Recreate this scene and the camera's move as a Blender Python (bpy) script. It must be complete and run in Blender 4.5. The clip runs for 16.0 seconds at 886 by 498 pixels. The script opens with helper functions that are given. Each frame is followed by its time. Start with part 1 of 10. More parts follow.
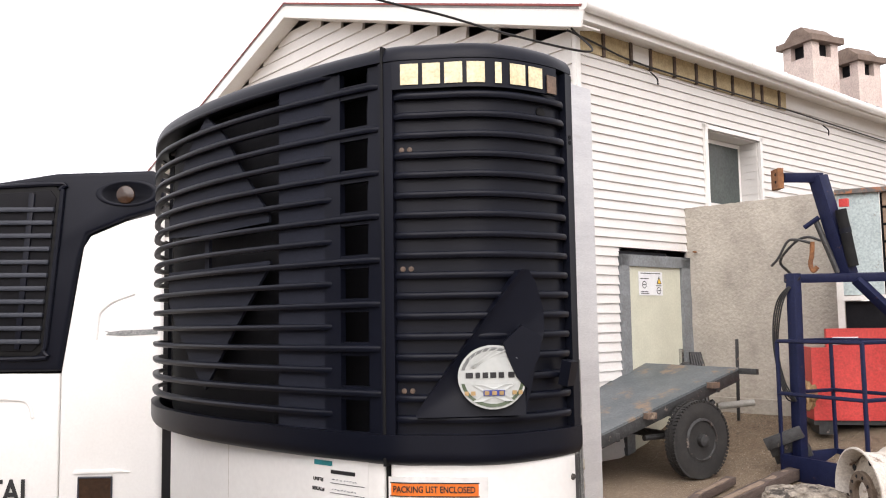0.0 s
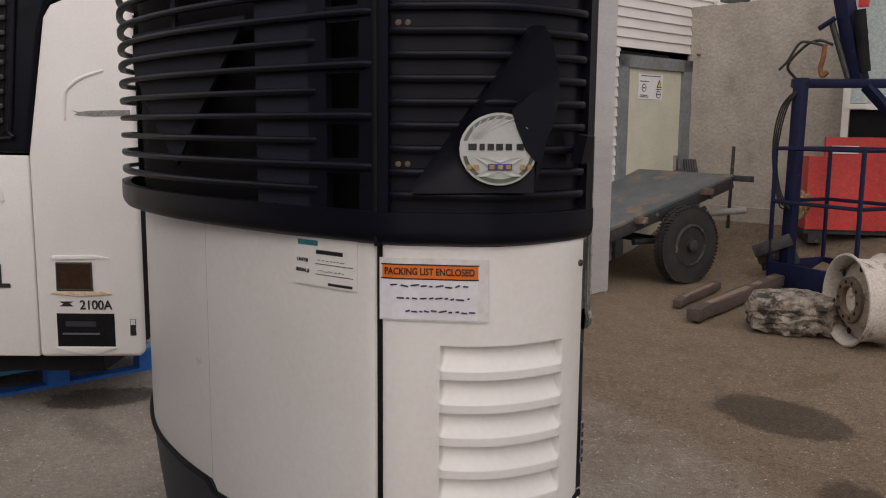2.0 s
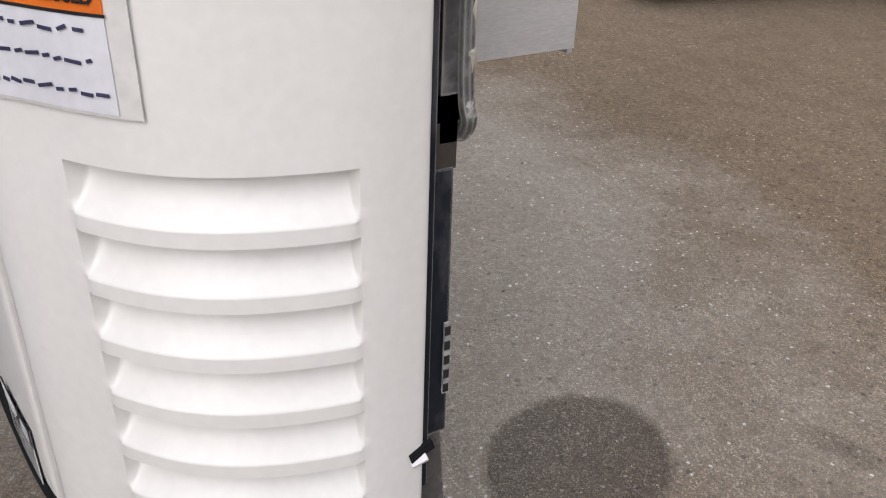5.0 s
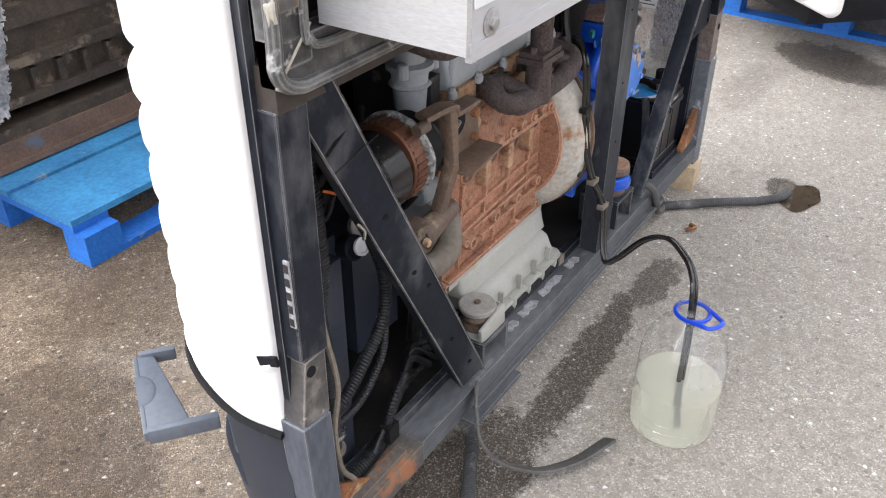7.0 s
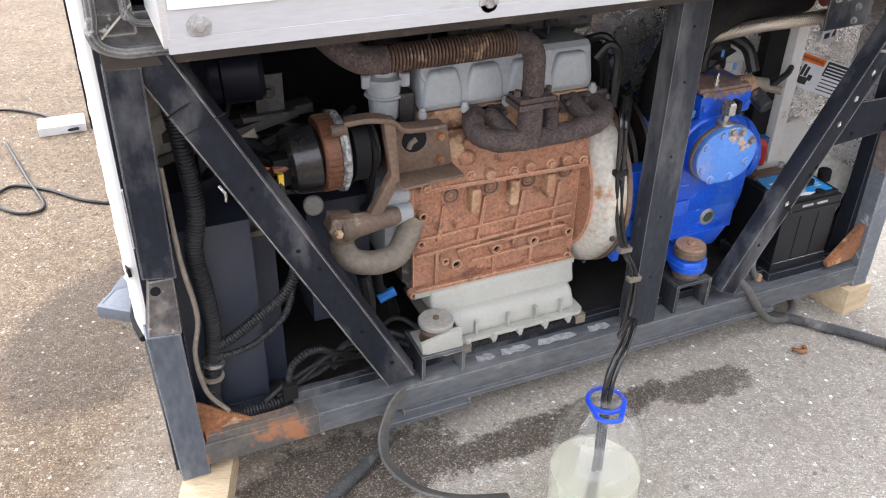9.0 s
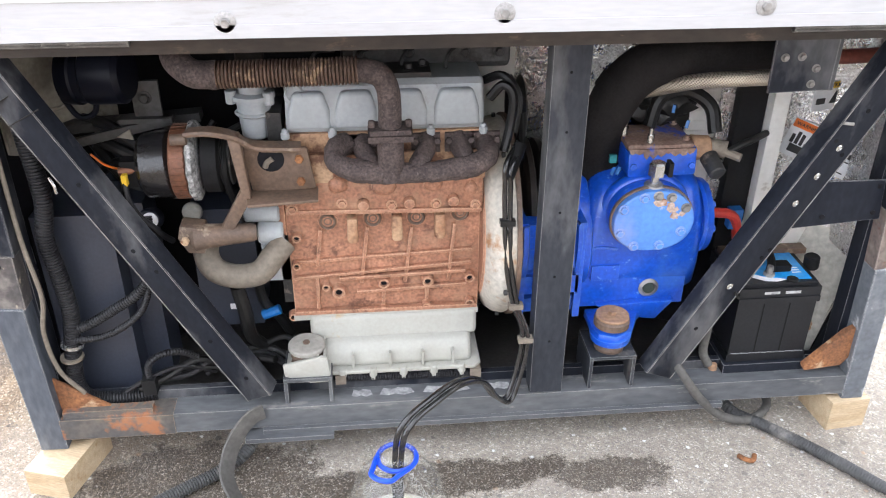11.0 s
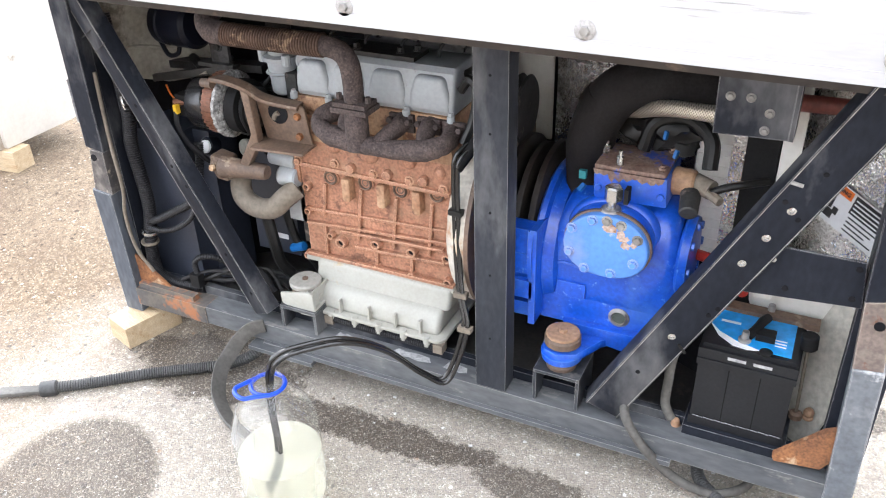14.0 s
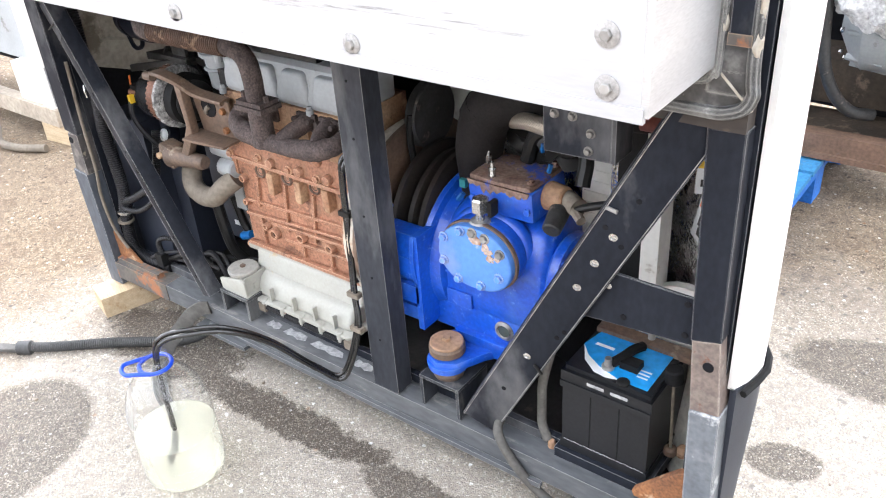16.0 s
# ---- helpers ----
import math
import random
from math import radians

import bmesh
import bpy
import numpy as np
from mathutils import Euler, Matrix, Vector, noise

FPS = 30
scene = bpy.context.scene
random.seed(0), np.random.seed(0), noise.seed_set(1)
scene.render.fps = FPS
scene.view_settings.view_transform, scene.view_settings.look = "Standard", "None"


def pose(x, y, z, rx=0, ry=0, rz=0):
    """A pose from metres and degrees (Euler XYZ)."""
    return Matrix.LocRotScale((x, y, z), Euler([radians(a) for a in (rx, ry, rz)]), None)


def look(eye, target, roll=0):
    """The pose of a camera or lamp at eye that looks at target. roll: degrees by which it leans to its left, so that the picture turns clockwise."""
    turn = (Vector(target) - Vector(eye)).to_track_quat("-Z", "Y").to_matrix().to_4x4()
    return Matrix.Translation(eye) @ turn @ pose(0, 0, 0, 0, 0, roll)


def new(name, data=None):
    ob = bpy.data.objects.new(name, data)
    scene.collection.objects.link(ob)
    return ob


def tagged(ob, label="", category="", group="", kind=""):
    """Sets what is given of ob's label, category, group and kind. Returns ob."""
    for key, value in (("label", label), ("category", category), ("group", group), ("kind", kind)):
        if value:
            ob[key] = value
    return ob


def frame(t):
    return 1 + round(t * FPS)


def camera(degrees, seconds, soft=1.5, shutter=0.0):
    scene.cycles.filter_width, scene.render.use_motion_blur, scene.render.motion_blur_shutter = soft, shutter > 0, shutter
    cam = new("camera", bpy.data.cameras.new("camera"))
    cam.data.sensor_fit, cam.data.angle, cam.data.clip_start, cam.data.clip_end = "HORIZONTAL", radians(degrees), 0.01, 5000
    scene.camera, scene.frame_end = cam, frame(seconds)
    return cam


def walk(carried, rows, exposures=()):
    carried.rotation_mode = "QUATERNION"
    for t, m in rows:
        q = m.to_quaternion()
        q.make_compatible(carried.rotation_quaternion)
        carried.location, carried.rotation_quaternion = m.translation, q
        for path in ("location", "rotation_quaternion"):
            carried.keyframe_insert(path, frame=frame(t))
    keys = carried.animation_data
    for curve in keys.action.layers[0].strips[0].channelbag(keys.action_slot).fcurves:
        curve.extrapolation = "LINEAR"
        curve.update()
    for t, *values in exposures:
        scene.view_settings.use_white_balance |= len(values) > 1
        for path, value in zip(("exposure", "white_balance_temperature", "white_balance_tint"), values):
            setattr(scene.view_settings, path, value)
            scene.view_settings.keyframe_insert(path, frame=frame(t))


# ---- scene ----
# camera and its walk
cam = camera(55.5, 16.0, soft=1.1)
PATH = [
    (0, (2.382, -1.939, 1.613), (0.968, -0.535, 1.784), -0.9),
    (0.5, (2.369, -1.903, 1.569), (0.946, -0.499, 1.629), -0.5),
    (1, (2.339, -1.86, 1.546), (0.92, -0.454, 1.434), -0.1),
    (1.5, (2.282, -1.813, 1.537), (0.871, -0.407, 1.353), 0.1),
    (2, (2.179, -1.776, 1.514), (0.793, -0.362, 1.233), 0.5),
    (2.5, (2.026, -1.71, 1.454), (0.73, -0.257, 0.992), 1.2),
    (3, (1.941, -1.556, 1.415), (0.676, -0.1, 0.884), 1.6),
    (3.5, (1.869, -1.31, 1.384), (0.621, 0.084, 0.677), 1.7),
    (4, (1.716, -1.097, 1.364), (0.489, 0.215, 0.484), 1.8),
    (4.2, (1.671, -0.991, 1.357), (0.448, 0.315, 0.464), 1.6),
    (6.3, (1.821, 0.381, 1.402), (0.249, -0.159, 0.291), 1.0),
    (6.5, (1.79, 0.48, 1.4), (0.267, -0.196, 0.293), 0.9),
    (7, (1.621, 0.686, 1.402), (0.231, -0.233, 0.296), 0.2),
    (7.5, (1.508, 0.981, 1.41), (0.33, -0.2, 0.308), -0.3),
    (8, (1.368, 1.23, 1.441), (0.389, -0.145, 0.369), 0.7),
    (8.5, (1.158, 1.297, 1.428), (0.354, -0.197, 0.369), 0.8),
    (8.7, (1.083, 1.323, 1.44), (0.322, -0.193, 0.38), 1.1),
    (10.8, (0.278, 1.481, 1.415), (0.071, -0.239, 0.416), -0.4),
    (11, (0.193, 1.498, 1.42), (0.028, -0.226, 0.419), 0.3),
    (11.5, (-0.015, 1.559, 1.431), (-0.017, -0.17, 0.425), 0.5),
    (12, (-0.147, 1.543, 1.439), (-0.033, -0.177, 0.426), -0.6),
    (12.5, (-0.288, 1.475, 1.442), (-0.067, -0.232, 0.424), -1.0),
    (13, (-0.441, 1.446, 1.443), (-0.018, -0.218, 0.416), -2.3),
    (13.5, (-0.654, 1.445, 1.454), (0.017, -0.132, 0.422), -1.7),
    (14, (-0.783, 1.41, 1.463), (-0.018, -0.121, 0.429), -1.9),
    (14.5, (-0.869, 1.308, 1.441), (-0.06, -0.202, 0.408), -1.6),
    (15, (-0.962, 1.218, 1.449), (-0.112, -0.261, 0.404), -1.9),
    (15.5, (-1.136, 1.149, 1.46), (-0.143, -0.238, 0.416), -4.0),
    (16, (-1.284, 1.091, 1.473), (-0.207, -0.231, 0.427), -4.4),
]
EXPOSURES = [(0.0, 0.50, 6600, 16), (0.5, 0.33, 6600, 16), (1.0, -0.42, 6900, 18), (1.5, -0.80, 6900, 19), (2.5, -0.82, 6900, 19), (3.0, -0.72, 6700, 18), (3.5, -0.70, 6600, 16), (4.2, -0.55, 6500, 15), (6.3, 0.85, 6200, 14), (7.0, 1.30, 6150, 13), (8.7, 1.62, 6100, 13), (10.8, 2.05, 6050, 12), (13.0, 2.25, 6050, 11), (16.0, 2.25, 6050, 11)]

walk(cam, [(t, look(eye, target, roll)) for t, eye, target, roll in PATH], EXPOSURES)

# ---------------------------------------------------------------- world and light
world = bpy.data.worlds.new("overcast_sky")
scene.world = world
world.use_nodes = True
wn = world.node_tree.nodes
wl = world.node_tree.links
sky = wn.new("ShaderNodeTexSky")
sky.sky_type = "NISHITA"
sky.sun_disc = False
sky.sun_elevation = radians(40)
sky.sun_rotation = radians(135)
sky.air_density, sky.dust_density = 1.0, 4.0
grey = wn.new("ShaderNodeHueSaturation")
grey.inputs["Saturation"].default_value = 0.12
cloud = wn.new("ShaderNodeMix")
cloud.data_type = "RGBA"
cloud.inputs[0].default_value = 0.62
cloud.inputs[7].default_value = (13.0, 13.1, 13.4, 1)
wl.new(sky.outputs[0], grey.inputs["Color"])
wl.new(grey.outputs[0], cloud.inputs[6])
wl.new(cloud.outputs[2], wn["Background"].inputs[0])
wn["Background"].inputs[1].default_value = 0.118

sun_data = bpy.data.lights.new("sun", "SUN")
sun_data.energy = 1.6
sun_data.angle = radians(60)
sun_data.color = (1.0, 0.96, 0.9)
sun = new("sun", sun_data)
sun.matrix_world = look((5.2, -5.2, 6.2), (0, 0, 0))


# ---------------------------------------------------------------- materials
def nodes_of(name):
    m = bpy.data.materials.new(name)
    m.use_nodes = True
    return m, m.node_tree.nodes, m.node_tree.links


def surf(name, c1, c2, rough=0.6, metal=0.0, scale=8.0, fine=120.0, bump=0.15, stain=None, stain_amount=0.5, stain_scale=3.0, rough2=None, coat=0.0, stretch=(1, 1, 1), fine_amount=0.12, vary=0.0, edge=None, edge_width=0.0024, spec=0.5, relief=0.004):
    """Two colours mixed by a broad noise, a fine grain, an optional stain with its own edge, and relief."""
    m, n, l = nodes_of(name)
    b = n["Principled BSDF"]
    tc = n.new("ShaderNodeTexCoord")
    mp = n.new("ShaderNodeMapping")
    mp.inputs["Scale"].default_value = stretch
    l.new(tc.outputs["Object"], mp.inputs["Vector"])
    n1 = n.new("ShaderNodeTexNoise")
    n1.inputs["Scale"].default_value, n1.inputs["Detail"].default_value, n1.inputs["Roughness"].default_value = scale, 6, 0.6
    n2 = n.new("ShaderNodeTexNoise")
    n2.inputs["Scale"].default_value, n2.inputs["Detail"].default_value = fine, 3
    l.new(mp.outputs[0], n1.inputs["Vector"])
    l.new(mp.outputs[0], n2.inputs["Vector"])
    r1 = n.new("ShaderNodeMapRange")
    r1.inputs[1].default_value, r1.inputs[2].default_value = 0.35, 0.65
    l.new(n1.outputs["Fac"], r1.inputs[0])
    mix = n.new("ShaderNodeMix")
    mix.data_type = "RGBA"
    mix.inputs[6].default_value, mix.inputs[7].default_value = (*c1, 1), (*c2, 1)
    l.new(r1.outputs[0], mix.inputs[0])
    last = mix.outputs[2]
    # fine grain
    r2 = n.new("ShaderNodeMapRange")
    r2.inputs[1].default_value, r2.inputs[2].default_value = 0.3, 0.7
    r2.inputs[3].default_value, r2.inputs[4].default_value = 1 - fine_amount * 2, 1 + fine_amount
    l.new(n2.outputs["Fac"], r2.inputs[0])
    mul = n.new("ShaderNodeVectorMath")
    mul.operation = "SCALE"
    l.new(last, mul.inputs[0])
    l.new(r2.outputs[0], mul.inputs["Scale"])
    last = mul.outputs[0]
    if vary:
        oi = n.new("ShaderNodeObjectInfo")
        rv = n.new("ShaderNodeMapRange")
        rv.inputs[3].default_value, rv.inputs[4].default_value = 1 - vary, 1 + vary
        l.new(oi.outputs["Random"], rv.inputs[0])
        mv = n.new("ShaderNodeVectorMath")
        mv.operation = "SCALE"
        l.new(last, mv.inputs[0])
        l.new(rv.outputs[0], mv.inputs["Scale"])
        last = mv.outputs[0]
    b.inputs["Roughness"].default_value = rough
    b.inputs["Metallic"].default_value = metal
    b.inputs["Specular IOR Level"].default_value = spec
    if coat:
        b.inputs["Coat Weight"].default_value = coat
        b.inputs["Coat Roughness"].default_value = 0.15
    if stain:
        n3 = n.new("ShaderNodeTexNoise")
        n3.inputs["Scale"].default_value, n3.inputs["Detail"].default_value, n3.inputs["Roughness"].default_value = stain_scale, 9, 0.68
        l.new(mp.outputs[0], n3.inputs["Vector"])
        r3 = n.new("ShaderNodeMapRange")
        limit = 0.72 - 0.42 * stain_amount
        r3.inputs[1].default_value, r3.inputs[2].default_value = limit, limit + 0.07
        l.new(n3.outputs["Fac"], r3.inputs[0])
        m3 = n.new("ShaderNodeMix")
        m3.data_type = "RGBA"
        l.new(r3.outputs[0], m3.inputs[0])
        l.new(last, m3.inputs[6])
        m3.inputs[7].default_value = (*stain, 1)
        last = m3.outputs[2]
        if rough2 is not None:
            r4 = n.new("ShaderNodeMapRange")
            r4.inputs[3].default_value, r4.inputs[4].default_value = rough, rough2
            l.new(r3.outputs[0], r4.inputs[0])
            l.new(r4.outputs[0], b.inputs["Roughness"])
        if metal:
            r5 = n.new("ShaderNodeMapRange")
            r5.inputs[3].default_value, r5.inputs[4].default_value = metal, 0.0
            l.new(r3.outputs[0], r5.inputs[0])
            l.new(r5.outputs[0], b.inputs["Metallic"])
    if edge:
        # paint rubbed off along the arrises, broken up by the grain
        bv = n.new("ShaderNodeBevel")
        bv.samples = 4
        bv.inputs["Radius"].default_value = edge_width
        ge = n.new("ShaderNodeNewGeometry")
        dt = n.new("ShaderNodeVectorMath")
        dt.operation = "DOT_PRODUCT"
        l.new(bv.outputs[0], dt.inputs[0])
        l.new(ge.outputs["Normal"], dt.inputs[1])
        worn = n.new("ShaderNodeMath")
        worn.operation = "MULTIPLY_ADD"
        worn.inputs[1].default_value = -0.16
        l.new(n1.outputs["Fac"], worn.inputs[0])
        l.new(dt.outputs["Value"], worn.inputs[2])
        r6 = n.new("ShaderNodeMapRange")
        r6.inputs[1].default_value, r6.inputs[2].default_value = 0.915, 0.865
        r6.inputs[4].default_value = 0.65
        l.new(worn.outputs[0], r6.inputs[0])
        m6 = n.new("ShaderNodeMix")
        m6.data_type = "RGBA"
        l.new(r6.outputs[0], m6.inputs[0])
        l.new(last, m6.inputs[6])
        m6.inputs[7].default_value = (*edge, 1)
        last = m6.outputs[2]
    l.new(last, b.inputs["Base Color"])
    if bump:
        add = n.new("ShaderNodeMath")
        add.operation = "MULTIPLY_ADD"
        add.inputs[1].default_value = 0.5
        l.new(n2.outputs["Fac"], add.inputs[0])
        l.new(n1.outputs["Fac"], add.inputs[2])
        bp = n.new("ShaderNodeBump")
        bp.inputs["Strength"].default_value = bump
        bp.inputs["Distance"].default_value = relief
        l.new(add.outputs[0], bp.inputs["Height"])
        l.new(bp.outputs[0], b.inputs["Normal"])
    return m


WHITE = surf("white_gelcoat", (0.79, 0.785, 0.765), (0.755, 0.745, 0.72), rough=0.38, scale=2.5, fine=60, bump=0.02, fine_amount=0.015, stain=(0.60, 0.57, 0.51), stain_amount=0.12, stain_scale=5, coat=0.15)
OLDWHITE = surf("weathered_white_panel", (0.72, 0.71, 0.68), (0.62, 0.60, 0.55), rough=0.5, scale=3, fine=70, bump=0.04, fine_amount=0.03, stain=(0.32, 0.28, 0.22), stain_amount=0.2, stain_scale=6)
BLACKPLASTIC = surf("black_moulded_plastic", (0.0040, 0.0050, 0.0100), (0.0060, 0.0071, 0.0132), spec=0.17, rough=0.40, scale=3, fine=300, bump=0.05, fine_amount=0.08)
DARKPLASTIC = surf("dark_grey_plastic", (0.027, 0.031, 0.042), (0.040, 0.045, 0.058), spec=0.3, rough=0.5, scale=3, fine=220, bump=0.06, fine_amount=0.06, stain=(0.11, 0.11, 0.11), stain_amount=0.13, stain_scale=14)
GREYHANDLE = surf("grey_plastic", (0.10, 0.115, 0.14), (0.13, 0.145, 0.17), rough=0.55, scale=6, fine=90, bump=0.05, fine_amount=0.05)
GROOVE = surf("black_rubber", (0.006, 0.006, 0.007), (0.011, 0.011, 0.011), spec=0.2, rough=0.7, scale=10, fine=150, bump=0.05)
SHROUD = surf("matt_black_shroud", (0.0125, 0.0148, 0.025), (0.0165, 0.0188, 0.030), spec=0.2, rough=0.7, scale=4, fine=200, bump=0.04)
# near-black: shade of holes, openings and insides put into the colour
INSIDE = surf("near_black_inner_shade", (0.006, 0.006, 0.008), (0.011, 0.011, 0.013), spec=0.15, rough=0.75, scale=6, fine=90, bump=0.1, stain=(0.04, 0.035, 0.03), stain_amount=0.2)
OILYFLOOR = surf("oily_dirty_floor_sheet", (0.020, 0.019, 0.019), (0.045, 0.042, 0.038), rough=0.32, scale=9, fine=110, bump=0.3, fine_amount=0.15, stain=(0.10, 0.088, 0.072), stain_amount=0.26, stain_scale=13, rough2=0.8)
FRAMEPAINT = surf("dark_frame_paint", spec=0.10, c1=(0.0125, 0.0145, 0.0205), c2=(0.021, 0.0235, 0.031), rough=0.5, scale=5, fine=90, bump=0.08, fine_amount=0.1, stain=(0.10, 0.10, 0.105), stain_amount=0.09, stain_scale=16, stretch=(1, 1, 0.5), rough2=0.55, edge=(0.30, 0.30, 0.30))
FRAMEWORN = surf("scuffed_grey_frame_paint", (0.078, 0.083, 0.091), (0.142, 0.146, 0.150), spec=0.2, rough=0.52, scale=4, fine=70, bump=0.1, fine_amount=0.12, stain=(0.20, 0.195, 0.185), stain_amount=0.30, stain_scale=18, stretch=(0.35, 1, 1), rough2=0.5, edge=(0.40, 0.39, 0.37))
FOOTPAINT = surf("pale_blue_grey_worn_paint", (0.10, 0.112, 0.128), (0.155, 0.167, 0.18), rough=0.5, scale=7, fine=90, bump=0.12, stain=(0.40, 0.41, 0.42), stain_amount=0.34, stain_scale=14, edge=(0.5, 0.5, 0.5))
JOINTPLATE = surf("pinkish_primer_and_rust", (0.19, 0.15, 0.13), (0.10, 0.078, 0.068), rough=0.7, scale=22, fine=120, bump=0.3, stain=(0.13, 0.06, 0.035), stain_amount=0.32, stain_scale=26, edge=(0.46, 0.40, 0.34))
FOOTBLUE = surf("dark_blue_post_paint_with_pale_scrapes", (0.070, 0.080, 0.098), (0.115, 0.125, 0.142), rough=0.5, scale=6, fine=90, bump=0.12, stain=(0.36, 0.35, 0.34), stain_amount=0.22, stain_scale=12, stretch=(1, 1, 0.35), edge=(0.45, 0.44, 0.42), spec=0.25)
JOINTDARK = surf("dark_plate_with_bare_scabs", (0.045, 0.043, 0.045), (0.09, 0.08, 0.075), rough=0.6, scale=12, fine=120, bump=0.4, stain=(0.40, 0.34, 0.26), stain_amount=0.30, stain_scale=30, edge=(0.46, 0.42, 0.38))
PANGREY = surf("chalky_grey_cap", (0.33, 0.32, 0.29), (0.25, 0.24, 0.215), rough=0.6, scale=10, fine=110, bump=0.15, fine_amount=0.08)
FRAMERUST = surf("rusting_frame_paint", (0.06, 0.062, 0.066), (0.13, 0.11, 0.09), rough=0.6, scale=6, fine=90, bump=0.3, stain=(0.29, 0.12, 0.055), stain_amount=0.47, stain_scale=9, rough2=0.85, edge=(0.36, 0.26, 0.18))
RUST = surf("rust", (0.30, 0.13, 0.05), (0.15, 0.065, 0.03), rough=0.9, scale=14, fine=160, bump=0.5, fine_amount=0.2, stain=(0.42, 0.30, 0.19), stain_amount=0.25, stain_scale=10)
BLOCKRUST = surf("rust_brown_cast_iron", (0.41, 0.205, 0.125), (0.235, 0.105, 0.062), rough=0.58, scale=13, fine=150, bump=0.45, fine_amount=0.20, stain=(0.125, 0.058, 0.036), stain_amount=0.37, stain_scale=17, edge=(0.66, 0.42, 0.27), edge_width=0.0035)
HEADRUST = surf("cream_and_rust_head_casting", (0.46, 0.31, 0.19), (0.26, 0.125, 0.065), rough=0.65, scale=9, fine=130, bump=0.35, fine_amount=0.15, stain=(0.12, 0.055, 0.03), stain_amount=0.42, stain_scale=11)
CORRODED = surf("white_corroded_alloy", (0.46, 0.46, 0.45), (0.10, 0.10, 0.10), rough=0.7, scale=55, fine=170, bump=0.8, fine_amount=0.25, stain=(0.05, 0.045, 0.04), stain_amount=0.35, stain_scale=60)
BRACKETRUST = surf("brown_grimy_steel", (0.17, 0.11, 0.075), (0.10, 0.07, 0.052), rough=0.6, scale=10, fine=130, bump=0.25, stain=(0.29, 0.23, 0.17), stain_amount=0.3, stain_scale=9)
MANIFOLD = surf("scaled_dark_exhaust_iron", (0.090, 0.066, 0.060), (0.050, 0.036, 0.034), rough=0.8, scale=26, fine=190, bump=0.7, fine_amount=0.3, stain=(0.105, 0.084, 0.078), stain_amount=0.32, stain_scale=130)
SOOTYGREY = surf("sooty_grey_casting", (0.075, 0.076, 0.075), (0.045, 0.043, 0.040), rough=0.6, scale=9, fine=110, bump=0.15, stain=(0.022, 0.020, 0.018), stain_amount=0.4, stain_scale=7)
FLEXPIPE = surf("rusty_corrugated_steel", (0.125, 0.078, 0.058), (0.072, 0.044, 0.034), rough=0.6, metal=0.4, scale=12, fine=120, bump=0.2, stain=(0.28, 0.19, 0.12), stain_amount=0.3, stain_scale=20)
ALLOY = surf("grey_painted_alloy", (0.36, 0.385, 0.40), (0.30, 0.32, 0.33), rough=0.45, scale=5, fine=110, bump=0.05, fine_amount=0.04, stain=(0.17, 0.165, 0.155), stain_amount=0.22, stain_scale=9)
PANPAINT = surf("pale_grey_sump_paint", (0.36, 0.36, 0.325), (0.31, 0.305, 0.265), rough=0.5, scale=5, fine=140, bump=0.05, fine_amount=0.03, stain=(0.36, 0.27, 0.15), stain_amount=0.24, stain_scale=6)
BELLPAINT = surf("cream_housing_with_rust", (0.52, 0.50, 0.45), (0.44, 0.40, 0.33), rough=0.55, scale=6, fine=90, bump=0.15, stain=(0.29, 0.145, 0.06), stain_amount=0.42, stain_scale=4.5)
BLUE = surf("blue_compressor_paint", (0.010, 0.088, 0.56), (0.009, 0.068, 0.45), rough=0.34, scale=9, fine=110, bump=0.25, fine_amount=0.1, stain=(0.12, 0.24, 0.62), stain_amount=0.26, stain_scale=60, coat=0.3, edge=(0.10, 0.24, 0.62), edge_width=0.002)
BLUELID = surf("worn_pale_blue_paint", (0.10, 0.26, 0.66), (0.075, 0.20, 0.58), rough=0.4, scale=6, fine=90, bump=0.1, fine_amount=0.06, stain=(0.40, 0.42, 0.50), stain_amount=0.14, stain_scale=20, edge=(0.5, 0.47, 0.45), edge_width=0.002)
BLUERUST = surf("blue_paint_rusted_through", (0.15, 0.085, 0.062), (0.25, 0.18, 0.145), rough=0.7, scale=26, fine=140, bump=0.4, fine_amount=0.2, stain=(0.03, 0.07, 0.36), stain_amount=0.38, stain_scale=16)
STEEL = surf("zinc_plated_steel", (0.60, 0.60, 0.59), (0.46, 0.46, 0.45), rough=0.25, metal=0.9, scale=20, fine=200, bump=0.1, stain=(0.3, 0.25, 0.2), stain_amount=0.2, stain_scale=30)
DARKSTEEL = surf("dark_grimy_steel", (0.06, 0.06, 0.06), (0.03, 0.03, 0.03), rough=0.55, metal=0.4, scale=12, fine=120, bump=0.2, stain=(0.16, 0.13, 0.11), stain_amount=0.3, stain_scale=12)
RUSTTAN = surf("tan_rusty_rubber", (0.36, 0.22, 0.13), (0.25, 0.15, 0.09), rough=0.7, scale=20, fine=120, bump=0.3, stain=(0.16, 0.08, 0.045), stain_amount=0.3, stain_scale=30)
TANKNAVY = surf("dark_navy_tank_plastic", (0.023, 0.028, 0.043), (0.034, 0.040, 0.056), rough=0.42, scale=4, fine=160, bump=0.08, fine_amount=0.08, stain=(0.06, 0.065, 0.075), stain_amount=0.18, stain_scale=6)
ALTCASE = surf("alternator_black_case", (0.010, 0.010, 0.012), (0.02, 0.019, 0.018), rough=0.22, scale=20, fine=120, bump=0.1)
ALTALLOY = surf("bare_cast_alloy", (0.42, 0.41, 0.39), (0.14, 0.135, 0.13), rough=0.5, metal=0.5, scale=35, fine=140, bump=0.5)
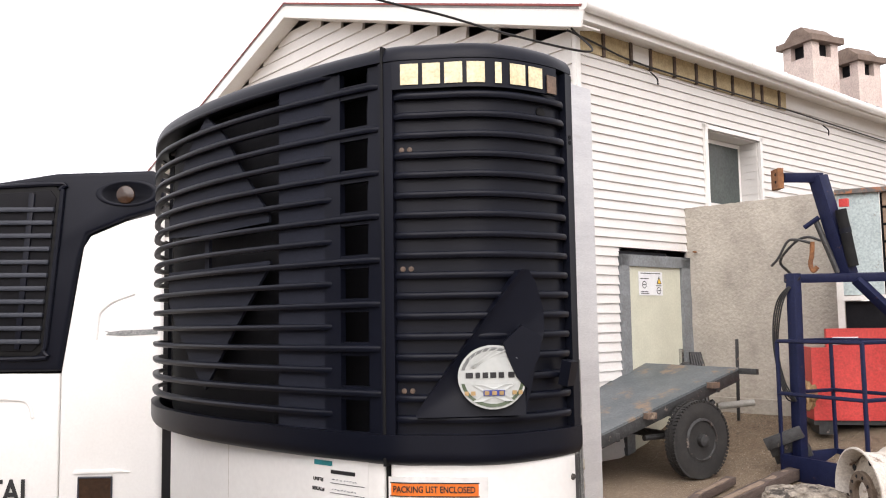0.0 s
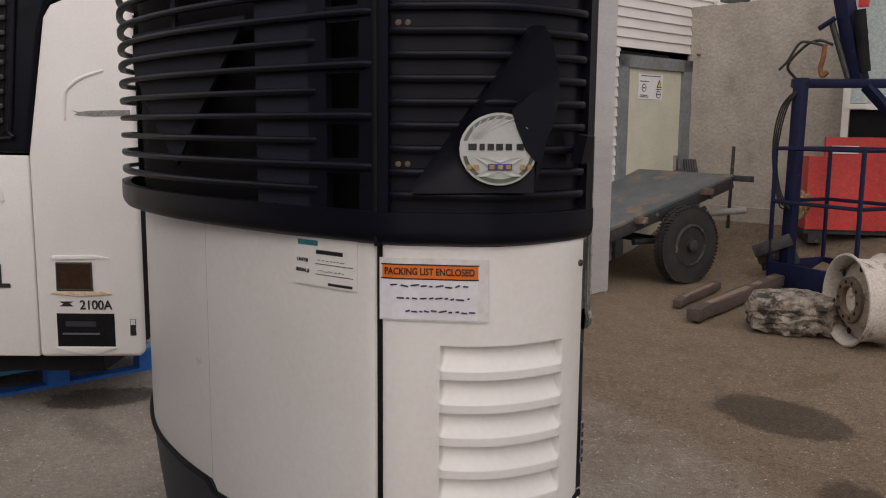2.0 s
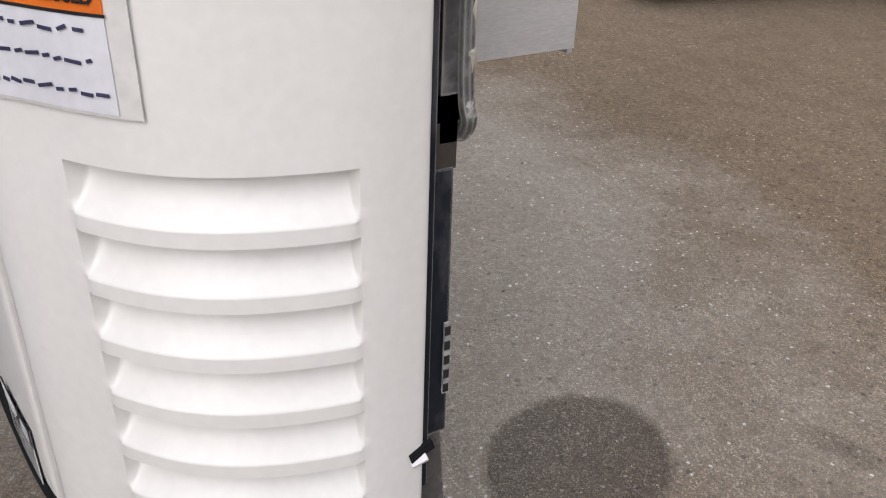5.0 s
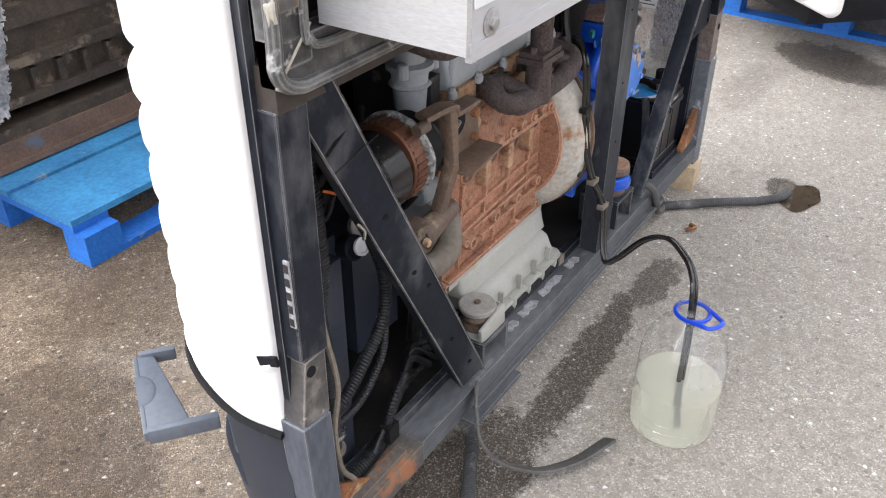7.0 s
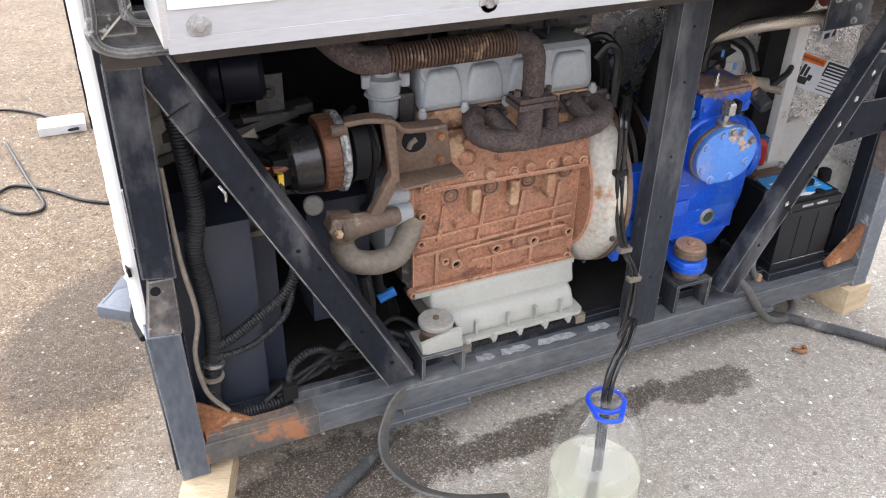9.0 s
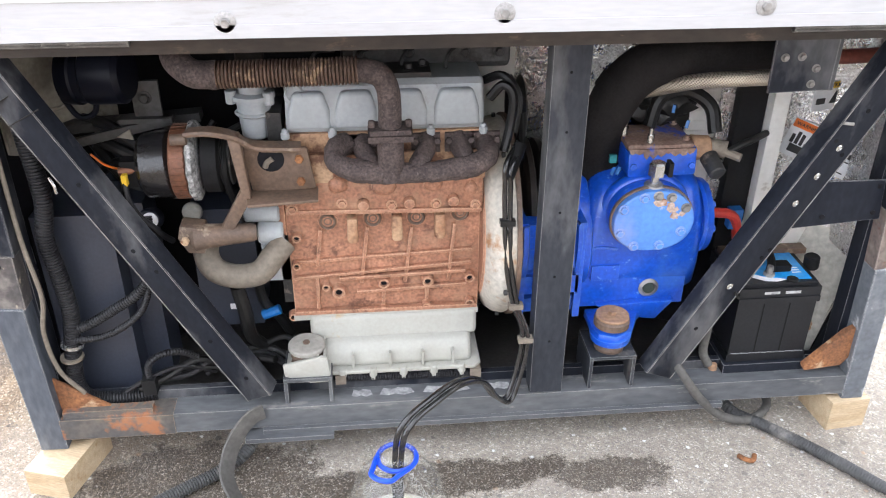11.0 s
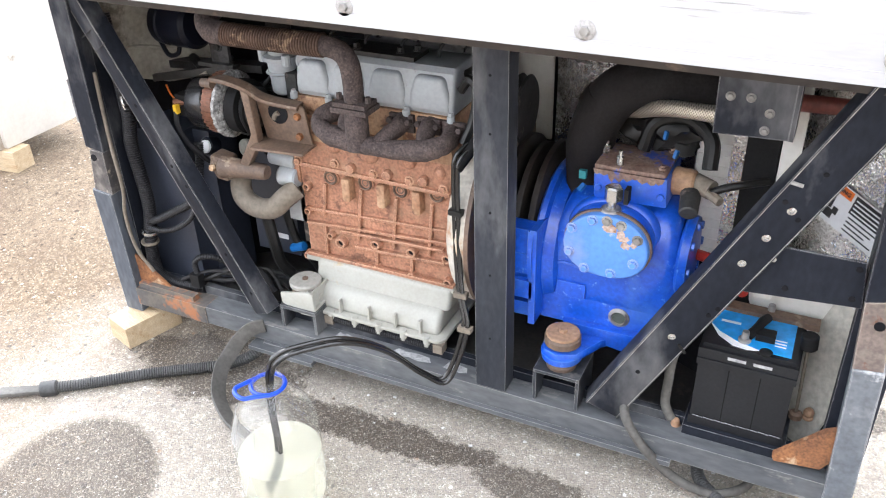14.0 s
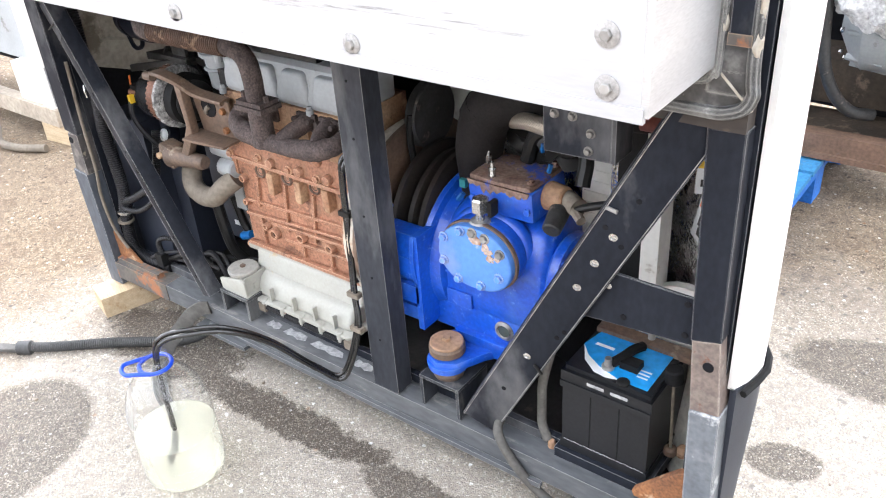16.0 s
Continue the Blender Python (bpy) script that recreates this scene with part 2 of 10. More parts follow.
COPPER = surf("copper_winding", (0.20, 0.085, 0.046), (0.12, 0.055, 0.034), rough=0.5, metal=0.4, scale=20, fine=120, bump=0.2)
HOSE = surf("old_grey_rubber_hose", (0.19, 0.16, 0.125), (0.14, 0.12, 0.095), rough=0.75, scale=8, fine=90, bump=0.15, stain=(0.26, 0.23, 0.19), stain_amount=0.3)
FOAMHOSE = surf("black_foam_pipe_cover", (0.012, 0.011, 0.011), (0.020, 0.018, 0.018), spec=0.2, rough=0.9, scale=10, fine=180, bump=0.3)
CONDUIT = surf("black_corrugated_conduit", spec=0.3, c1=(0.010, 0.010, 0.012), c2=(0.02, 0.02, 0.022), rough=0.45, scale=8, fine=120, bump=0.1, stain=(0.13, 0.12, 0.11), stain_amount=0.2)
DUSTYHOSE = surf("dusty_black_hose", (0.030, 0.031, 0.033), (0.060, 0.060, 0.060), rough=0.6, scale=8, fine=120, bump=0.1, stain=(0.17, 0.16, 0.15), stain_amount=0.3)
STRAP = surf("grey_rubber_strap", (0.065, 0.062, 0.057), (0.11, 0.105, 0.096), rough=0.75, scale=8, fine=100, bump=0.15)
BATTERY = surf("black_battery_case", (0.0085, 0.0092, 0.011), (0.013, 0.014, 0.0165), spec=0.35, rough=0.4, scale=6, fine=150, bump=0.04, stain=(0.07, 0.065, 0.06), stain_amount=0.16)
LABELBLUE = surf("cyan_label", (0.02, 0.30, 0.72), (0.015, 0.25, 0.64), rough=0.3, scale=6, fine=60, bump=0.05)
LABELWHITE = surf("white_label", (0.72, 0.73, 0.74), (0.66, 0.67, 0.68), rough=0.4, scale=8, fine=80, bump=0.03, fine_amount=0.03)
PAPER = surf("white_paper_in_film", (0.74, 0.75, 0.80), (0.69, 0.70, 0.75), rough=0.28, scale=9, fine=60, bump=0.12, fine_amount=0.03)
FILM = surf("cloudy_plastic_film", (0.72, 0.715, 0.70), (0.66, 0.655, 0.64), rough=0.25, scale=14, fine=60, bump=0.25, fine_amount=0.04)
ORANGE = surf("orange_label_print", (0.78, 0.18, 0.02), (0.70, 0.15, 0.02), rough=0.35, scale=6, fine=60, bump=0.02, fine_amount=0.03)
YELLOW = surf("yellow_label_print", (0.75, 0.50, 0.03), (0.70, 0.44, 0.03), rough=0.4, scale=6, fine=60, bump=0.02)
INK = surf("black_ink", (0.012, 0.012, 0.014), (0.02, 0.02, 0.022), rough=0.45, scale=10, fine=60, bump=0.0)
INKBLUE = surf("dark_blue_pen_ink", (0.03, 0.03, 0.08), (0.05, 0.05, 0.10), rough=0.5, scale=20, fine=60, bump=0.0)
TEAL = surf("teal_ink", (0.02, 0.22, 0.24), (0.02, 0.18, 0.20), rough=0.5, scale=10, fine=60, bump=0.0)
CREAM = surf("yellowed_cream_lettering", (0.78, 0.70, 0.47), (0.66, 0.56, 0.34), rough=0.5, scale=20, fine=120, bump=0.08, stain=(0.30, 0.22, 0.13), stain_amount=0.16, stain_scale=40)
BADGEGREY = surf("grey_badge_print", (0.16, 0.17, 0.17), (0.24, 0.25, 0.25), rough=0.35, scale=8, fine=60, bump=0.0)
BADGEGOLD = surf("gold_badge_print", (0.42, 0.28, 0.12), (0.36, 0.24, 0.11), rough=0.35, scale=8, fine=60, bump=0.0)
BADGESILVER = surf("silver_badge_print", (0.50, 0.52, 0.50), (0.42, 0.44, 0.43), rough=0.35, scale=8, fine=60, bump=0.02, fine_amount=0.03)
BADGEGREEN = surf("dark_green_badge_print", (0.07, 0.10, 0.05), (0.05, 0.075, 0.04), rough=0.35, scale=8, fine=60, bump=0.0)
BADGEBLUE = surf("blue_badge_print", (0.05, 0.07, 0.30), (0.04, 0.06, 0.24), rough=0.35, scale=8, fine=60, bump=0.0)
ALUMINIUM = surf("brushed_aluminium_sheet", (0.62, 0.62, 0.62), (0.54, 0.54, 0.55), rough=0.42, metal=0.55, scale=3, fine=90, bump=0.05, fine_amount=0.05, stretch=(1, 1, 6), stain=(0.44, 0.43, 0.41), stain_amount=0.2, stain_scale=3)
EVAPWHITE = surf("scuffed_white_sheet_metal", (0.45, 0.45, 0.46), (0.40, 0.40, 0.41), rough=0.42, metal=0.1, scale=3, fine=80, bump=0.03, fine_amount=0.03, stretch=(0.35, 1, 2.2), stain=(0.34, 0.33, 0.32), stain_amount=0.24, stain_scale=5)
GASKET = surf("smeared_black_sealant", (0.020, 0.021, 0.022), (0.10, 0.10, 0.10), rough=0.45, scale=14, fine=110, bump=0.5, stain=(0.40, 0.40, 0.38), stain_amount=0.26, stain_scale=22, edge=(0.36, 0.36, 0.34), edge_width=0.006)
WOODPINE = surf("fresh_pine", (0.53, 0.42, 0.28), (0.44, 0.33, 0.20), rough=0.7, scale=6, fine=70, bump=0.2, stretch=(1, 9, 9), stain=(0.36, 0.24, 0.13), stain_amount=0.3, stain_scale=4)
WOODDARK = surf("weathered_dark_timber", (0.105, 0.075, 0.06), (0.06, 0.042, 0.035), rough=0.85, scale=7, fine=70, bump=0.5, stretch=(9, 1, 9), stain=(0.20, 0.16, 0.13), stain_amount=0.25, stain_scale=5, vary=0.2)
PALLETBLUE = surf("blue_pallet_paint", (0.055, 0.27, 0.52), (0.04, 0.20, 0.42), rough=0.7, scale=6, fine=80, bump=0.3, stretch=(1, 1, 1), stain=(0.30, 0.36, 0.38), stain_amount=0.22, stain_scale=7, vary=0.15)
PALLETEND = surf("deep_blue_pallet_paint", (0.02, 0.165, 0.58), (0.015, 0.12, 0.46), rough=0.7, scale=9, fine=90, bump=0.3, stain=(0.22, 0.26, 0.30), stain_amount=0.2, stain_scale=12)
GRIME = surf("oily_brown_grime", (0.075, 0.055, 0.038), (0.035, 0.026, 0.02), rough=0.75, scale=11, fine=110, bump=0.8, stain=(0.16, 0.12, 0.085), stain_amount=0.4, stain_scale=9)
FLUFF = surf("torn_grey_insulation", (0.66, 0.66, 0.66), (0.46, 0.46, 0.46), rough=0.95, scale=22, fine=90, bump=0.9, fine_amount=0.2, stain=(0.26, 0.25, 0.24), stain_amount=0.2, stain_scale=12)
SIDING = surf("white_vinyl_siding", (0.66, 0.645, 0.62), (0.61, 0.595, 0.57), rough=0.5, scale=1.5, fine=40, bump=0.03, fine_amount=0.02, stain=(0.58, 0.55, 0.49), stain_amount=0.15, stain_scale=2)
TRIM = surf("white_painted_trim", (0.78, 0.77, 0.75), (0.72, 0.71, 0.68), rough=0.5, scale=3, fine=50, bump=0.04, fine_amount=0.03)
CONCRETE = surf("rough_rendered_concrete", (0.45, 0.415, 0.355), (0.34, 0.31, 0.265), rough=0.92, scale=1.6, fine=26, bump=0.8, relief=0.03, fine_amount=0.07, stain=(0.27, 0.245, 0.21), stain_amount=0.26, stain_scale=1.6)
DOORBEIGE = surf("pale_yellow_door_paint", (0.56, 0.56, 0.45), (0.50, 0.50, 0.40), rough=0.5, scale=3, fine=40, bump=0.05, fine_amount=0.04)
DOORGREY = surf("grey_steel_door_frame", (0.20, 0.215, 0.225), (0.155, 0.165, 0.17), rough=0.5, scale=4, fine=40, bump=0.08)
GLASSDARK = surf("dark_window_pane", (0.05, 0.065, 0.06), (0.04, 0.05, 0.05), rough=0.12, scale=2, fine=30, bump=0.0)
ROOFTILE = surf("grey_roof_sheet", (0.25, 0.24, 0.23), (0.18, 0.175, 0.17), rough=0.7, scale=3, fine=40, bump=0.3)
ROOFRED = surf("red_roof_edge", (0.26, 0.06, 0.045), (0.2, 0.045, 0.04), rough=0.6, scale=3, fine=40, bump=0.1)
CHIMNEYPINK = surf("pale_pink_render", (0.62, 0.52, 0.47), (0.55, 0.45, 0.41), rough=0.85, scale=4, fine=40, bump=0.4, stain=(0.36, 0.2, 0.15), stain_amount=0.22, stain_scale=4)
CHIMNEYCAP = surf("brown_chimney_cap", (0.20, 0.15, 0.12), (0.14, 0.10, 0.08), rough=0.85, scale=6, fine=40, bump=0.4)
INSULATION = surf("exposed_yellow_board", (0.50, 0.41, 0.25), (0.40, 0.32, 0.19), rough=0.9, scale=6, fine=50, bump=0.4)
CRANEBLUE = surf("navy_crane_paint", (0.006, 0.009, 0.036), (0.010, 0.014, 0.046), spec=0.2, rough=0.55, scale=6, fine=60, bump=0.1, stain=(0.10, 0.06, 0.04), stain_amount=0.16, stain_scale=8)
RED = surf("red_painted_sheet", (0.60, 0.055, 0.045), (0.52, 0.04, 0.035), rough=0.5, scale=3, fine=50, bump=0.1, stain=(0.5, 0.13, 0.1), stain_amount=0.2, stain_scale=4)
PALEBLUE = surf("pale_blue_flaking_paint", (0.40, 0.47, 0.47), (0.33, 0.39, 0.39), rough=0.7, scale=4, fine=50, bump=0.2, stain=(0.22, 0.20, 0.18), stain_amount=0.28, stain_scale=5)
BEDSTEEL = surf("dull_grey_steel_deck", (0.080, 0.095, 0.105), (0.14, 0.155, 0.16), rough=0.5, metal=0.2, scale=2, fine=40, bump=0.1, stain=(0.21, 0.145, 0.095), stain_amount=0.38, stain_scale=2.6)
TYRE = surf("dusty_tyre_rubber", (0.013, 0.0125, 0.012), (0.026, 0.024, 0.022), rough=0.85, scale=8, fine=80, bump=0.2)
RIMWHITE = surf("white_wheel_paint_with_rust", (0.58, 0.55, 0.50), (0.48, 0.43, 0.37), rough=0.6, scale=5, fine=60, bump=0.2, stain=(0.14, 0.085, 0.055), stain_amount=0.36, stain_scale=4)
SACK = surf("grimy_pale_plastic_bundle", (0.34, 0.30, 0.245), (0.11, 0.088, 0.066), rough=0.55, scale=16, fine=60, bump=0.8, stain=(0.032, 0.026, 0.020), stain_amount=0.50, stain_scale=9)
CABLE = surf("black_cable", (0.007, 0.007, 0.007), (0.012, 0.012, 0.012), spec=0.35, rough=0.45, scale=10, fine=80, bump=0.0)
REDCABLE = surf("red_terminal_cover", (0.5, 0.035, 0.02), (0.42, 0.03, 0.02), rough=0.45, scale=10, fine=80, bump=0.05)
BLUEPLASTIC = surf("bright_blue_plastic", (0.01, 0.07, 0.62), (0.01, 0.05, 0.52), rough=0.35, scale=10, fine=80, bump=0.0)
BLUETAG = surf("blue_connector", (0.01, 0.13, 0.40), (0.01, 0.10, 0.32), rough=0.4, scale=10, fine=80, bump=0.0)
BRASS = surf("tarnished_brass", (0.42, 0.29, 0.15), (0.30, 0.19, 0.10), rough=0.45, metal=0.7, scale=14, fine=100, bump=0.2)
AMBER = surf("brown_smoked_lens", (0.045, 0.022, 0.012), (0.03, 0.016, 0.01), rough=0.12, scale=8, fine=50, bump=0.0)
BRAID = None


def foil_material():
    """Quilted foil: fine sharp crinkles, each facet tilted its own way, with dulled patches."""
    m, n, l = nodes_of("crinkled_foil_insulation")
    b = n["Principled BSDF"]
    b.inputs["Metallic"].default_value = 0.9
    tc = n.new("ShaderNodeTexCoord")
    v = n.new("ShaderNodeTexVoronoi")
    v.inputs["Scale"].default_value = 300
    f = n.new("ShaderNodeTexVoronoi")
    f.inputs["Scale"].default_value = 170
    w = n.new("ShaderNodeTexNoise")
    w.inputs["Scale"].default_value, w.inputs["Detail"].default_value, w.inputs["Roughness"].default_value = 14, 10, 0.75
    for t in (v, f, w):
        l.new(tc.outputs["Object"], t.inputs["Vector"])
    r = n.new("ShaderNodeMapRange")
    r.inputs[3].default_value, r.inputs[4].default_value = 0.12, 0.42
    l.new(w.outputs["Fac"], r.inputs[0])
    l.new(r.outputs[0], b.inputs["Roughness"])
    sep = n.new("ShaderNodeSeparateColor")
    l.new(v.outputs["Color"], sep.inputs[0])
    c = n.new("ShaderNodeMix")
    c.data_type = "RGBA"
    c.inputs[6].default_value, c.inputs[7].default_value = (0.82, 0.81, 0.79, 1), (0.22, 0.20, 0.18, 1)
    dull = n.new("ShaderNodeMath")
    dull.operation = "MULTIPLY"
    l.new(sep.outputs[0], dull.inputs[0])
    l.new(w.outputs["Fac"], dull.inputs[1])
    l.new(dull.outputs[0], c.inputs[0])
    l.new(c.outputs[2], b.inputs["Base Color"])
    a = n.new("ShaderNodeMath")
    a.operation = "MULTIPLY_ADD"
    a.inputs[1].default_value = 0.6
    l.new(sep.outputs[1], a.inputs[0])
    l.new(f.outputs["Distance"], a.inputs[2])
    bp = n.new("ShaderNodeBump")
    bp.inputs["Strength"].default_value, bp.inputs["Distance"].default_value = 0.55, 0.003
    l.new(a.outputs[0], bp.inputs["Height"])
    l.new(bp.outputs[0], b.inputs["Normal"])
    return m


def braid_material():
    m, n, l = nodes_of("braided_steel_hose")
    b = n["Principled BSDF"]
    b.inputs["Metallic"].default_value, b.inputs["Roughness"].default_value = 0.8, 0.4
    tc = n.new("ShaderNodeTexCoord")
    outs = []
    for turn in (38, -38):
        mp = n.new("ShaderNodeMapping")
        mp.inputs["Rotation"].default_value = (0, radians(turn), 0)
        l.new(tc.outputs["Object"], mp.inputs["Vector"])
        wv = n.new("ShaderNodeTexWave")
        wv.inputs["Scale"].default_value = 75
        l.new(mp.outputs[0], wv.inputs["Vector"])
        outs.append(wv.outputs["Fac"])
    mx = n.new("ShaderNodeMath")
    mx.operation = "MAXIMUM"
    l.new(outs[0], mx.inputs[0])
    l.new(outs[1], mx.inputs[1])
    cr = n.new("ShaderNodeMix")
    cr.data_type = "RGBA"
    cr.inputs[6].default_value, cr.inputs[7].default_value = (0.14, 0.12, 0.09, 1), (0.62, 0.55, 0.45, 1)
    l.new(mx.outputs[0], cr.inputs[0])
    l.new(cr.outputs[2], b.inputs["Base Color"])
    bp = n.new("ShaderNodeBump")
    bp.inputs["Strength"].default_value, bp.inputs["Distance"].default_value = 0.5, 0.002
    l.new(mx.outputs[0], bp.inputs["Height"])
    l.new(bp.outputs[0], b.inputs["Normal"])
    return m


FOIL, BRAID = foil_material(), braid_material()


def clear_material(name, colour, share, rough=0.02, haze=0.0):
    """Thin clear plastic: see-through, with a glossy skin whose share grows at grazing angles."""
    m, n, l = nodes_of(name)
    out = n["Material Output"]
    tr = n.new("ShaderNodeBsdfTransparent")
    tr.inputs[0].default_value = (*colour, 1)
    gl = n.new("ShaderNodeBsdfGlossy")
    gl.inputs["Roughness"].default_value = rough
    fr = n.new("ShaderNodeLayerWeight")
    steep = n.new("ShaderNodeMath")
    steep.operation = "POWER"
    steep.inputs[1].default_value = 3.5
    l.new(fr.outputs["Facing"], steep.inputs[0])
    ad = n.new("ShaderNodeMath")
    ad.operation = "MULTIPLY_ADD"
    ad.inputs[1].default_value, ad.inputs[2].default_value = 0.5, share
    ad.use_clamp = True
    l.new(steep.outputs[0], ad.inputs[0])
    mx = n.new("ShaderNodeMixShader")
    l.new(ad.outputs[0], mx.inputs[0])
    l.new(tr.outputs[0], mx.inputs[1])
    l.new(gl.outputs[0], mx.inputs[2])
    last = mx.outputs[0]
    if haze:
        back = n.new("ShaderNodeBsdfTranslucent")
        back.inputs[0].default_value = (0.92, 0.93, 0.93, 1)
        face = n.new("ShaderNodeBsdfDiffuse")
        face.inputs[0].default_value = (0.92, 0.93, 0.93, 1)
        df = n.new("ShaderNodeMixShader")
        l.new(back.outputs[0], df.inputs[1])
        l.new(face.outputs[0], df.inputs[2])
        hz = n.new("ShaderNodeMixShader")
        hz.inputs[0].default_value = haze
        l.new(last, hz.inputs[1])
        l.new(df.outputs[0], hz.inputs[2])
        last = hz.outputs[0]
    l.new(last, out.inputs[0])
    return m


CLEAR = clear_material("clear_bottle_plastic", (0.99, 0.995, 0.995), 0.05, 0.06, 0.02)


def fluid_material():
    m, n, l = nodes_of("pale_yellow_fluid")
    out = n["Material Output"]
    b = n["Principled BSDF"]
    b.inputs["Base Color"].default_value = (0.97, 0.97, 0.86, 1)
    b.inputs["Roughness"].default_value = 0.1
    tr = n.new("ShaderNodeBsdfTransparent")
    tr.inputs[0].default_value = (0.995, 0.995, 0.935, 1)
    # diffuse, translucent share stands for sky refracted in the clear fluid
    sky_glow = n.new("ShaderNodeBsdfTranslucent")
    sky_glow.inputs[0].default_value = (0.98, 0.98, 0.895, 1)
    body = n.new("ShaderNodeMixShader")
    body.inputs[0].default_value = 0.5
    l.new(b.outputs[0], body.inputs[1])
    l.new(sky_glow.outputs[0], body.inputs[2])
    mx = n.new("ShaderNodeMixShader")
    mx.inputs[0].default_value = 0.27
    l.new(tr.outputs[0], mx.inputs[1])
    l.new(body.outputs[0], mx.inputs[2])
    l.new(mx.outputs[0], out.inputs[0])
    return m


COOLANT = fluid_material()


def asphalt_material():
    """Old exposed-aggregate asphalt with wet and oily stains at their places on the yard."""
    m, n, l = nodes_of("worn_asphalt_with_aggregate")
    b = n["Principled BSDF"]
    tc = n.new("ShaderNodeTexCoord")
    big = n.new("ShaderNodeTexNoise")
    big.inputs["Scale"].default_value, big.inputs["Detail"].default_value, big.inputs["Roughness"].default_value = 1.1, 8, 0.62
    fine = n.new("ShaderNodeTexNoise")
    fine.inputs["Scale"].default_value, fine.inputs["Detail"].default_value = 95, 6
    stone = n.new("ShaderNodeTexVoronoi")
    stone.inputs["Scale"].default_value = 300
    chips = n.new("ShaderNodeTexVoronoi")
    chips.inputs["Scale"].default_value = 62
    for t in (big, fine):
        l.new(tc.outputs["Object"], t.inputs["Vector"])
    # crushed stone is never round: the cells are pulled out of shape
    warp = n.new("ShaderNodeTexNoise")
    warp.inputs["Scale"].default_value, warp.inputs["Detail"].default_value = 130, 3
    l.new(tc.outputs["Object"], warp.inputs["Vector"])
    pull = n.new("ShaderNodeVectorMath")
    pull.operation = "MULTIPLY_ADD"
    pull.inputs[1].default_value = (0.009, 0.009, 0.009)
    l.new(warp.outputs["Color"], pull.inputs[0])
    l.new(tc.outputs["Object"], pull.inputs[2])
    for t in (stone, chips):
        l.new(pull.outputs[0], t.inputs["Vector"])

    def mapped(src, a, z, lo=0.0, hi=1.0):
        r = n.new("ShaderNodeMapRange")
        r.inputs[1].default_value, r.inputs[2].default_value, r.inputs[3].default_value, r.inputs[4].default_value = a, z, lo, hi
        l.new(src, r.inputs[0])
        return r.outputs[0]

    def mixed(fac, a, c):
        x = n.new("ShaderNodeMix")
        x.data_type = "RGBA"
        if fac is not None:
            l.new(fac, x.inputs[0])
        for i, v in ((6, a), (7, c)):
            if isinstance(v, tuple):
                x.inputs[i].default_value = (*v, 1)
            else:
                l.new(v, x.inputs[i])
        return x.outputs[2]

    base = mixed(mapped(big.outputs["Fac"], 0.3, 0.7), (0.222, 0.168, 0.114), (0.162, 0.117, 0.075))
    sep = n.new("ShaderNodeSeparateColor")
    l.new(stone.outputs["Color"], sep.inputs[0])
    base = mixed(mapped(sep.outputs[0], 0.70, 0.97, 0, 0.80), base, (0.46, 0.385, 0.295))
    base = mixed(mapped(sep.outputs[1], 0.66, 0.92, 0, 0.76), base, (0.062, 0.050, 0.038))
    sep2 = n.new("ShaderNodeSeparateColor")
    l.new(chips.outputs["Color"], sep2.inputs[0])
    near = mapped(chips.outputs["Distance"], 0.34, 0.20)
    rare = mapped(sep2.outputs[2], 0.77, 0.95, 0, 0.9)
    both = n.new("ShaderNodeMath")
    both.operation = "MULTIPLY"
    l.new(near, both.inputs[0])
    l.new(rare, both.inputs[1])
    base = mixed(both.outputs[0], base, (0.56, 0.50, 0.42))
    base = mixed(mapped(fine.outputs["Fac"], 0.45, 0.75, 0, 0.4), base, (0.11, 0.09, 0.075))
    # trodden dirt in patches a hand wide, and scattered pale flecks
    dirt = n.new("ShaderNodeTexNoise")
    dirt.inputs["Scale"].default_value, dirt.inputs["Detail"].default_value, dirt.inputs["Roughness"].default_value = 5.5, 9, 0.72
    l.new(tc.outputs["Object"], dirt.inputs["Vector"])
    base = mixed(mapped(dirt.outputs["Fac"], 0.47, 0.66, 0, 0.52), base, (0.130, 0.092, 0.064))
    for cells, kinds in ((30, ((0, 0.15, 0.90, (0.58, 0.53, 0.46)), (1, 0.17, 0.91, (0.055, 0.044, 0.035)))), (13, ((0, 0.075, 0.92, (0.44, 0.40, 0.35)), (1, 0.11, 0.88, (0.060, 0.046, 0.036)), (2, 0.09, 0.93, (0.20, 0.11, 0.055))))):
        flecks = n.new("ShaderNodeTexVoronoi")
        flecks.voronoi_dimensions = "2D"
        flecks.inputs["Scale"].default_value = cells
        l.new(pull.outputs[0], flecks.inputs["Vector"])
        sep3 = n.new("ShaderNodeSeparateColor")
        l.new(flecks.outputs["Color"], sep3.inputs[0])
        for channel, size, often, shade in kinds:
            fk = n.new("ShaderNodeMath")
            fk.operation = "MULTIPLY"
            l.new(mapped(flecks.outputs["Distance"], size, size - 0.04), fk.inputs[0])
            l.new(mapped(sep3.outputs[channel], often, often + 0.03, 0, 0.85), fk.inputs[1])
            base = mixed(fk.outputs[0], base, shade)
    # crumbled surface in thumb-wide patches
    crumb = n.new("ShaderNodeTexNoise")
    crumb.inputs["Scale"].default_value, crumb.inputs["Detail"].default_value, crumb.inputs["Roughness"].default_value = 34, 8, 0.75
    l.new(tc.outputs["Object"], crumb.inputs["Vector"])
    tone = n.new("ShaderNodeVectorMath")
    tone.operation = "SCALE"
    l.new(base, tone.inputs[0])
    l.new(mapped(crumb.outputs["Fac"], 0.32, 0.68, 0.66, 1.34), tone.inputs["Scale"])
    base = tone.outputs[0]

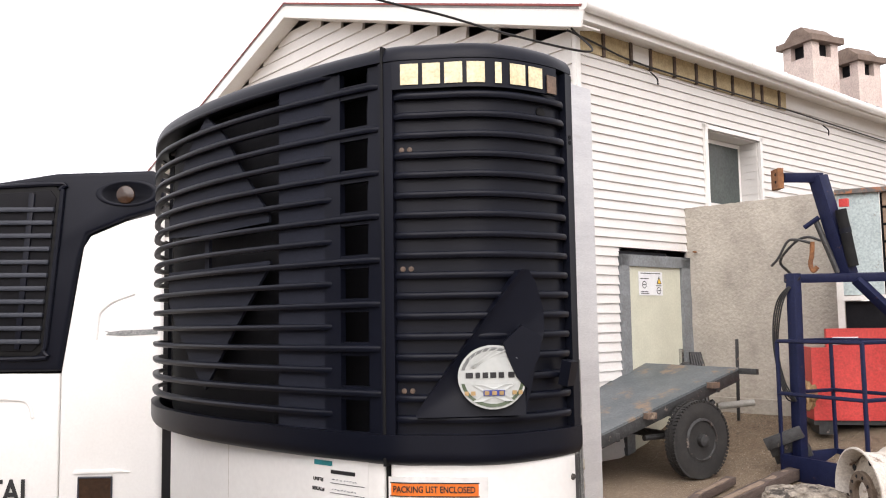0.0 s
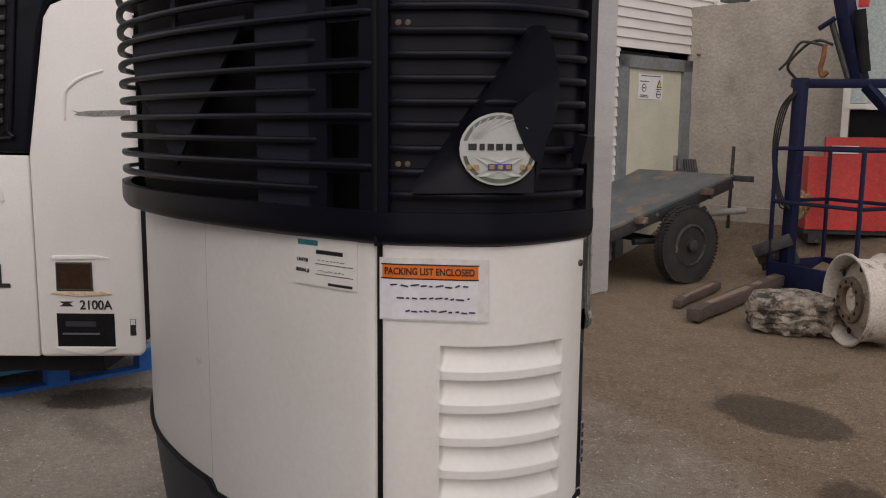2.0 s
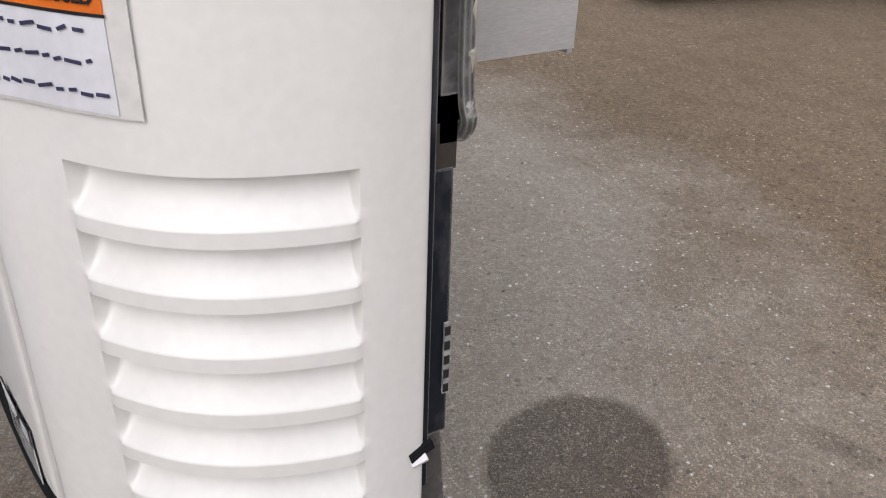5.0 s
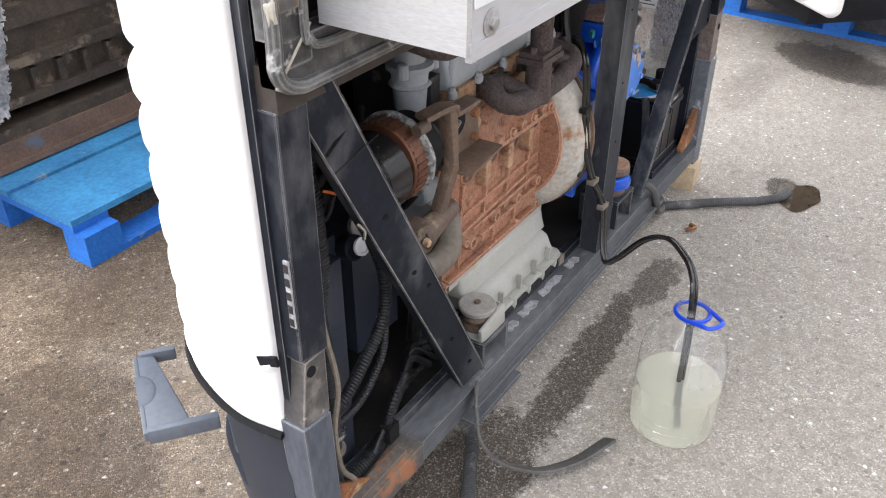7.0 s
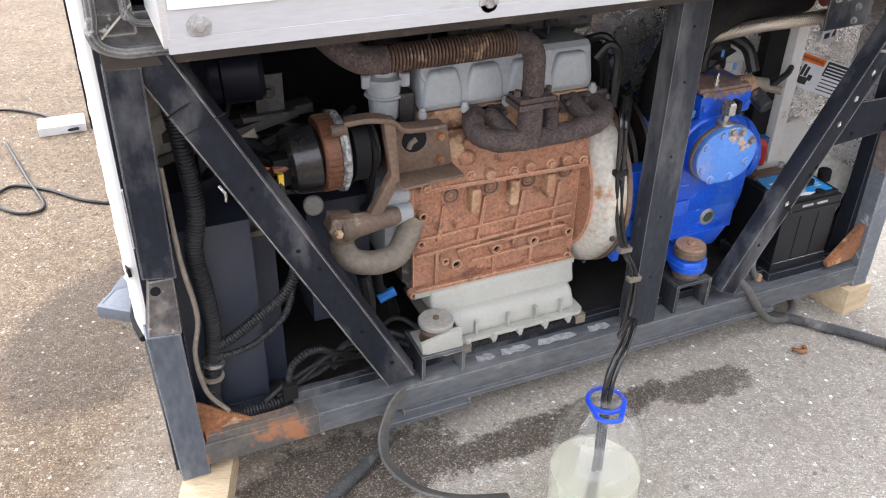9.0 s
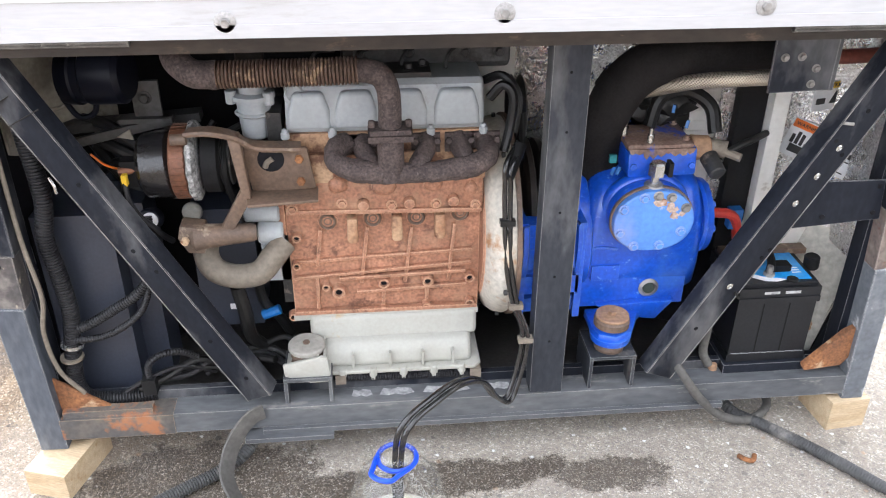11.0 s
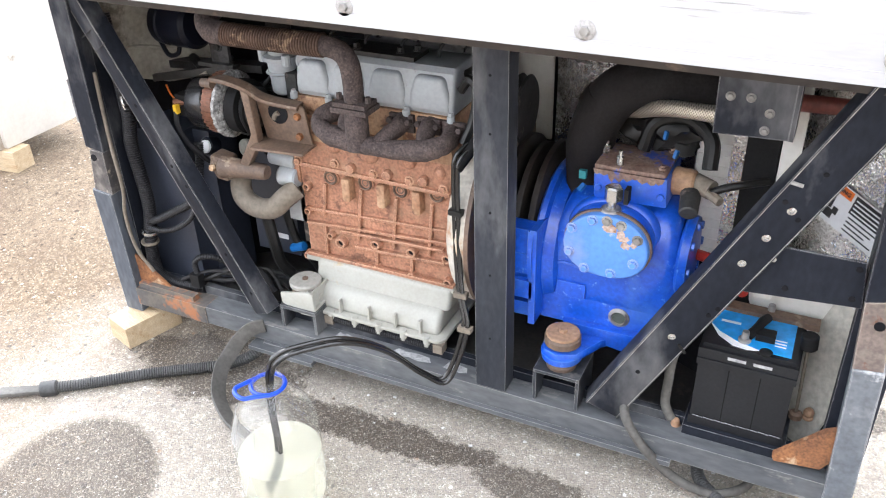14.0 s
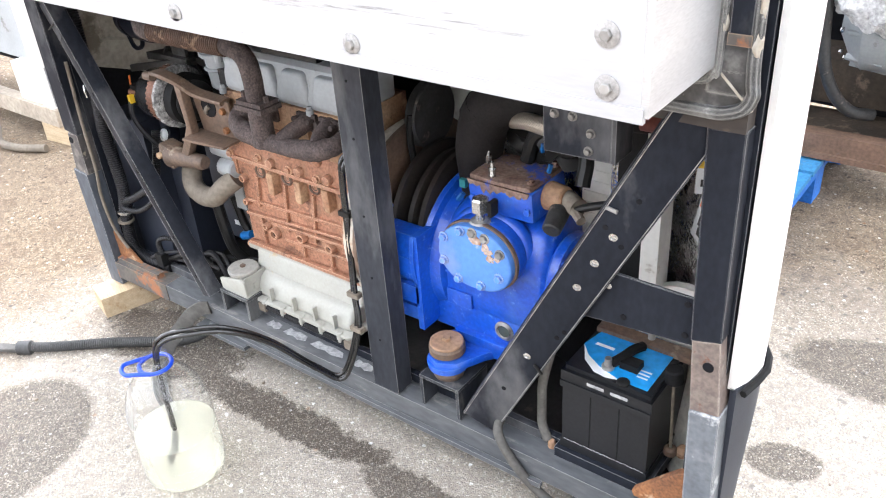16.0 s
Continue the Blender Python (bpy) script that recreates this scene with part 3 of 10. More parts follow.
    # pale zone: stronger light on the open side, put into the ground colour
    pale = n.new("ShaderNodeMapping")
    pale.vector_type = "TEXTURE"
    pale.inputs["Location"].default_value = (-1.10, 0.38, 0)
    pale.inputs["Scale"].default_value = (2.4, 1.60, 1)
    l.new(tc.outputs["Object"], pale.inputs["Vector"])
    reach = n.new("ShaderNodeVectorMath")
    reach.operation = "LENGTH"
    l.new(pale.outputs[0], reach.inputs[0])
    # uneven outline of the brightened zone
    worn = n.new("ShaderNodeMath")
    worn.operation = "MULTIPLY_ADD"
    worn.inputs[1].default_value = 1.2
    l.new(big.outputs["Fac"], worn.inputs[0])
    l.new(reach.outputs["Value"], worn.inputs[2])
    brightened = n.new("ShaderNodeVectorMath")
    brightened.operation = "MULTIPLY"
    brightened.inputs[1].default_value = (1.62, 1.83, 2.12)
    l.new(base, brightened.inputs[0])
    # flat grey mixed in, part of the same painted brightening
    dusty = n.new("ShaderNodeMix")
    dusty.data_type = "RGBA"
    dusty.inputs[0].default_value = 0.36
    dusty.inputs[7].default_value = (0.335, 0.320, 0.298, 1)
    l.new(brightened.outputs[0], dusty.inputs[6])
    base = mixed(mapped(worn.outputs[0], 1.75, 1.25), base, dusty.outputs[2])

    # stains and one broad darker zone: centre x, y, half lengths, turn, ragged edge, strength
    stains = [
        (0.635, 0.565, 0.205, 0.25, 25, 0.05, 0.74), (0.42, 2.62, 0.40, 0.27, -13, 0.26, 0.78), (1.22, 1.66, 0.17, 0.40, 40, 0.26, 0.78),
        (0.60, 0.06, 0.27, 0.125, 0, 0.5, 0.90), (0.10, 0.10, 0.40, 0.055, 2, 0.75, 0.90), (-0.33, 0.115, 0.15, 0.055, 0, 0.8, 0.78),
        (-2.40, 0.16, 0.30, 0.19, 60, 0.5, 0.92), (-1.08, 0.28, 0.09, 0.06, 25, 0.2, 0.9), (1.05, -0.72, 0.40, 0.26, 55, 0.18, 0.66),
        # first entry: broad soft darkening of the ground before the front
        (0.05, -1.05, 0.95, 0.36, 4, 0.5, 0.50), (-1.12, -0.87, 0.24, 0.13, 10, 0.25, 0.7), (-1.0, -0.43, 0.085, 0.06, 20, 0.2, 0.75), (0.9, 1.15, 0.11, 0.05, 15, 0.5, 0.4),
        (-1.4, 8.0, 1.6, 0.8, 10, 0.5, 0.3), (0.3, 3.4, 0.35, 0.1, 80, 0.6, 0.3), (-1.9, -0.1, 0.3, 0.1, 0, 0.6, 0.3),
    ]
    ragged = n.new("ShaderNodeTexNoise")
    ragged.inputs["Scale"].default_value, ragged.inputs["Detail"].default_value, ragged.inputs["Roughness"].default_value = 13, 10, 0.84
    l.new(tc.outputs["Object"], ragged.inputs["Vector"])
    wet = None
    for x, y, a, c, turn, rag, strength in stains:
        mp = n.new("ShaderNodeMapping")
        mp.vector_type = "TEXTURE"
        mp.inputs["Location"].default_value = (x, y, 0)
        mp.inputs["Rotation"].default_value = (0, 0, radians(turn))
        mp.inputs["Scale"].default_value = (a, c, 1)
        l.new(tc.outputs["Object"], mp.inputs["Vector"])
        ln = n.new("ShaderNodeVectorMath")
        ln.operation = "LENGTH"
        l.new(mp.outputs[0], ln.inputs[0])
        sh = n.new("ShaderNodeMath")
        sh.operation = "MULTIPLY_ADD"
        sh.inputs[1].default_value = rag * 4
        l.new(ragged.outputs["Fac"], sh.inputs[0])
        l.new(ln.outputs["Value"], sh.inputs[2])
        e = 1.0 + rag * 2
        f = mapped(sh.outputs[0], e + 0.06, e - 0.06 - rag * (0.5 if strength < 0.7 else 0.08), 0, strength)
        if wet is None:
            wet = f
        else:
            mx = n.new("ShaderNodeMath")
            mx.operation = "MAXIMUM"
            l.new(wet, mx.inputs[0])
            l.new(f, mx.inputs[1])
            wet = mx.outputs[0]
    # stones stand dry out of the wet
    dry = n.new("ShaderNodeMath")
    dry.operation = "MULTIPLY"
    l.new(wet, dry.inputs[0])
    l.new(mapped(sep.outputs[2], 0.62, 0.92, 1.0, 0.30), dry.inputs[1])
    wet = dry.outputs[0]
    dark = n.new("ShaderNodeVectorMath")
    dark.operation = "MULTIPLY"
    dark.inputs[1].default_value = (0.145, 0.120, 0.096)
    l.new(base, dark.inputs[0])
    base = mixed(wet, base, dark.outputs[0])
    l.new(base, b.inputs["Base Color"])
    l.new(mapped(wet, 0, 0.9, 0.92, 0.5), b.inputs["Roughness"])
    b.inputs["Specular IOR Level"].default_value = 0.25
    hs = n.new("ShaderNodeMath")
    hs.operation = "MULTIPLY_ADD"
    hs.inputs[1].default_value = -1.0
    l.new(stone.outputs["Distance"], hs.inputs[0])
    l.new(fine.outputs["Fac"], hs.inputs[2])
    bp = n.new("ShaderNodeBump")
    bp.inputs["Strength"].default_value, bp.inputs["Distance"].default_value = 0.6, 0.004
    l.new(hs.outputs[0], bp.inputs["Height"])
    l.new(bp.outputs[0], b.inputs["Normal"])
    return m


ASPHALT = asphalt_material()


# ---------------------------------------------------------------- mesh helpers
def part(name, bm, material, parent=None, label="", smooth=True, angle=35):
    """Links a bmesh as one mesh object, under its thing or part. Coordinates are those of the parent."""
    bmesh.ops.recalc_face_normals(bm, faces=bm.faces)
    if smooth:
        lim = radians(angle)
        for f in bm.faces:
            f.smooth = True
        for e in bm.edges:
            if len(e.link_faces) == 2:
                e.smooth = e.calc_face_angle(0) < lim
    me = bpy.data.meshes.new(name)
    bm.to_mesh(me)
    bm.free()
    me.materials.append(material)
    ob = new(name, me)
    if parent is not None:
        ob.parent = parent
    if label:
        ob["label"] = label
    return ob


def thing(name, label, category, at=(0, 0, 0), turn=0, group="", kind=""):
    ob = new(name)
    ob.empty_display_size = 0.05
    ob.matrix_basis = pose(*at, 0, 0, turn)
    return tagged(ob, label, category, group, kind)


def B():
    return bmesh.new()


def hull8(bm, c):
    """A six-sided solid from 8 corners: bottom ring then top ring."""
    v = [bm.verts.new(p) for p in c]
    for q in ((0, 3, 2, 1), (4, 5, 6, 7), (0, 1, 5, 4), (1, 2, 6, 5), (2, 3, 7, 6), (3, 0, 4, 7)):
        bm.faces.new([v[i] for i in q])
    return v


def bevel(bm, w, seg=2, angle=40):
    es = [e for e in bm.edges if len(e.link_faces) == 2 and e.calc_face_angle(0) > radians(angle)]
    if es and w > 0:
        bmesh.ops.bevel(bm, geom=es, offset=w, segments=seg, affect="EDGES", profile=0.5, clamp_overlap=True)
    return bm


def box(a, b, w=0.004, seg=2, bm=None, m=None):
    """A box between two corners, its edges rounded by w, moved by m."""
    t = B()
    (x0, y0, z0), (x1, y1, z1) = [min(p) for p in zip(a, b)], [max(p) for p in zip(a, b)]
    hull8(t, [(x0, y0, z0), (x1, y0, z0), (x1, y1, z0), (x0, y1, z0), (x0, y0, z1), (x1, y0, z1), (x1, y1, z1), (x0, y1, z1)])
    bevel(t, w, seg)
    if m is not None:
        t.transform(m)
    return merge(bm, t)


def merge(bm, t):
    if bm is None:
        return t
    me = bpy.data.meshes.new("tmp")
    t.to_mesh(me)
    t.free()
    bm.from_mesh(me)
    bpy.data.meshes.remove(me)
    return bm


def prism(poly, axis, lo, hi, w=0.0, bm=None, seg=2):
    """A flat outline pushed through along an axis. The outline gives the two other coordinates in the order x, y, z."""
    t = B()

    def place(u, v, h):
        return {"x": (h, u, v), "y": (u, h, v), "z": (u, v, h)}[axis]

    a = [t.verts.new(place(u, v, lo)) for u, v in poly]
    b = [t.verts.new(place(u, v, hi)) for u, v in poly]
    t.faces.new(a)
    t.faces.new(b[::-1])
    k = len(poly)
    for i in range(k):
        t.faces.new((a[i], b[i], b[(i + 1) % k], a[(i + 1) % k]))
    bmesh.ops.recalc_face_normals(t, faces=t.faces)
    bevel(t, w, seg)
    return merge(bm, t)


def frame_of(d):
    d = Vector(d).normalized()
    return d.to_track_quat("Z", "Y").to_matrix()


def lathe(profile, p0, axis, seg=24, bm=None, cap=True):
    """Turns (radius, height) pairs about an axis from p0."""
    t = B()
    m = frame_of(axis)
    rings = []
    for r, h in profile:
        rings.append([t.verts.new(Vector(p0) + m @ Vector((r * math.cos(2 * math.pi * i / seg), r * math.sin(2 * math.pi * i / seg), h))) for i in range(seg)])
    for a, b in zip(rings, rings[1:]):
        for i in range(seg):
            t.faces.new((a[i], a[(i + 1) % seg], b[(i + 1) % seg], b[i]))
    if cap:
        t.faces.new(rings[0][::-1])
        t.faces.new(rings[-1])
    return merge(bm, t)


def cyl(p0, p1, r, r1=None, seg=16, w=0.0, bm=None):
    r1 = r if r1 is None else r1
    d = Vector(p1) - Vector(p0)
    h = d.length
    pr = [(max(r - w, 1e-4), 0), (r, w), (r1, h - w), (max(r1 - w, 1e-4), h)] if w else [(r, 0), (r1, h)]
    return lathe(pr, p0, d, seg, bm)


def smooth_path(pts, n=6):
    """A soft curve through points."""
    P = [Vector(p) for p in pts]
    P = [2 * P[0] - P[1]] + P + [2 * P[-1] - P[-2]]
    out = []
    for i in range(1, len(P) - 2):
        for k in range(n):
            t = k / n
            a, b, c, d = P[i - 1], P[i], P[i + 1], P[i + 2]
            out.append(0.5 * ((2 * b) + (c - a) * t + (2 * a - 5 * b + 4 * c - d) * t * t + (3 * b - a - 3 * c + d) * t ** 3))
    out.append(P[-2])
    return out


def tube(pts, r, seg=10, n=6, bm=None, ribs=0.0, pitch=0.008, flat=None):
    """A hose or pipe along a soft curve; ribs gives it corrugations; flat=(w, h) a strap's section."""
    path = smooth_path(pts, n) if n else [Vector(p) for p in pts]
    if ribs:
        dense, want = [path[0]], pitch / 4
        for a, b in zip(path, path[1:]):
            d = (b - a).length
            k = max(1, round(d / want))
            dense += [a.lerp(b, (i + 1) / k) for i in range(k)]
        path = dense
    t = B()
    rings = []
    up = Vector((0, 0, 1))
    side = None
    for i, p in enumerate(path):
        d = (path[min(i + 1, len(path) - 1)] - path[max(i - 1, 0)]).normalized()
        if side is None:
            side = d.cross(up) if abs(d.dot(up)) < 0.9 else d.cross(Vector((1, 0, 0)))
        side = (side - d * side.dot(d)).normalized()
        upv = side.cross(d)
        rr = r(i / max(1, len(path) - 1)) if callable(r) else r
        if ribs:
            rr *= 1 + ribs * (0.6, 1.0, 0.6, -2.0)[i % 4]
        ring = []
        for k in range(seg):
            a = 2 * math.pi * k / seg
            cx, cy = math.cos(a) * rr, math.sin(a) * rr
            if flat:
                cx, cy = math.copysign(abs(math.cos(a)) ** 0.4, math.cos(a)) * flat[0] / 2, math.copysign(abs(math.sin(a)) ** 0.4, math.sin(a)) * flat[1] / 2
            ring.append(t.verts.new(p + side * cx + upv * cy))
        rings.append(ring)
    for a, b in zip(rings, rings[1:]):
        for k in range(seg):
            t.faces.new((a[k], a[(k + 1) % seg], b[(k + 1) % seg], b[k]))
    t.faces.new(rings[0][::-1])
    t.faces.new(rings[-1])
    return merge(bm, t)


def bar(p0, p1, w, h, up=(0, 0, 1), bev=0.002, bm=None):
    """A straight bar of section w (sideways) by h (along up)."""
    p0, p1 = Vector(p0), Vector(p1)
    d = (p1 - p0).normalized()
    s = d.cross(Vector(up)).normalized()
    u = s.cross(d)
    t = B()
    c = []
    for p in (p0, p1):
        c += [p - s * w / 2 - u * h / 2, p + s * w / 2 - u * h / 2, p + s * w / 2 + u * h / 2, p - s * w / 2 + u * h / 2]
    hull8(t, c)
    bmesh.ops.recalc_face_normals(t, faces=t.faces)
    bevel(t, bev)
    return merge(bm, t)


def hexbolt(p, axis, r=0.008, h=0.006, washer=0.0, bm=None):
    d = Vector(axis).normalized()
    p = Vector(p)
    if washer:
        bm = lathe([(washer, 0), (washer, 0.0015), (washer * 0.92, 0.0022)], p, d, 18, bm)
        p = p + d * 0.002
    bm = lathe([(r, 0), (r, h * 0.8), (r * 0.85, h)], p, d, 6, bm)
    return bm


def roughen(bm, amount, scale, seed=0.0):
    for v in bm.verts:
        q = v.co * scale + Vector((seed, seed * 1.7, seed * 0.3))
        v.co += noise.noise_vector(q) * amount
    return bm


def lump(c, size, amount=0.2, scale=4.0, sub=3, seed=0.0, bm=None):
    t = B()
    bmesh.ops.create_icosphere(t, subdivisions=sub, radius=1)
    for v in t.verts:
        k = 1 + amount * noise.fractal(v.co * scale * 0.5 + Vector((seed, seed, seed)), 1.0, 2.0, 4)
        v.co = Vector((v.co.x * size[0] * k + c[0], v.co.y * size[1] * k + c[1], v.co.z * size[2] * k + c[2]))
    return merge(bm, t)


def lettering(name, text, size, material, parent, place, depth=0.0006, squash=1.0, bold=False):
    """Raised words in the built-in font; place maps (along, up, out) to the parent's space. Centred along."""
    cu = bpy.data.curves.new(name, "FONT")
    cu.body, cu.size, cu.align_x, cu.align_y, cu.extrude = text, size, "CENTER", "CENTER", depth
    if bold:
        cu.offset = size * 0.018
    ob = bpy.data.objects.new(name, cu)
    scene.collection.objects.link(ob)
    me = bpy.data.meshes.new_from_object(ob)
    bpy.data.objects.remove(ob)
    bm = B()
    bm.from_mesh(me)
    bpy.data.meshes.remove(me)
    for v in bm.verts:
        v.co = Vector(place(v.co.x * squash, v.co.y, v.co.z + depth))
    return part(name, bm, material, parent, smooth=False)


# ---------------------------------------------------------------- curved housing of the standing unit
class Plan:
    """A bowed outline seen from above, measured along its length from the +x end."""

    def __init__(self, pts):
        self.p = [Vector((x, y)) for x, y in pts]
        dense = [Vector((q.x, q.y)) for q in smooth_path([(x, y, 0) for x, y in pts], 12)]
        self.d = dense
        self.s = [0.0]
        for a, b in zip(dense, dense[1:]):
            self.s.append(self.s[-1] + (b - a).length)
        self.length = self.s[-1]

    def at(self, s):
        s = min(max(s, 0.0), self.length)
        i = min(int(np.searchsorted(self.s, s, side="right")) - 1, len(self.d) - 2)
        t = (s - self.s[i]) / max(1e-9, self.s[i + 1] - self.s[i])
        a, b = self.d[max(i - 1, 0)], self.d[min(i + 2, len(self.d) - 1)]
        tan = (b - a).normalized()
        return self.d[i].lerp(self.d[i + 1], t), Vector((-tan.y, tan.x)) * -1

    def place(self, s, z, off=0.0):
        p, n = self.at(s)
        q = p + (-n if n.dot(p - Vector((0, 0.1))) < 0 else n) * off
        return Vector((q.x, q.y, z))

    def near(self, x, y):
        return min(range(len(self.d)), key=lambda i: (self.d[i] - Vector((x, y))).length)

    def s_at(self, x, y):
        return self.s[self.near(x, y)]


LOWER = Plan([(0.972, -0.03), (0.982, -0.13), (0.950, -0.252), (0.894, -0.342), (0.80, -0.42), (0.70, -0.485), (0.475, -0.522), (0.25, -0.54), (0, -0.545), (-0.25, -0.52), (-0.5, -0.46), (-0.75, -0.35), (-0.93, -0.235), (-0.997, -0.14), (-0.985, -0.02)])
UPPER = Plan([(0.984, -0.03), (0.994, -0.13), (0.968, -0.262), (0.915, -0.355), (0.82, -0.435), (0.715, -0.505), (0.475, -0.55), (0.25, -0.575), (0, -0.585), (-0.25, -0.57), (-0.5, -0.525), (-0.75, -0.425), (-0.93, -0.322), (-1.02, -0.19), (-1.0, -0.02)])
SEAM = LOWER.s_at(0.70, -0.485)
USEAM = UPPER.s_at(0.715, -0.505)


def sheet(plan, ss, zz, relief, thick=0.01):
    """A moulded sheet over lengths ss and heights zz; zz may be a function of s. relief(s, z) gives its swell."""
    bm = B()
    outer, inner = [], []
    for s in ss:
        hz = zz(s) if callable(zz) else zz
        outer.append([bm.verts.new(plan.place(s, z, relief(s, z))) for z in hz])
        inner.append([bm.verts.new(plan.place(s, z, relief(s, z) - thick)) for z in hz])
    a, b = len(outer), len(outer[0])
    for i in range(a - 1):
        for j in range(b - 1):
            bm.faces.new((outer[i][j], outer[i + 1][j], outer[i + 1][j + 1], outer[i][j + 1]))
            bm.faces.new((inner[i][j], inner[i][j + 1], inner[i + 1][j + 1], inner[i + 1][j]))
    for i in range(a - 1):
        for j in (0, b - 1):
            bm.faces.new((outer[i][j], outer[i + 1][j], inner[i + 1][j], inner[i][j]))
    for j in range(b - 1):
        for i in (0, a - 1):
            bm.faces.new((outer[i][j], outer[i][j + 1], inner[i][j + 1], inner[i][j]))
    return bm


def spread(a, b, n):
    return [a + (b - a) * i / n for i in range(n + 1)]


def soft_edges(ss, zs, s0, s1, z0, z1, r=0.008):
    """Lines near an edge, so that the sheet can roll over there."""
    return sorted(set([s0, s0 + r * 0.3, s0 + r, s1 - r, s1 - r * 0.3, s1] + [s for s in ss if s0 + r < s < s1 - r])), sorted(set([z0, z0 + r * 0.3, z0 + r, z1 - r, z1 - r * 0.3, z1] + [z for z in zs if z0 + r < z < z1 - r]))


def roll(s, z, s0, s1, z0, z1, r=0.008):
    e = min(s - s0, s1 - s, z - z0, z1 - z)
    return 0.0 if e >= r else -(r - math.sqrt(max(0.0, r * r - (r - e) ** 2))) * 0.9


housing = thing("unit_housing", "white and black moulded housing of a trailer refrigeration unit", "refrigeration unit housing")

# louvred white door
L0, L1 = 0.105, 0.426
LOUVRES = [(1.010 - 0.0815 * k, 1.010 - 0.0815 * k - 0.062) for k in range(7)]


def louvre_relief(s, z):
    r = roll(s, z, 0.012, SEAM - 0.009, 0.425, 1.252)
    if L0 < s < L1:
        e = min(s - L0, L1 - s)
        for top, low in LOUVRES:
            if low < z < top:
                f = (top - z) / (top - low)
                g = min(1.0, max(0.0, (f - 0.24) / 0.74))
                return r + min(1.0, e / 0.007) * (0.004 - 0.032 * (1 - g) * (1 + 0.6 * g))
        if LOUVRES[-1][1] < z < LOUVRES[0][0]:
            r += 0.004 * min(1.0, e / 0.01)
    return r


zs = spread(0.425, 1.252, 26)
for top, low in LOUVRES:
    zs += [top, top - 0.0012, top + 0.0008, low + 0.0008, low - 0.0008, low + 0.004, low - 0.004] + spread(low + 0.003, top - 0.004, 9)
ss = spread(0.012, SEAM - 0.009, 34) + [L0, L0 + 0.0015, L0 + 0.006, L0 + 0.012, L1, L1 - 0.0015, L1 - 0.006, L1 - 0.012]
ss, zs = soft_edges(ss, zs, 0.012, SEAM - 0.009, 0.425, 1.252)
louvre_door = part("louvred_door", sheet(LOWER, ss, zs, louvre_relief, 0.012), WHITE, housing, "white door with seven moulded louvres", angle=50)
# screws and the torn hole at its edge
part("door_screw", lathe([(0.0085, 0), (0.0085, 0.004), (0.005, 0.006)], LOWER.place(0.036, 1.19, 0.0), (0.9, -0.1, 0), 12), DARKSTEEL, louvre_door)
part("torn_hole", box((-0.003, -0.022, -0.008), (0.003, 0.016, 0.008), 0.003, m=Matrix.Translation((0.9755, -0.046, 0.577)) @ pose(0, 0, 0, 18, 0, 4)), INSIDE, louvre_door)
part("torn_flap", box((-0.004, -0.014, -0.007), (0.008, 0.010, 0.003), 0.002, m=Matrix.Translation((0.977, -0.052, 0.566)) @ pose(0, 0, 0, 25, 30, 4)), LABELWHITE, louvre_door)

# plain white doors: to the crease, then the far corner
CREASE = LOWER.s_at(0.03, -0.545)
END = LOWER.length


def low_edge(s):
    """Lower edge of the white doors: it dips to a step at the crease."""
    if s < CREASE:
        return 0.430 + 0.012 * (s - SEAM) / (CREASE - SEAM)
    return 0.468 + 0.02 * (s - CREASE)


ss = sorted(spread(SEAM + 0.009, CREASE, 26) + [SEAM + 0.011, SEAM + 0.015])
part("front_door", sheet(LOWER, ss, lambda s: [low_edge(s)] + spread(low_edge(s) + 0.004, 1.246, 14) + [1.25], lambda s, z: roll(s, z, SEAM + 0.009, CREASE + 0.1, low_edge(s), 1.25), 0.012), WHITE, housing, "plain white front door with faded stickers")
part("corner_door", sheet(LOWER, spread(CREASE + 0.002, END - 0.012, 40), lambda s: [low_edge(s)] + spread(low_edge(s) + 0.004, 1.246, 14) + [1.25], lambda s, z: -0.004 + roll(s, z, CREASE - 0.1, END - 0.012, low_edge(s), 1.25), 0.012), WHITE, housing)
part("crease_line", sheet(LOWER, spread(CREASE - 0.0012, CREASE + 0.0035, 2), [0.47, 0.8, 1.0, 1.246], lambda s, z: -0.0008, 0.004), surf("dirty_crease", (0.40, 0.36, 0.30), (0.56, 0.53, 0.47), rough=0.6, scale=9, fine=60), housing, "dirty crease between two doors")
part("seam_gasket", sheet(LOWER, spread(SEAM - 0.013, SEAM + 0.013, 2), [0.43, 0.9, 1.26], lambda s, z: -0.010, 0.01), GROOVE, housing, "black rubber seam between two doors")


# dark skirt, drawn in towards the ground
def skirt_in(s, z):
    k = min(1.0, max(0.0, (0.44 - z) / 0.38))
    side = 0.045 * min(1.0, s / 0.25, max(0.0, LOWER.length - s) / 0.25)
    return -0.006 - side * k ** 1.3


recess0, recess1 = 0.155, 0.435
slot0, slot1 = 1.00, 1.16


def skirt_relief(s, z):
    r = skirt_in(s, z)
    for a, b, lo, hi, d in ((recess0, recess1, 0.19, 0.395, 0.07), (slot0, slot1, 0.18, 0.255, 0.03)):
        if a < s < b and lo < z < hi:
            r -= d * min(1.0, min(s - a, b - s) / 0.008) * min(1.0, min(z - lo, hi - z) / 0.006)
    return r


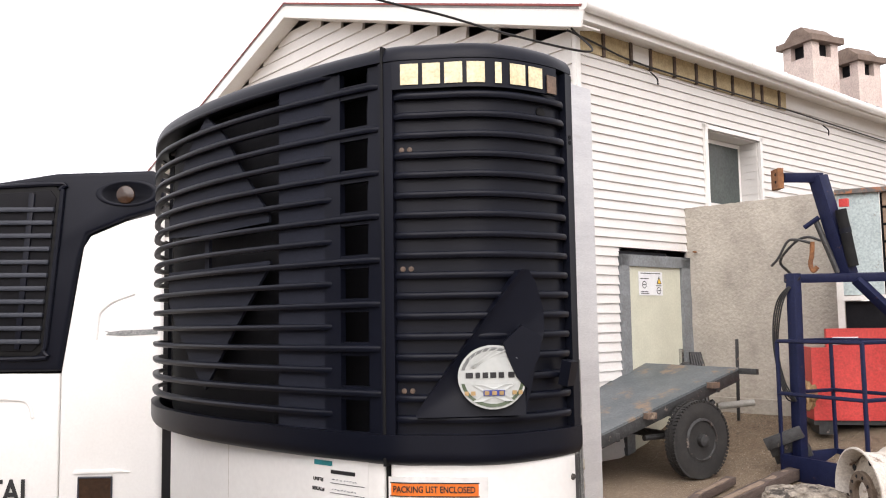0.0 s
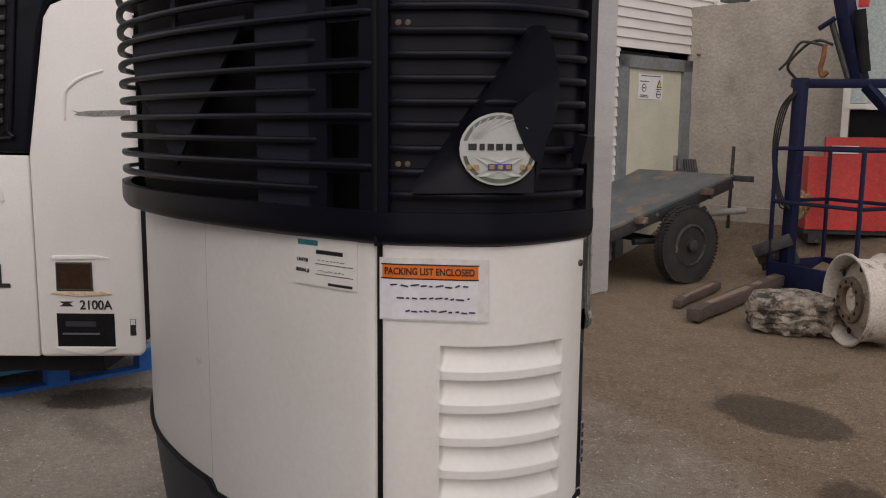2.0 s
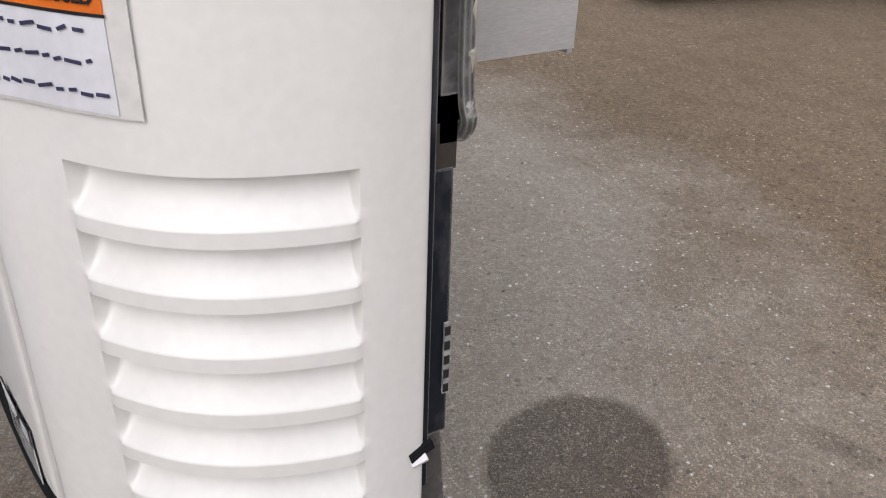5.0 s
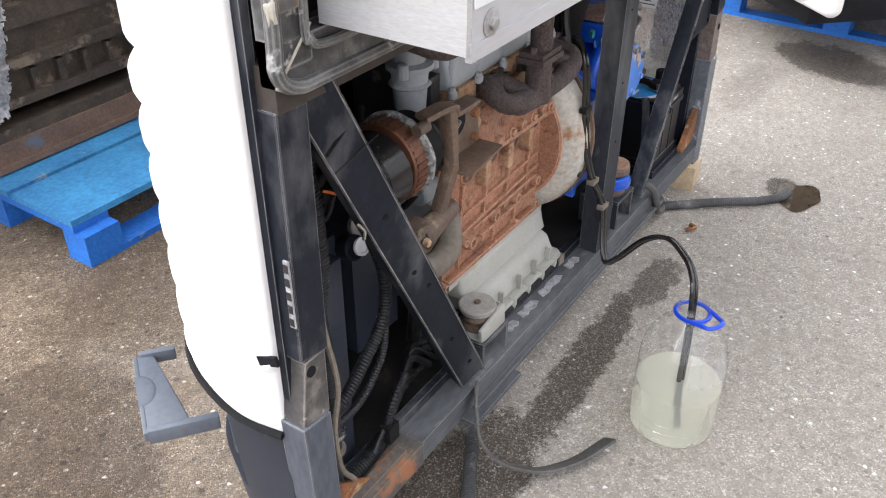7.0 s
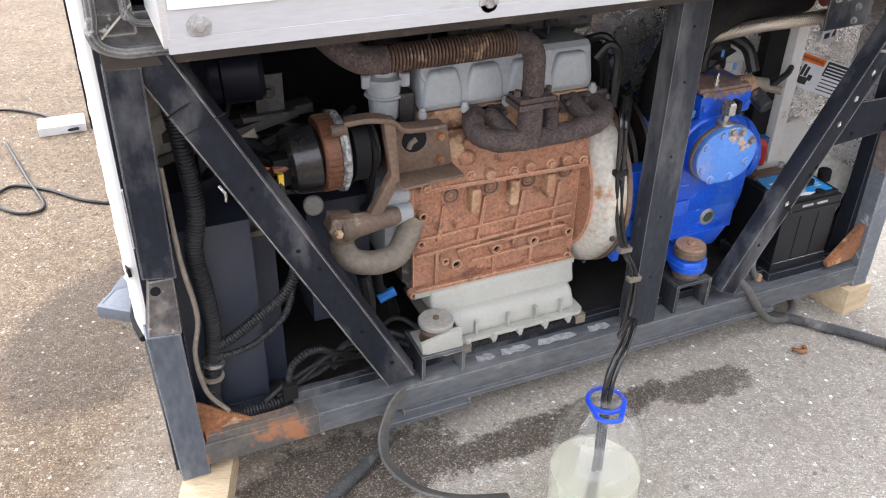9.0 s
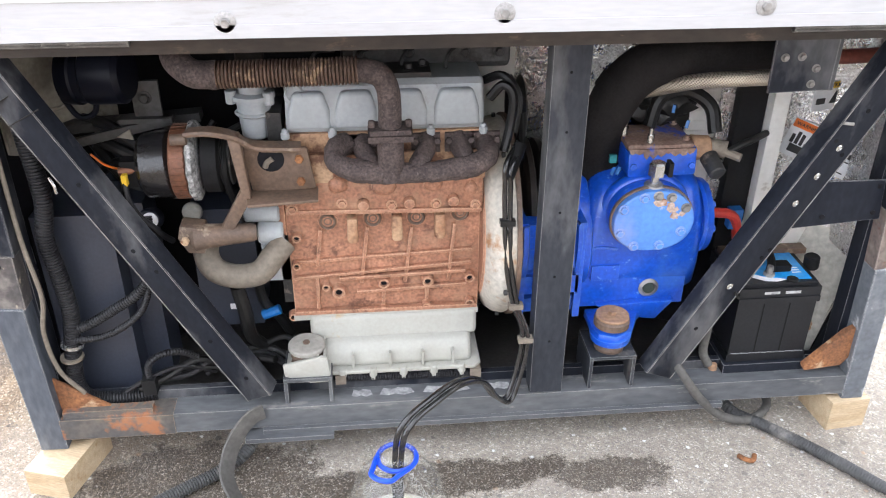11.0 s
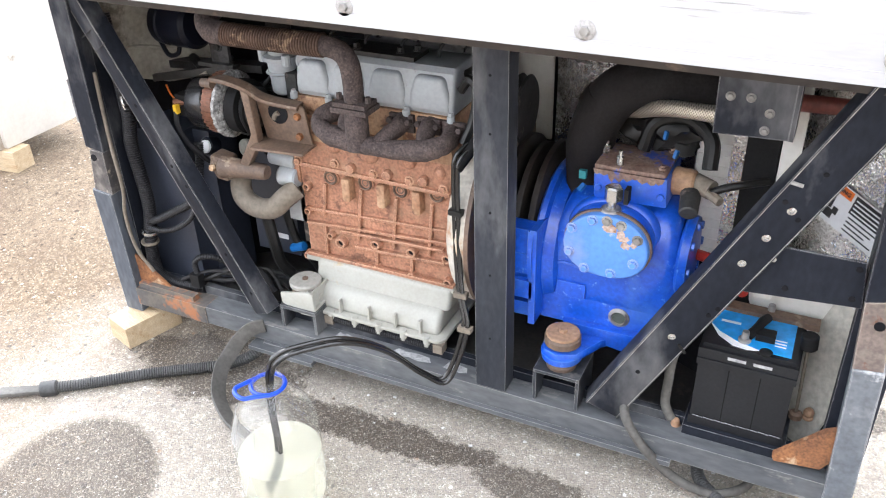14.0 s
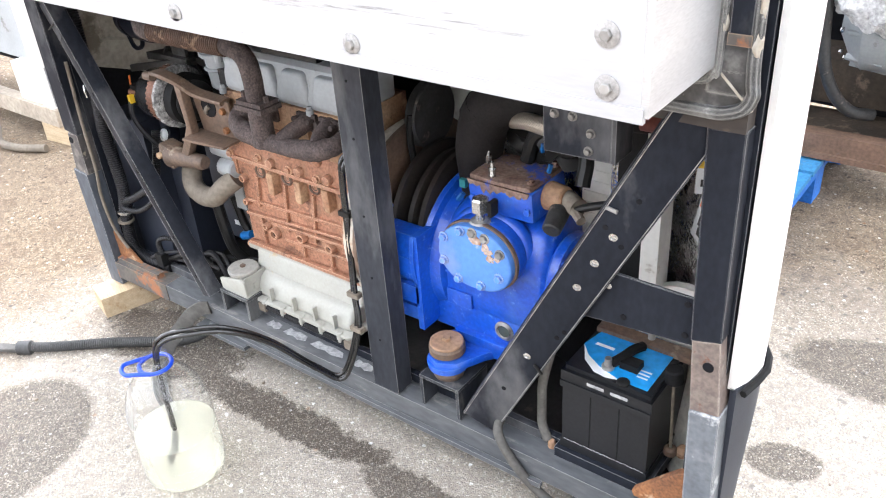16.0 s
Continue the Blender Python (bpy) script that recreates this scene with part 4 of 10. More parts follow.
ss = sorted(spread(0.012, END - 0.012, 90) + [recess0, recess0 + 0.008, recess0 + 0.001, recess1, recess1 - 0.008, slot0, slot0 + 0.008, slot1, slot1 - 0.008])
zs = sorted(spread(0.06, 0.436, 12) + [0.19, 0.196, 0.395, 0.389, 0.18, 0.186, 0.255, 0.249])
skirt = part("skirt", sheet(LOWER, ss, lambda s: [z if z < 0.42 else min(0.44 if s < SEAM else low_edge(s) + 0.004, z + (0 if s < SEAM else (low_edge(s) - 0.43))) for z in zs], skirt_relief, 0.012), DARKPLASTIC, housing, "scuffed dark grey plastic skirt")
part("skirt_lip", tube([LOWER.place(s, (0.428 if s < SEAM else low_edge(s)) - 0.004, 0.002) for s in spread(0.012, END - 0.02, 60)], 0.007, 6, 0), GROOVE, skirt)
# yellow warning flash peeling off the skirt
def skirt_flake(pts, off, name, mat, label=""):
    """A thin torn piece on the skirt, given by lengths and heights."""
    bm = B()
    a = [bm.verts.new(LOWER.place(q, z, skirt_in(q, z) + off)) for q, z in pts]
    b = [bm.verts.new(LOWER.place(q, z, skirt_in(q, z) - 0.004)) for q, z in pts]
    bm.faces.new(a)
    for i in range(len(pts)):
        bm.faces.new((a[i - 1], a[i], b[i], b[i - 1]))
    return part(name, bm, mat, skirt, label, smooth=False)


skirt_flake([(0.790, 0.288), (0.752, 0.245), (0.700, 0.185), (0.738, 0.180), (0.764, 0.225)], 0.0040, "hazard_sticker", surf("scorched_orange_sticker", (0.50, 0.25, 0.06), (0.30, 0.13, 0.04), rough=0.5, scale=40, fine=90, stain=(0.06, 0.035, 0.02), stain_amount=0.36, stain_scale=45), "torn scorched orange sticker")
skirt_flake([(0.793, 0.290), (0.789, 0.286), (0.762, 0.224), (0.735, 0.180), (0.739, 0.180), (0.766, 0.226)], 0.0052, "torn_edge", LABELWHITE)
skirt_flake([(0.822, 0.318), (0.824, 0.317), (0.793, 0.287), (0.791, 0.289)], 0.0030, "scratch", LABELWHITE)
# latch and bolt in the recess
part("latch_bar", bar(LOWER.place(recess0 + 0.02, 0.30, -0.03), LOWER.place(recess1 - 0.02, 0.315, -0.04), 0.02, 0.035), DARKPLASTIC, skirt)
for s in (recess0 + 0.025, recess1 - 0.025):
    part("latch_arm", bar(LOWER.place(s, 0.26, -0.03), LOWER.place(s, 0.39, -0.025), 0.012, 0.016, up=(0, 1, 0)), GREYHANDLE, skirt)
part("bonding_tab", box((-0.012, -0.004, -0.01), (0.012, 0.006, 0.01), 0.003, m=Matrix.Translation(LOWER.place(SEAM - 0.015, 0.42, 0.005))), LABELWHITE, skirt)

# fold-out grey tray at the foot of the louvred door
tray = part("fold_out_tray", prism([(0.932, -0.466), (0.905, -0.447), (0.99, -0.245), (1.053, -0.291)], "z", 0.335, 0.352, 0.005), GREYHANDLE, housing, "grey plastic fold-out tray")
part("tray_rim", bar((0.932, -0.466, 0.343), (1.053, -0.291, 0.343), 0.008, 0.020), GREYHANDLE, tray)
part("tray_end", bar((0.925, -0.462, 0.345), (0.875, -0.42, 0.345), 0.012, 0.026), GREYHANDLE, tray)
part("tray_arm", bar((1.05, -0.29, 0.345), (0.955, -0.218, 0.345), 0.014, 0.03), GREYHANDLE, tray)
dome = B()
bmesh.ops.create_uvsphere(dome, u_segments=20, v_segments=10, radius=1)
dome.transform(Matrix.Translation((0.994, -0.386, 0.350)) @ pose(0, 0, 0, 0, 0, 56) @ Matrix.Diagonal((0.046, 0.036, 0.007, 1)))
bmesh.ops.delete(dome, geom=[v for v in dome.verts if (v.co.x - 0.994) * 0.83 - (v.co.y + 0.386) * 0.56 > 0.002], context="VERTS")
part("tray_cup", dome, GREYHANDLE, tray)

# ---- black upper grille, both halves
Z0, Z1 = 1.245, 2.355
UEND = UPPER.length


def cap_in(z):
    """The top rolls back over the last few centimetres, the lower rim under."""
    k = max(0.0, (z - (Z1 - 0.05)) / 0.05)
    j = max(0.0, ((Z0 + 0.035) - z) / 0.035)
    return -0.05 * (1 - math.sqrt(max(0.0, 1 - k * k))) - 0.03 * (1 - math.sqrt(max(0.0, 1 - j * j)))


def band(s0, s1, z0, z1, off, thick, n=None, nz=6, mat=BLACKPLASTIC, name="grille_band", parent=None, label="", capped=True):
    n = n or max(3, int((s1 - s0) / 0.03))
    return part(name, sheet(UPPER, spread(s0, s1, n), spread(z0, z1, nz), lambda s, z: off + (cap_in(z) if capped else 0), thick), mat, parent or housing, label)


band(0.0, UEND, 2.303, Z1, 0.0, 0.05, 70, 10, name="top_rim", label="rounded black top rim")
band(0.0, UEND, Z0, 1.325, 0.004, 0.03, 70, 10, name="bottom_rim")
part("top_cover", prism([(UPPER.place(s, 0, -0.045).x, UPPER.place(s, 0, -0.045).y) for s in spread(0, UEND, 50)], "z", 2.335, 2.352), BLACKPLASTIC, housing)
# right half: closed panel with ribs
band(0.012, USEAM - 0.012, 1.30, 2.30, -0.022, 0.012, 24, 4, name="ribbed_panel", capped=False)
band(0.0, 0.035, 1.28, 2.30, 0.0, 0.04, 4, 4, name="edge_post", capped=False)
band(USEAM - 0.03, USEAM + 0.012, 1.28, 2.30, -0.002, 0.04, 4, 4, name="seam_post", capped=False)
band(USEAM - 0.004, USEAM + 0.004, 1.245, 2.345, 0.001, 0.03, 2, 4, name="seam_groove", mat=GROOVE, capped=False)


def rib(s0, s1, z, off=0.0, h=0.016, d=0.026, parent=None, name="slat", swell=0.0):
    """A rounded horizontal slat that follows the outline."""
    bm = B()
    prof = [(-d, -h * 0.45), (-0.003, -h * 0.55), (0.0, -h * 0.2), (0.0, h * 0.2), (-0.003, h * 0.5), (-d, h * 0.62)]
    rings = []
    n = max(4, int((s1 - s0) / 0.028))
    for i, s in enumerate(spread(s0, s1, n)):
        end = 0.0 if 0 < i < n else -0.012
        rings.append([bm.verts.new(UPPER.place(s, z + b, off + a + end)) for a, b in prof])
    k = len(prof)
    for a, b in zip(rings, rings[1:]):
        for j in range(k):
            bm.faces.new((a[j], a[(j + 1) % k], b[(j + 1) % k], b[j]))
    bm.faces.new(rings[0])
    bm.faces.new(rings[-1][::-1])
    return part(name, bm, BLACKPLASTIC, parent or housing, angle=60)


RIBS = [2.206 - 0.0526 * i for i in range(18)]
for z in RIBS:
    rib(0.03, USEAM - 0.03, z, 0.002)
# rusty fixings seen between the ribs
for z in (2.065, 1.75, 1.435):
    for s in (USEAM - 0.075, USEAM - 0.05):
        part("rusty_fixing", lathe([(0.007, 0), (0.007, 0.003), (0.003, 0.004)], UPPER.place(s, z, -0.021), (0.55, -0.83, 0), 10), BRACKETRUST, housing)
part("panel_plug", lathe([(0.014, 0), (0.014, 0.004), (0.009, 0.006)], UPPER.place(0.13, 2.175, -0.021), (0.95, -0.3, 0), 14), GROOVE, housing)

# left half: open slats over a dark interior with a pointed fan shroud
part_z = [2.302 - 0.0583 * i for i in range(17)]
for i, z in enumerate(part_z):
    rib(USEAM + 0.012 if i % 2 else 0.785, UEND - 0.02, z, 0.0, 0.0145, 0.022)
band(0.752, 0.812, 1.29, 2.30, -0.013, 0.02, 4, 3, name="ladder_post", capped=False)
band(0.664, 0.684, 1.29, 2.30, -0.050, 0.02, 3, 3, name="ladder_bar", capped=False)
band(USEAM + 0.008, 0.650, 1.29, 2.30, -0.013, 0.02, 3, 3, name="ladder_post", capped=False)
for i, z in enumerate(part_z):
    if i % 2:
        band(0.646, 0.756, z - 0.019, z + 0.017, -0.0145, 0.02, 4, 2, name="ladder_web", capped=False)
band(0.805, 1.010, 1.30, 2.30, -0.019, 0.012, 8, 3, name="shroud_side", mat=SHROUD, capped=False)
band(UEND - 0.30, UEND - 0.27, 1.30, 2.30, -0.036, 0.015, 3, 3, name="far_post", capped=False)
band(UEND - 0.06, UEND, 1.28, 2.30, -0.006, 0.03, 4, 3, name="far_edge_post", capped=False)


def shroud(top, low, off, name):
    """A smooth piece behind the slats between an upper and a lower edge, each given by lengths and heights."""
    def edge(pts, q):
        return float(np.interp(q, [p[0] for p in pts], [p[1] for p in pts]))

    lo, hi = max(top[0][0], low[0][0]), min(top[-1][0], low[-1][0])
    cuts = sorted(set(spread(lo, hi, 16) + [p[0] for p in top + low if lo <= p[0] <= hi]))
    return part(name, sheet(UPPER, cuts, lambda q: spread(edge(low, q), max(edge(low, q) + 0.002, edge(top, q)), 4), lambda q, z: off, 0.010), SHROUD, housing)


shroud([(1.064, 1.938), (1.208, 2.093), (1.307, 2.216), (1.43, 2.30), (1.575, 2.204), (1.777, 1.99)], [(1.064, 1.915), (1.43, 1.905), (1.777, 1.925)], -0.024, "fan_shroud")
shroud([(1.06, 1.80), (1.43, 1.795), (1.775, 1.80)], [(1.06, 1.79), (1.09, 1.754), (1.235, 1.603), (1.425, 1.405), (1.583, 1.529), (1.764, 1.686), (1.775, 1.70)], -0.024, "fan_shroud")
shroud([(1.415, 1.93), (1.445, 1.93)], [(1.415, 1.78), (1.445, 1.78)], -0.030, "shroud_tie")
# near-black block added behind the grille for the shaded inside
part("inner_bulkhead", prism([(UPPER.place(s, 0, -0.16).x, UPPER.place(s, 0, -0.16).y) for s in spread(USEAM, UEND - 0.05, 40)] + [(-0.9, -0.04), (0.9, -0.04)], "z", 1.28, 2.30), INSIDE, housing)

# dark sheet added in the fan well, so that no daylight shows through the far slats
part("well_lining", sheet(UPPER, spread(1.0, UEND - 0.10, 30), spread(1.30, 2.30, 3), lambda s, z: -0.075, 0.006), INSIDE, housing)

# black triangular deflector with its round badge
bm = B()
fl = [(0.245, 1.742), (0.225, 1.742), (0.205, 1.71), (0.184, 1.64), (0.183, 1.58), (0.205, 1.52), (0.236, 1.475), (0.241, 1.374), (0.507, 1.371), (0.506, 1.386)]
a = [bm.verts.new(UPPER.place(s, z, 0.034 - 0.010 * (s > 0.4))) for s, z in fl]
b = [bm.verts.new(UPPER.place(s, z, 0.0)) for s, z in fl]
bm.faces.new(a)
bm.faces.new(b[::-1])
for i in range(len(fl)):
    bm.faces.new((a[i], b[i], b[(i + 1) % len(fl)], a[(i + 1) % len(fl)]))
bmesh.ops.triangulate(bm, faces=[f for f in bm.faces if len(f.verts) > 4])
bmesh.ops.subdivide_edges(bm, edges=bm.edges, cuts=2, use_grid_fill=True)
deflector = part("deflector", bm, BLACKPLASTIC, housing, "smooth black triangular deflector")

badge_s, badge_z = 0.318, 1.472


def on_badge(u, v, h=0.0):
    return UPPER.place(badge_s - u, badge_z + v, 0.036 + h)


def disc(u, v, ru, h, mat, name, parent, keep=lambda x, y: True, n=30, rings=6, label=""):
    """A round plate on the badge, built of rings; keep leaves out what is covered."""
    bm, vs = B(), {}

    def vert(j, i):
        key = (j, i % n if j else 0)
        if key not in vs:
            r, a = ru * j / rings, 2 * math.pi * i / n
            vs[key] = bm.verts.new(on_badge(u + r * math.cos(a), v + r * math.sin(a), h))
        return vs[key]

    for j in range(rings):
        for i in range(n):
            r, a = ru * (j + 0.5) / rings, 2 * math.pi * (i + 0.5) / n
            if keep(u + r * math.cos(a), v + r * math.sin(a)):
                f = [vert(j, i), vert(j, i + 1), vert(j + 1, i + 1), vert(j + 1, i)]
                bm.faces.new(f if j else f[1:])
    r = bmesh.ops.extrude_face_region(bm, geom=list(bm.faces))
    for w in r["geom"]:
        if isinstance(w, bmesh.types.BMVert):
            w.co += Vector((0.80, -0.6, 0)).normalized() * -0.002
    return part(name, bm, mat, parent, label, smooth=False)


def badge_piece(pts, h, mat, name):
    """A flat printed shape on the badge, given by its outline."""
    bm = B()
    up = [bm.verts.new(on_badge(u, v, h)) for u, v in pts]
    dn = [bm.verts.new(on_badge(u, v, h - 0.0015)) for u, v in pts]
    bm.faces.new(up)
    bm.faces.new(dn[::-1])
    for i in range(len(pts)):
        bm.faces.new((up[i], dn[i], dn[(i + 1) % len(pts)], up[(i + 1) % len(pts)]))
    bmesh.ops.triangulate(bm, faces=[q for q in bm.faces if len(q.verts) > 4])
    return part(name, bm, mat, badge, smooth=False)


def badge_arc(r, a0, a1, n=24):
    return [(r * math.cos(radians(a)), r * math.sin(radians(a))) for a in spread(a0, a1, n)]


badge = disc(0, 0, 0.080, 0.0, BADGESILVER, "badge", deflector, label="round silver and green badge, partly covered")
badge_piece(badge_arc(0.074, 14, 166), 0.0020, BADGEGREY, "badge_sky")
for i in range(8):
    ang = radians(38 + 15 * i)
    c, d = math.cos(ang), math.sin(ang)
    badge_piece([(-0.050 + 0.006 * c, 0.019 + 0.006 * d), (0.072 * math.cos(ang * 0.9 + 0.08), 0.072 * math.sin(ang * 0.9 + 0.08)), (0.072 * math.cos(ang * 0.9 + 0.14), 0.072 * math.sin(ang * 0.9 + 0.14))], 0.0034, BADGESILVER, "badge_ray")
badge_piece(badge_arc(0.074, 192, 348), 0.0020, BADGEGREEN, "badge_field")
for u0, u1 in ((-0.062, -0.045), (-0.040, -0.030), (-0.025, -0.012), (-0.007, 0.006), (0.011, 0.024), (0.034, 0.048), (0.053, 0.063)):
    badge_piece([(u0, -0.002), (u1, -0.002), (u1, 0.012), (u0, 0.012)], 0.0020, INK, "badge_bar")
badge_piece([(-0.048, -0.018), (-0.026, -0.018), (0.0, -0.030), (0.026, -0.018), (0.048, -0.018), (0.016, -0.040), (-0.016, -0.040)], 0.0036, BADGESILVER, "badge_cross")
badge_piece([(-0.048, -0.060), (-0.026, -0.060), (0.0, -0.048), (0.026, -0.060), (0.048, -0.060), (0.016, -0.038), (-0.016, -0.038)], 0.0036, BADGESILVER, "badge_cross")
badge_piece([(-0.024, -0.032), (0.024, -0.032), (0.024, -0.046), (-0.024, -0.046)], 0.0052, BADGEBLUE, "badge_spot")
for u in (-0.060, -0.046, -0.016, 0.0, 0.016, 0.046, 0.060):
    badge_piece([(u - 0.005, -0.034), (u + 0.005, -0.034), (u + 0.005, -0.044), (u - 0.005, -0.044)], 0.0066, BADGEGOLD, "badge_gold_bar")
# the deflector's fold that hangs over the badge
fold = B()
fp = [(0.296, 1.556), (0.285, 1.52), (0.264, 1.47), (0.238, 1.44), (0.232, 1.475), (0.204, 1.52), (0.195, 1.57), (0.25, 1.60)]
a = [fold.verts.new(UPPER.place(s, z, 0.041)) for s, z in fp]
b = [fold.verts.new(UPPER.place(s, z, 0.030)) for s, z in fp]
fold.faces.new(a)
for i in range(len(fp)):
    fold.faces.new((a[i], b[i], b[(i + 1) % len(fp)], a[(i + 1) % len(fp)]))
part("deflector_fold", fold, BLACKPLASTIC, deflector)

# cream maker's lettering on the top panel, as plain blocks
name_plate = band(0.085, 0.565, 2.224, 2.300, 0.001, 0.008, 16, 2, mat=BLACKPLASTIC, name="name_strip", capped=False)
for i in range(7):
    sa = 0.540 - 0.0585 * i
    w = 0.047 if i != 4 else 0.018
    sa -= 0.016 if i == 4 else 0.0
    zlo, zhi = 2.234, 2.290
    bm = sheet(UPPER, [sa - w, sa - w / 2, sa], [zlo, (zlo + zhi) / 2, zhi], lambda s, z: 0.0045, 0.002)
    part("cream_block", bm, CREAM, name_plate, "cream raised block", smooth=False)
part("plate_damage", sheet(UPPER, [0.090, 0.105, 0.125], [2.226, 2.25, 2.275], lambda s, z: 0.006, 0.003), BRACKETRUST, name_plate, smooth=False)
# latch on the edge
part("grille_latch", box((-0.012, -0.02, -0.035), (0.016, 0.02, 0.03), 0.006, m=Matrix.Translation((1.012, -0.12, 1.475)) @ pose(0, 0, 0, 0, 12, 10)), BLACKPLASTIC, housing, "black catch on the grille edge")
for z in (2.12, 2.105):
    part("edge_hole", lathe([(0.006, 0), (0.006, 0.002)], UPPER.place(0.018, z, 0.0), (1, 0, 0), 10), INSIDE, housing)
# closed flank edges of the housing, seen from behind
for sx in (1, -1):
    part("flank_flange", box((0.945 * sx, -0.055, 0.06), (0.960 * sx, -0.03, 2.33), 0.003), FRAMEPAINT, housing)


# ---- stickers on the white doors
def on_lower(s_mid, z_mid, off=0.0035):
    return lambda u, v, h=0.0: LOWER.place(s_mid - u, z_mid + v, off + h)


def patch(place, w, h, mat, name, parent, label="", n=8, thick=0.0012, u0=0.0, v0=0.0):
    bm = B()
    vs = []
    for i in range(n + 1):
        u = u0 - w / 2 + w * i / n
        vs.append([bm.verts.new(place(u, v0 + v, k)) for v in (-h / 2, h / 2) for k in (0.0, thick)])
    for a, b in zip(vs, vs[1:]):
        for q in ((1, 3), (3, 2), (2, 0), (0, 1)):
            bm.faces.new((a[q[0]], b[q[0]], b[q[1]], a[q[1]]))
    bm.faces.new((vs[0][0], vs[0][1], vs[0][3], vs[0][2]))
    bm.faces.new((vs[-1][0], vs[-1][2], vs[-1][3], vs[-1][1]))
    return part(name, bm, mat, parent, label, smooth=False)


def scrawl(place, u0, u1, v, h, count, seed, mat, parent, name="handwriting_bar", thick=0.0025):
    """Handwriting as a row of short plain strokes."""
    rng = random.Random(seed)
    u = u0
    while u < u1:
        w = rng.uniform(0.006, 0.016) * (u1 - u0) / 0.14
        bm = bar(place(u, v + rng.uniform(-0.2, 0.2) * h, 0.0018), place(min(u + w, u1), v + rng.uniform(-0.3, 0.5) * h, 0.0018), h * 0.5, 0.0008, up=(0.8, -0.6, 0), bev=0)
        part(name, bm, mat, parent, smooth=False)
        u += w + rng.uniform(0.003, 0.008)


pk = on_lower(0.442, 1.145)
packing = thing("packing_list_pouch", "clear pouch with orange heading taped to white door", "label pouch")
patch(pk, 0.256, 0.148, FILM, "pouch_film", packing, v0=-0.002, u0=0.0)
patch(lambda u, v, h=0.0: pk(u, v, h + 0.0015), 0.230, 0.094, PAPER, "address_sheet", packing, "white sheet with handwriting", v0=-0.025, u0=-0.011)
patch(lambda u, v, h=0.0: pk(u, v, h + 0.0015), 0.224, 0.032, ORANGE, "orange_heading", packing, "orange heading band", v0=0.041, u0=-0.008)
for dv in (0.0195, -0.0195):
    patch(lambda u, v, h=0.0: pk(u, v, h + 0.003), 0.228, 0.003, INK, "heading_rule", packing, v0=0.041 + dv * 0.86, u0=-0.008, thick=0.0008)
lettering("heading_text", "PACKING LIST ENCLOSED", 0.0225, INK, packing, lambda u, v, h: pk(u - 0.009, v + 0.041, h + 0.0035), squash=0.80, bold=True)
for row, (v, a, b) in enumerate(((0.008, -0.10, 0.085), (-0.022, -0.085, 0.085), (-0.052, -0.065, 0.098))):
    scrawl(lambda u, v, h=0.0: pk(u, v, h + 0.0025), a, b, v, 0.0075, 12, 5 + row, INKBLUE, packing)

un = on_lower(0.745, 1.188)
trailer_label = thing("trailer_sticker", "faded sticker with ruled lines on a white door", "sticker")
patch(un, 0.222, 0.125, WHITE, "sticker_sheet", trailer_label, thick=0.0006)
patch(un, 0.070, 0.013, TEAL, "maker_bar", trailer_label, u0=-0.055, v0=0.045, thick=0.0018)
patch(un, 0.090, 0.010, INK, "maker_bar", trailer_label, u0=0.02, v0=0.024, thick=0.0018)
for k, word in enumerate(("UNIT#", "SERIAL#")):
    lettering("field_word", word, 0.0135, INK, trailer_label, lambda u, v, h, k=k: un(u - 0.074, v - 0.0005 - 0.026 * k, h + 0.0012), bold=True)
    patch(un, 0.125, 0.0015, INK, "rule", trailer_label, u0=0.035, v0=-0.006 - 0.026 * k, thick=0.0016)
    scrawl(un, -0.02, 0.07, 0.003 - 0.026 * k, 0.004, 6, 20 + k, GREYHANDLE, trailer_label)
patch(un, 0.080, 0.0065, INK, "number_bar", trailer_label, u0=0.055, v0=-0.054, thick=0.0018)

kp = on_lower(0.716, 0.478)
service = thing("service_sticker", "white service record sticker with black heading", "sticker")
patch(kp, 0.155, 0.118, LABELWHITE, "record_sheet", service, thick=0.0008)
patch(kp, 0.155, 0.036, INK, "black_heading", service, v0=0.041, thick=0.0016)
patch(kp, 0.085, 0.011, LABELWHITE, "heading_bar", service, v0=0.048, u0=-0.03, thick=0.0026)
patch(kp, 0.06, 0.006, LABELWHITE, "heading_bar", service, v0=0.032, u0=-0.035, thick=0.0026)
patch(kp, 0.035, 0.02, LABELWHITE, "heading_emblem", service, v0=0.041, u0=0.05, thick=0.0026)
for k in range(7):
    patch(kp, 0.147, 0.001, INK, "rule", service, v0=0.014 - 0.0095 * k, thick=0.0014)
patch(kp, 0.001, 0.066, INK, "rule", service, v0=-0.017, u0=-0.04, thick=0.0014)
patch(kp, 0.06, 0.006, INK, "number_bar", service, v0=-0.053, u0=0.03, thick=0.0014)


# ---------------------------------------------------------------- steel frame of the unit, open at the back
frame_thing = thing("chassis", "dark painted steel frame, scuffed and rusting at its foot", "machine frame")


def plate(poly, y0, y1, mat, name, parent=None, w=0.002, label=""):
    return part(name, prism(poly, "y", y0, y1, w), mat, parent or frame_thing, label, smooth=False)


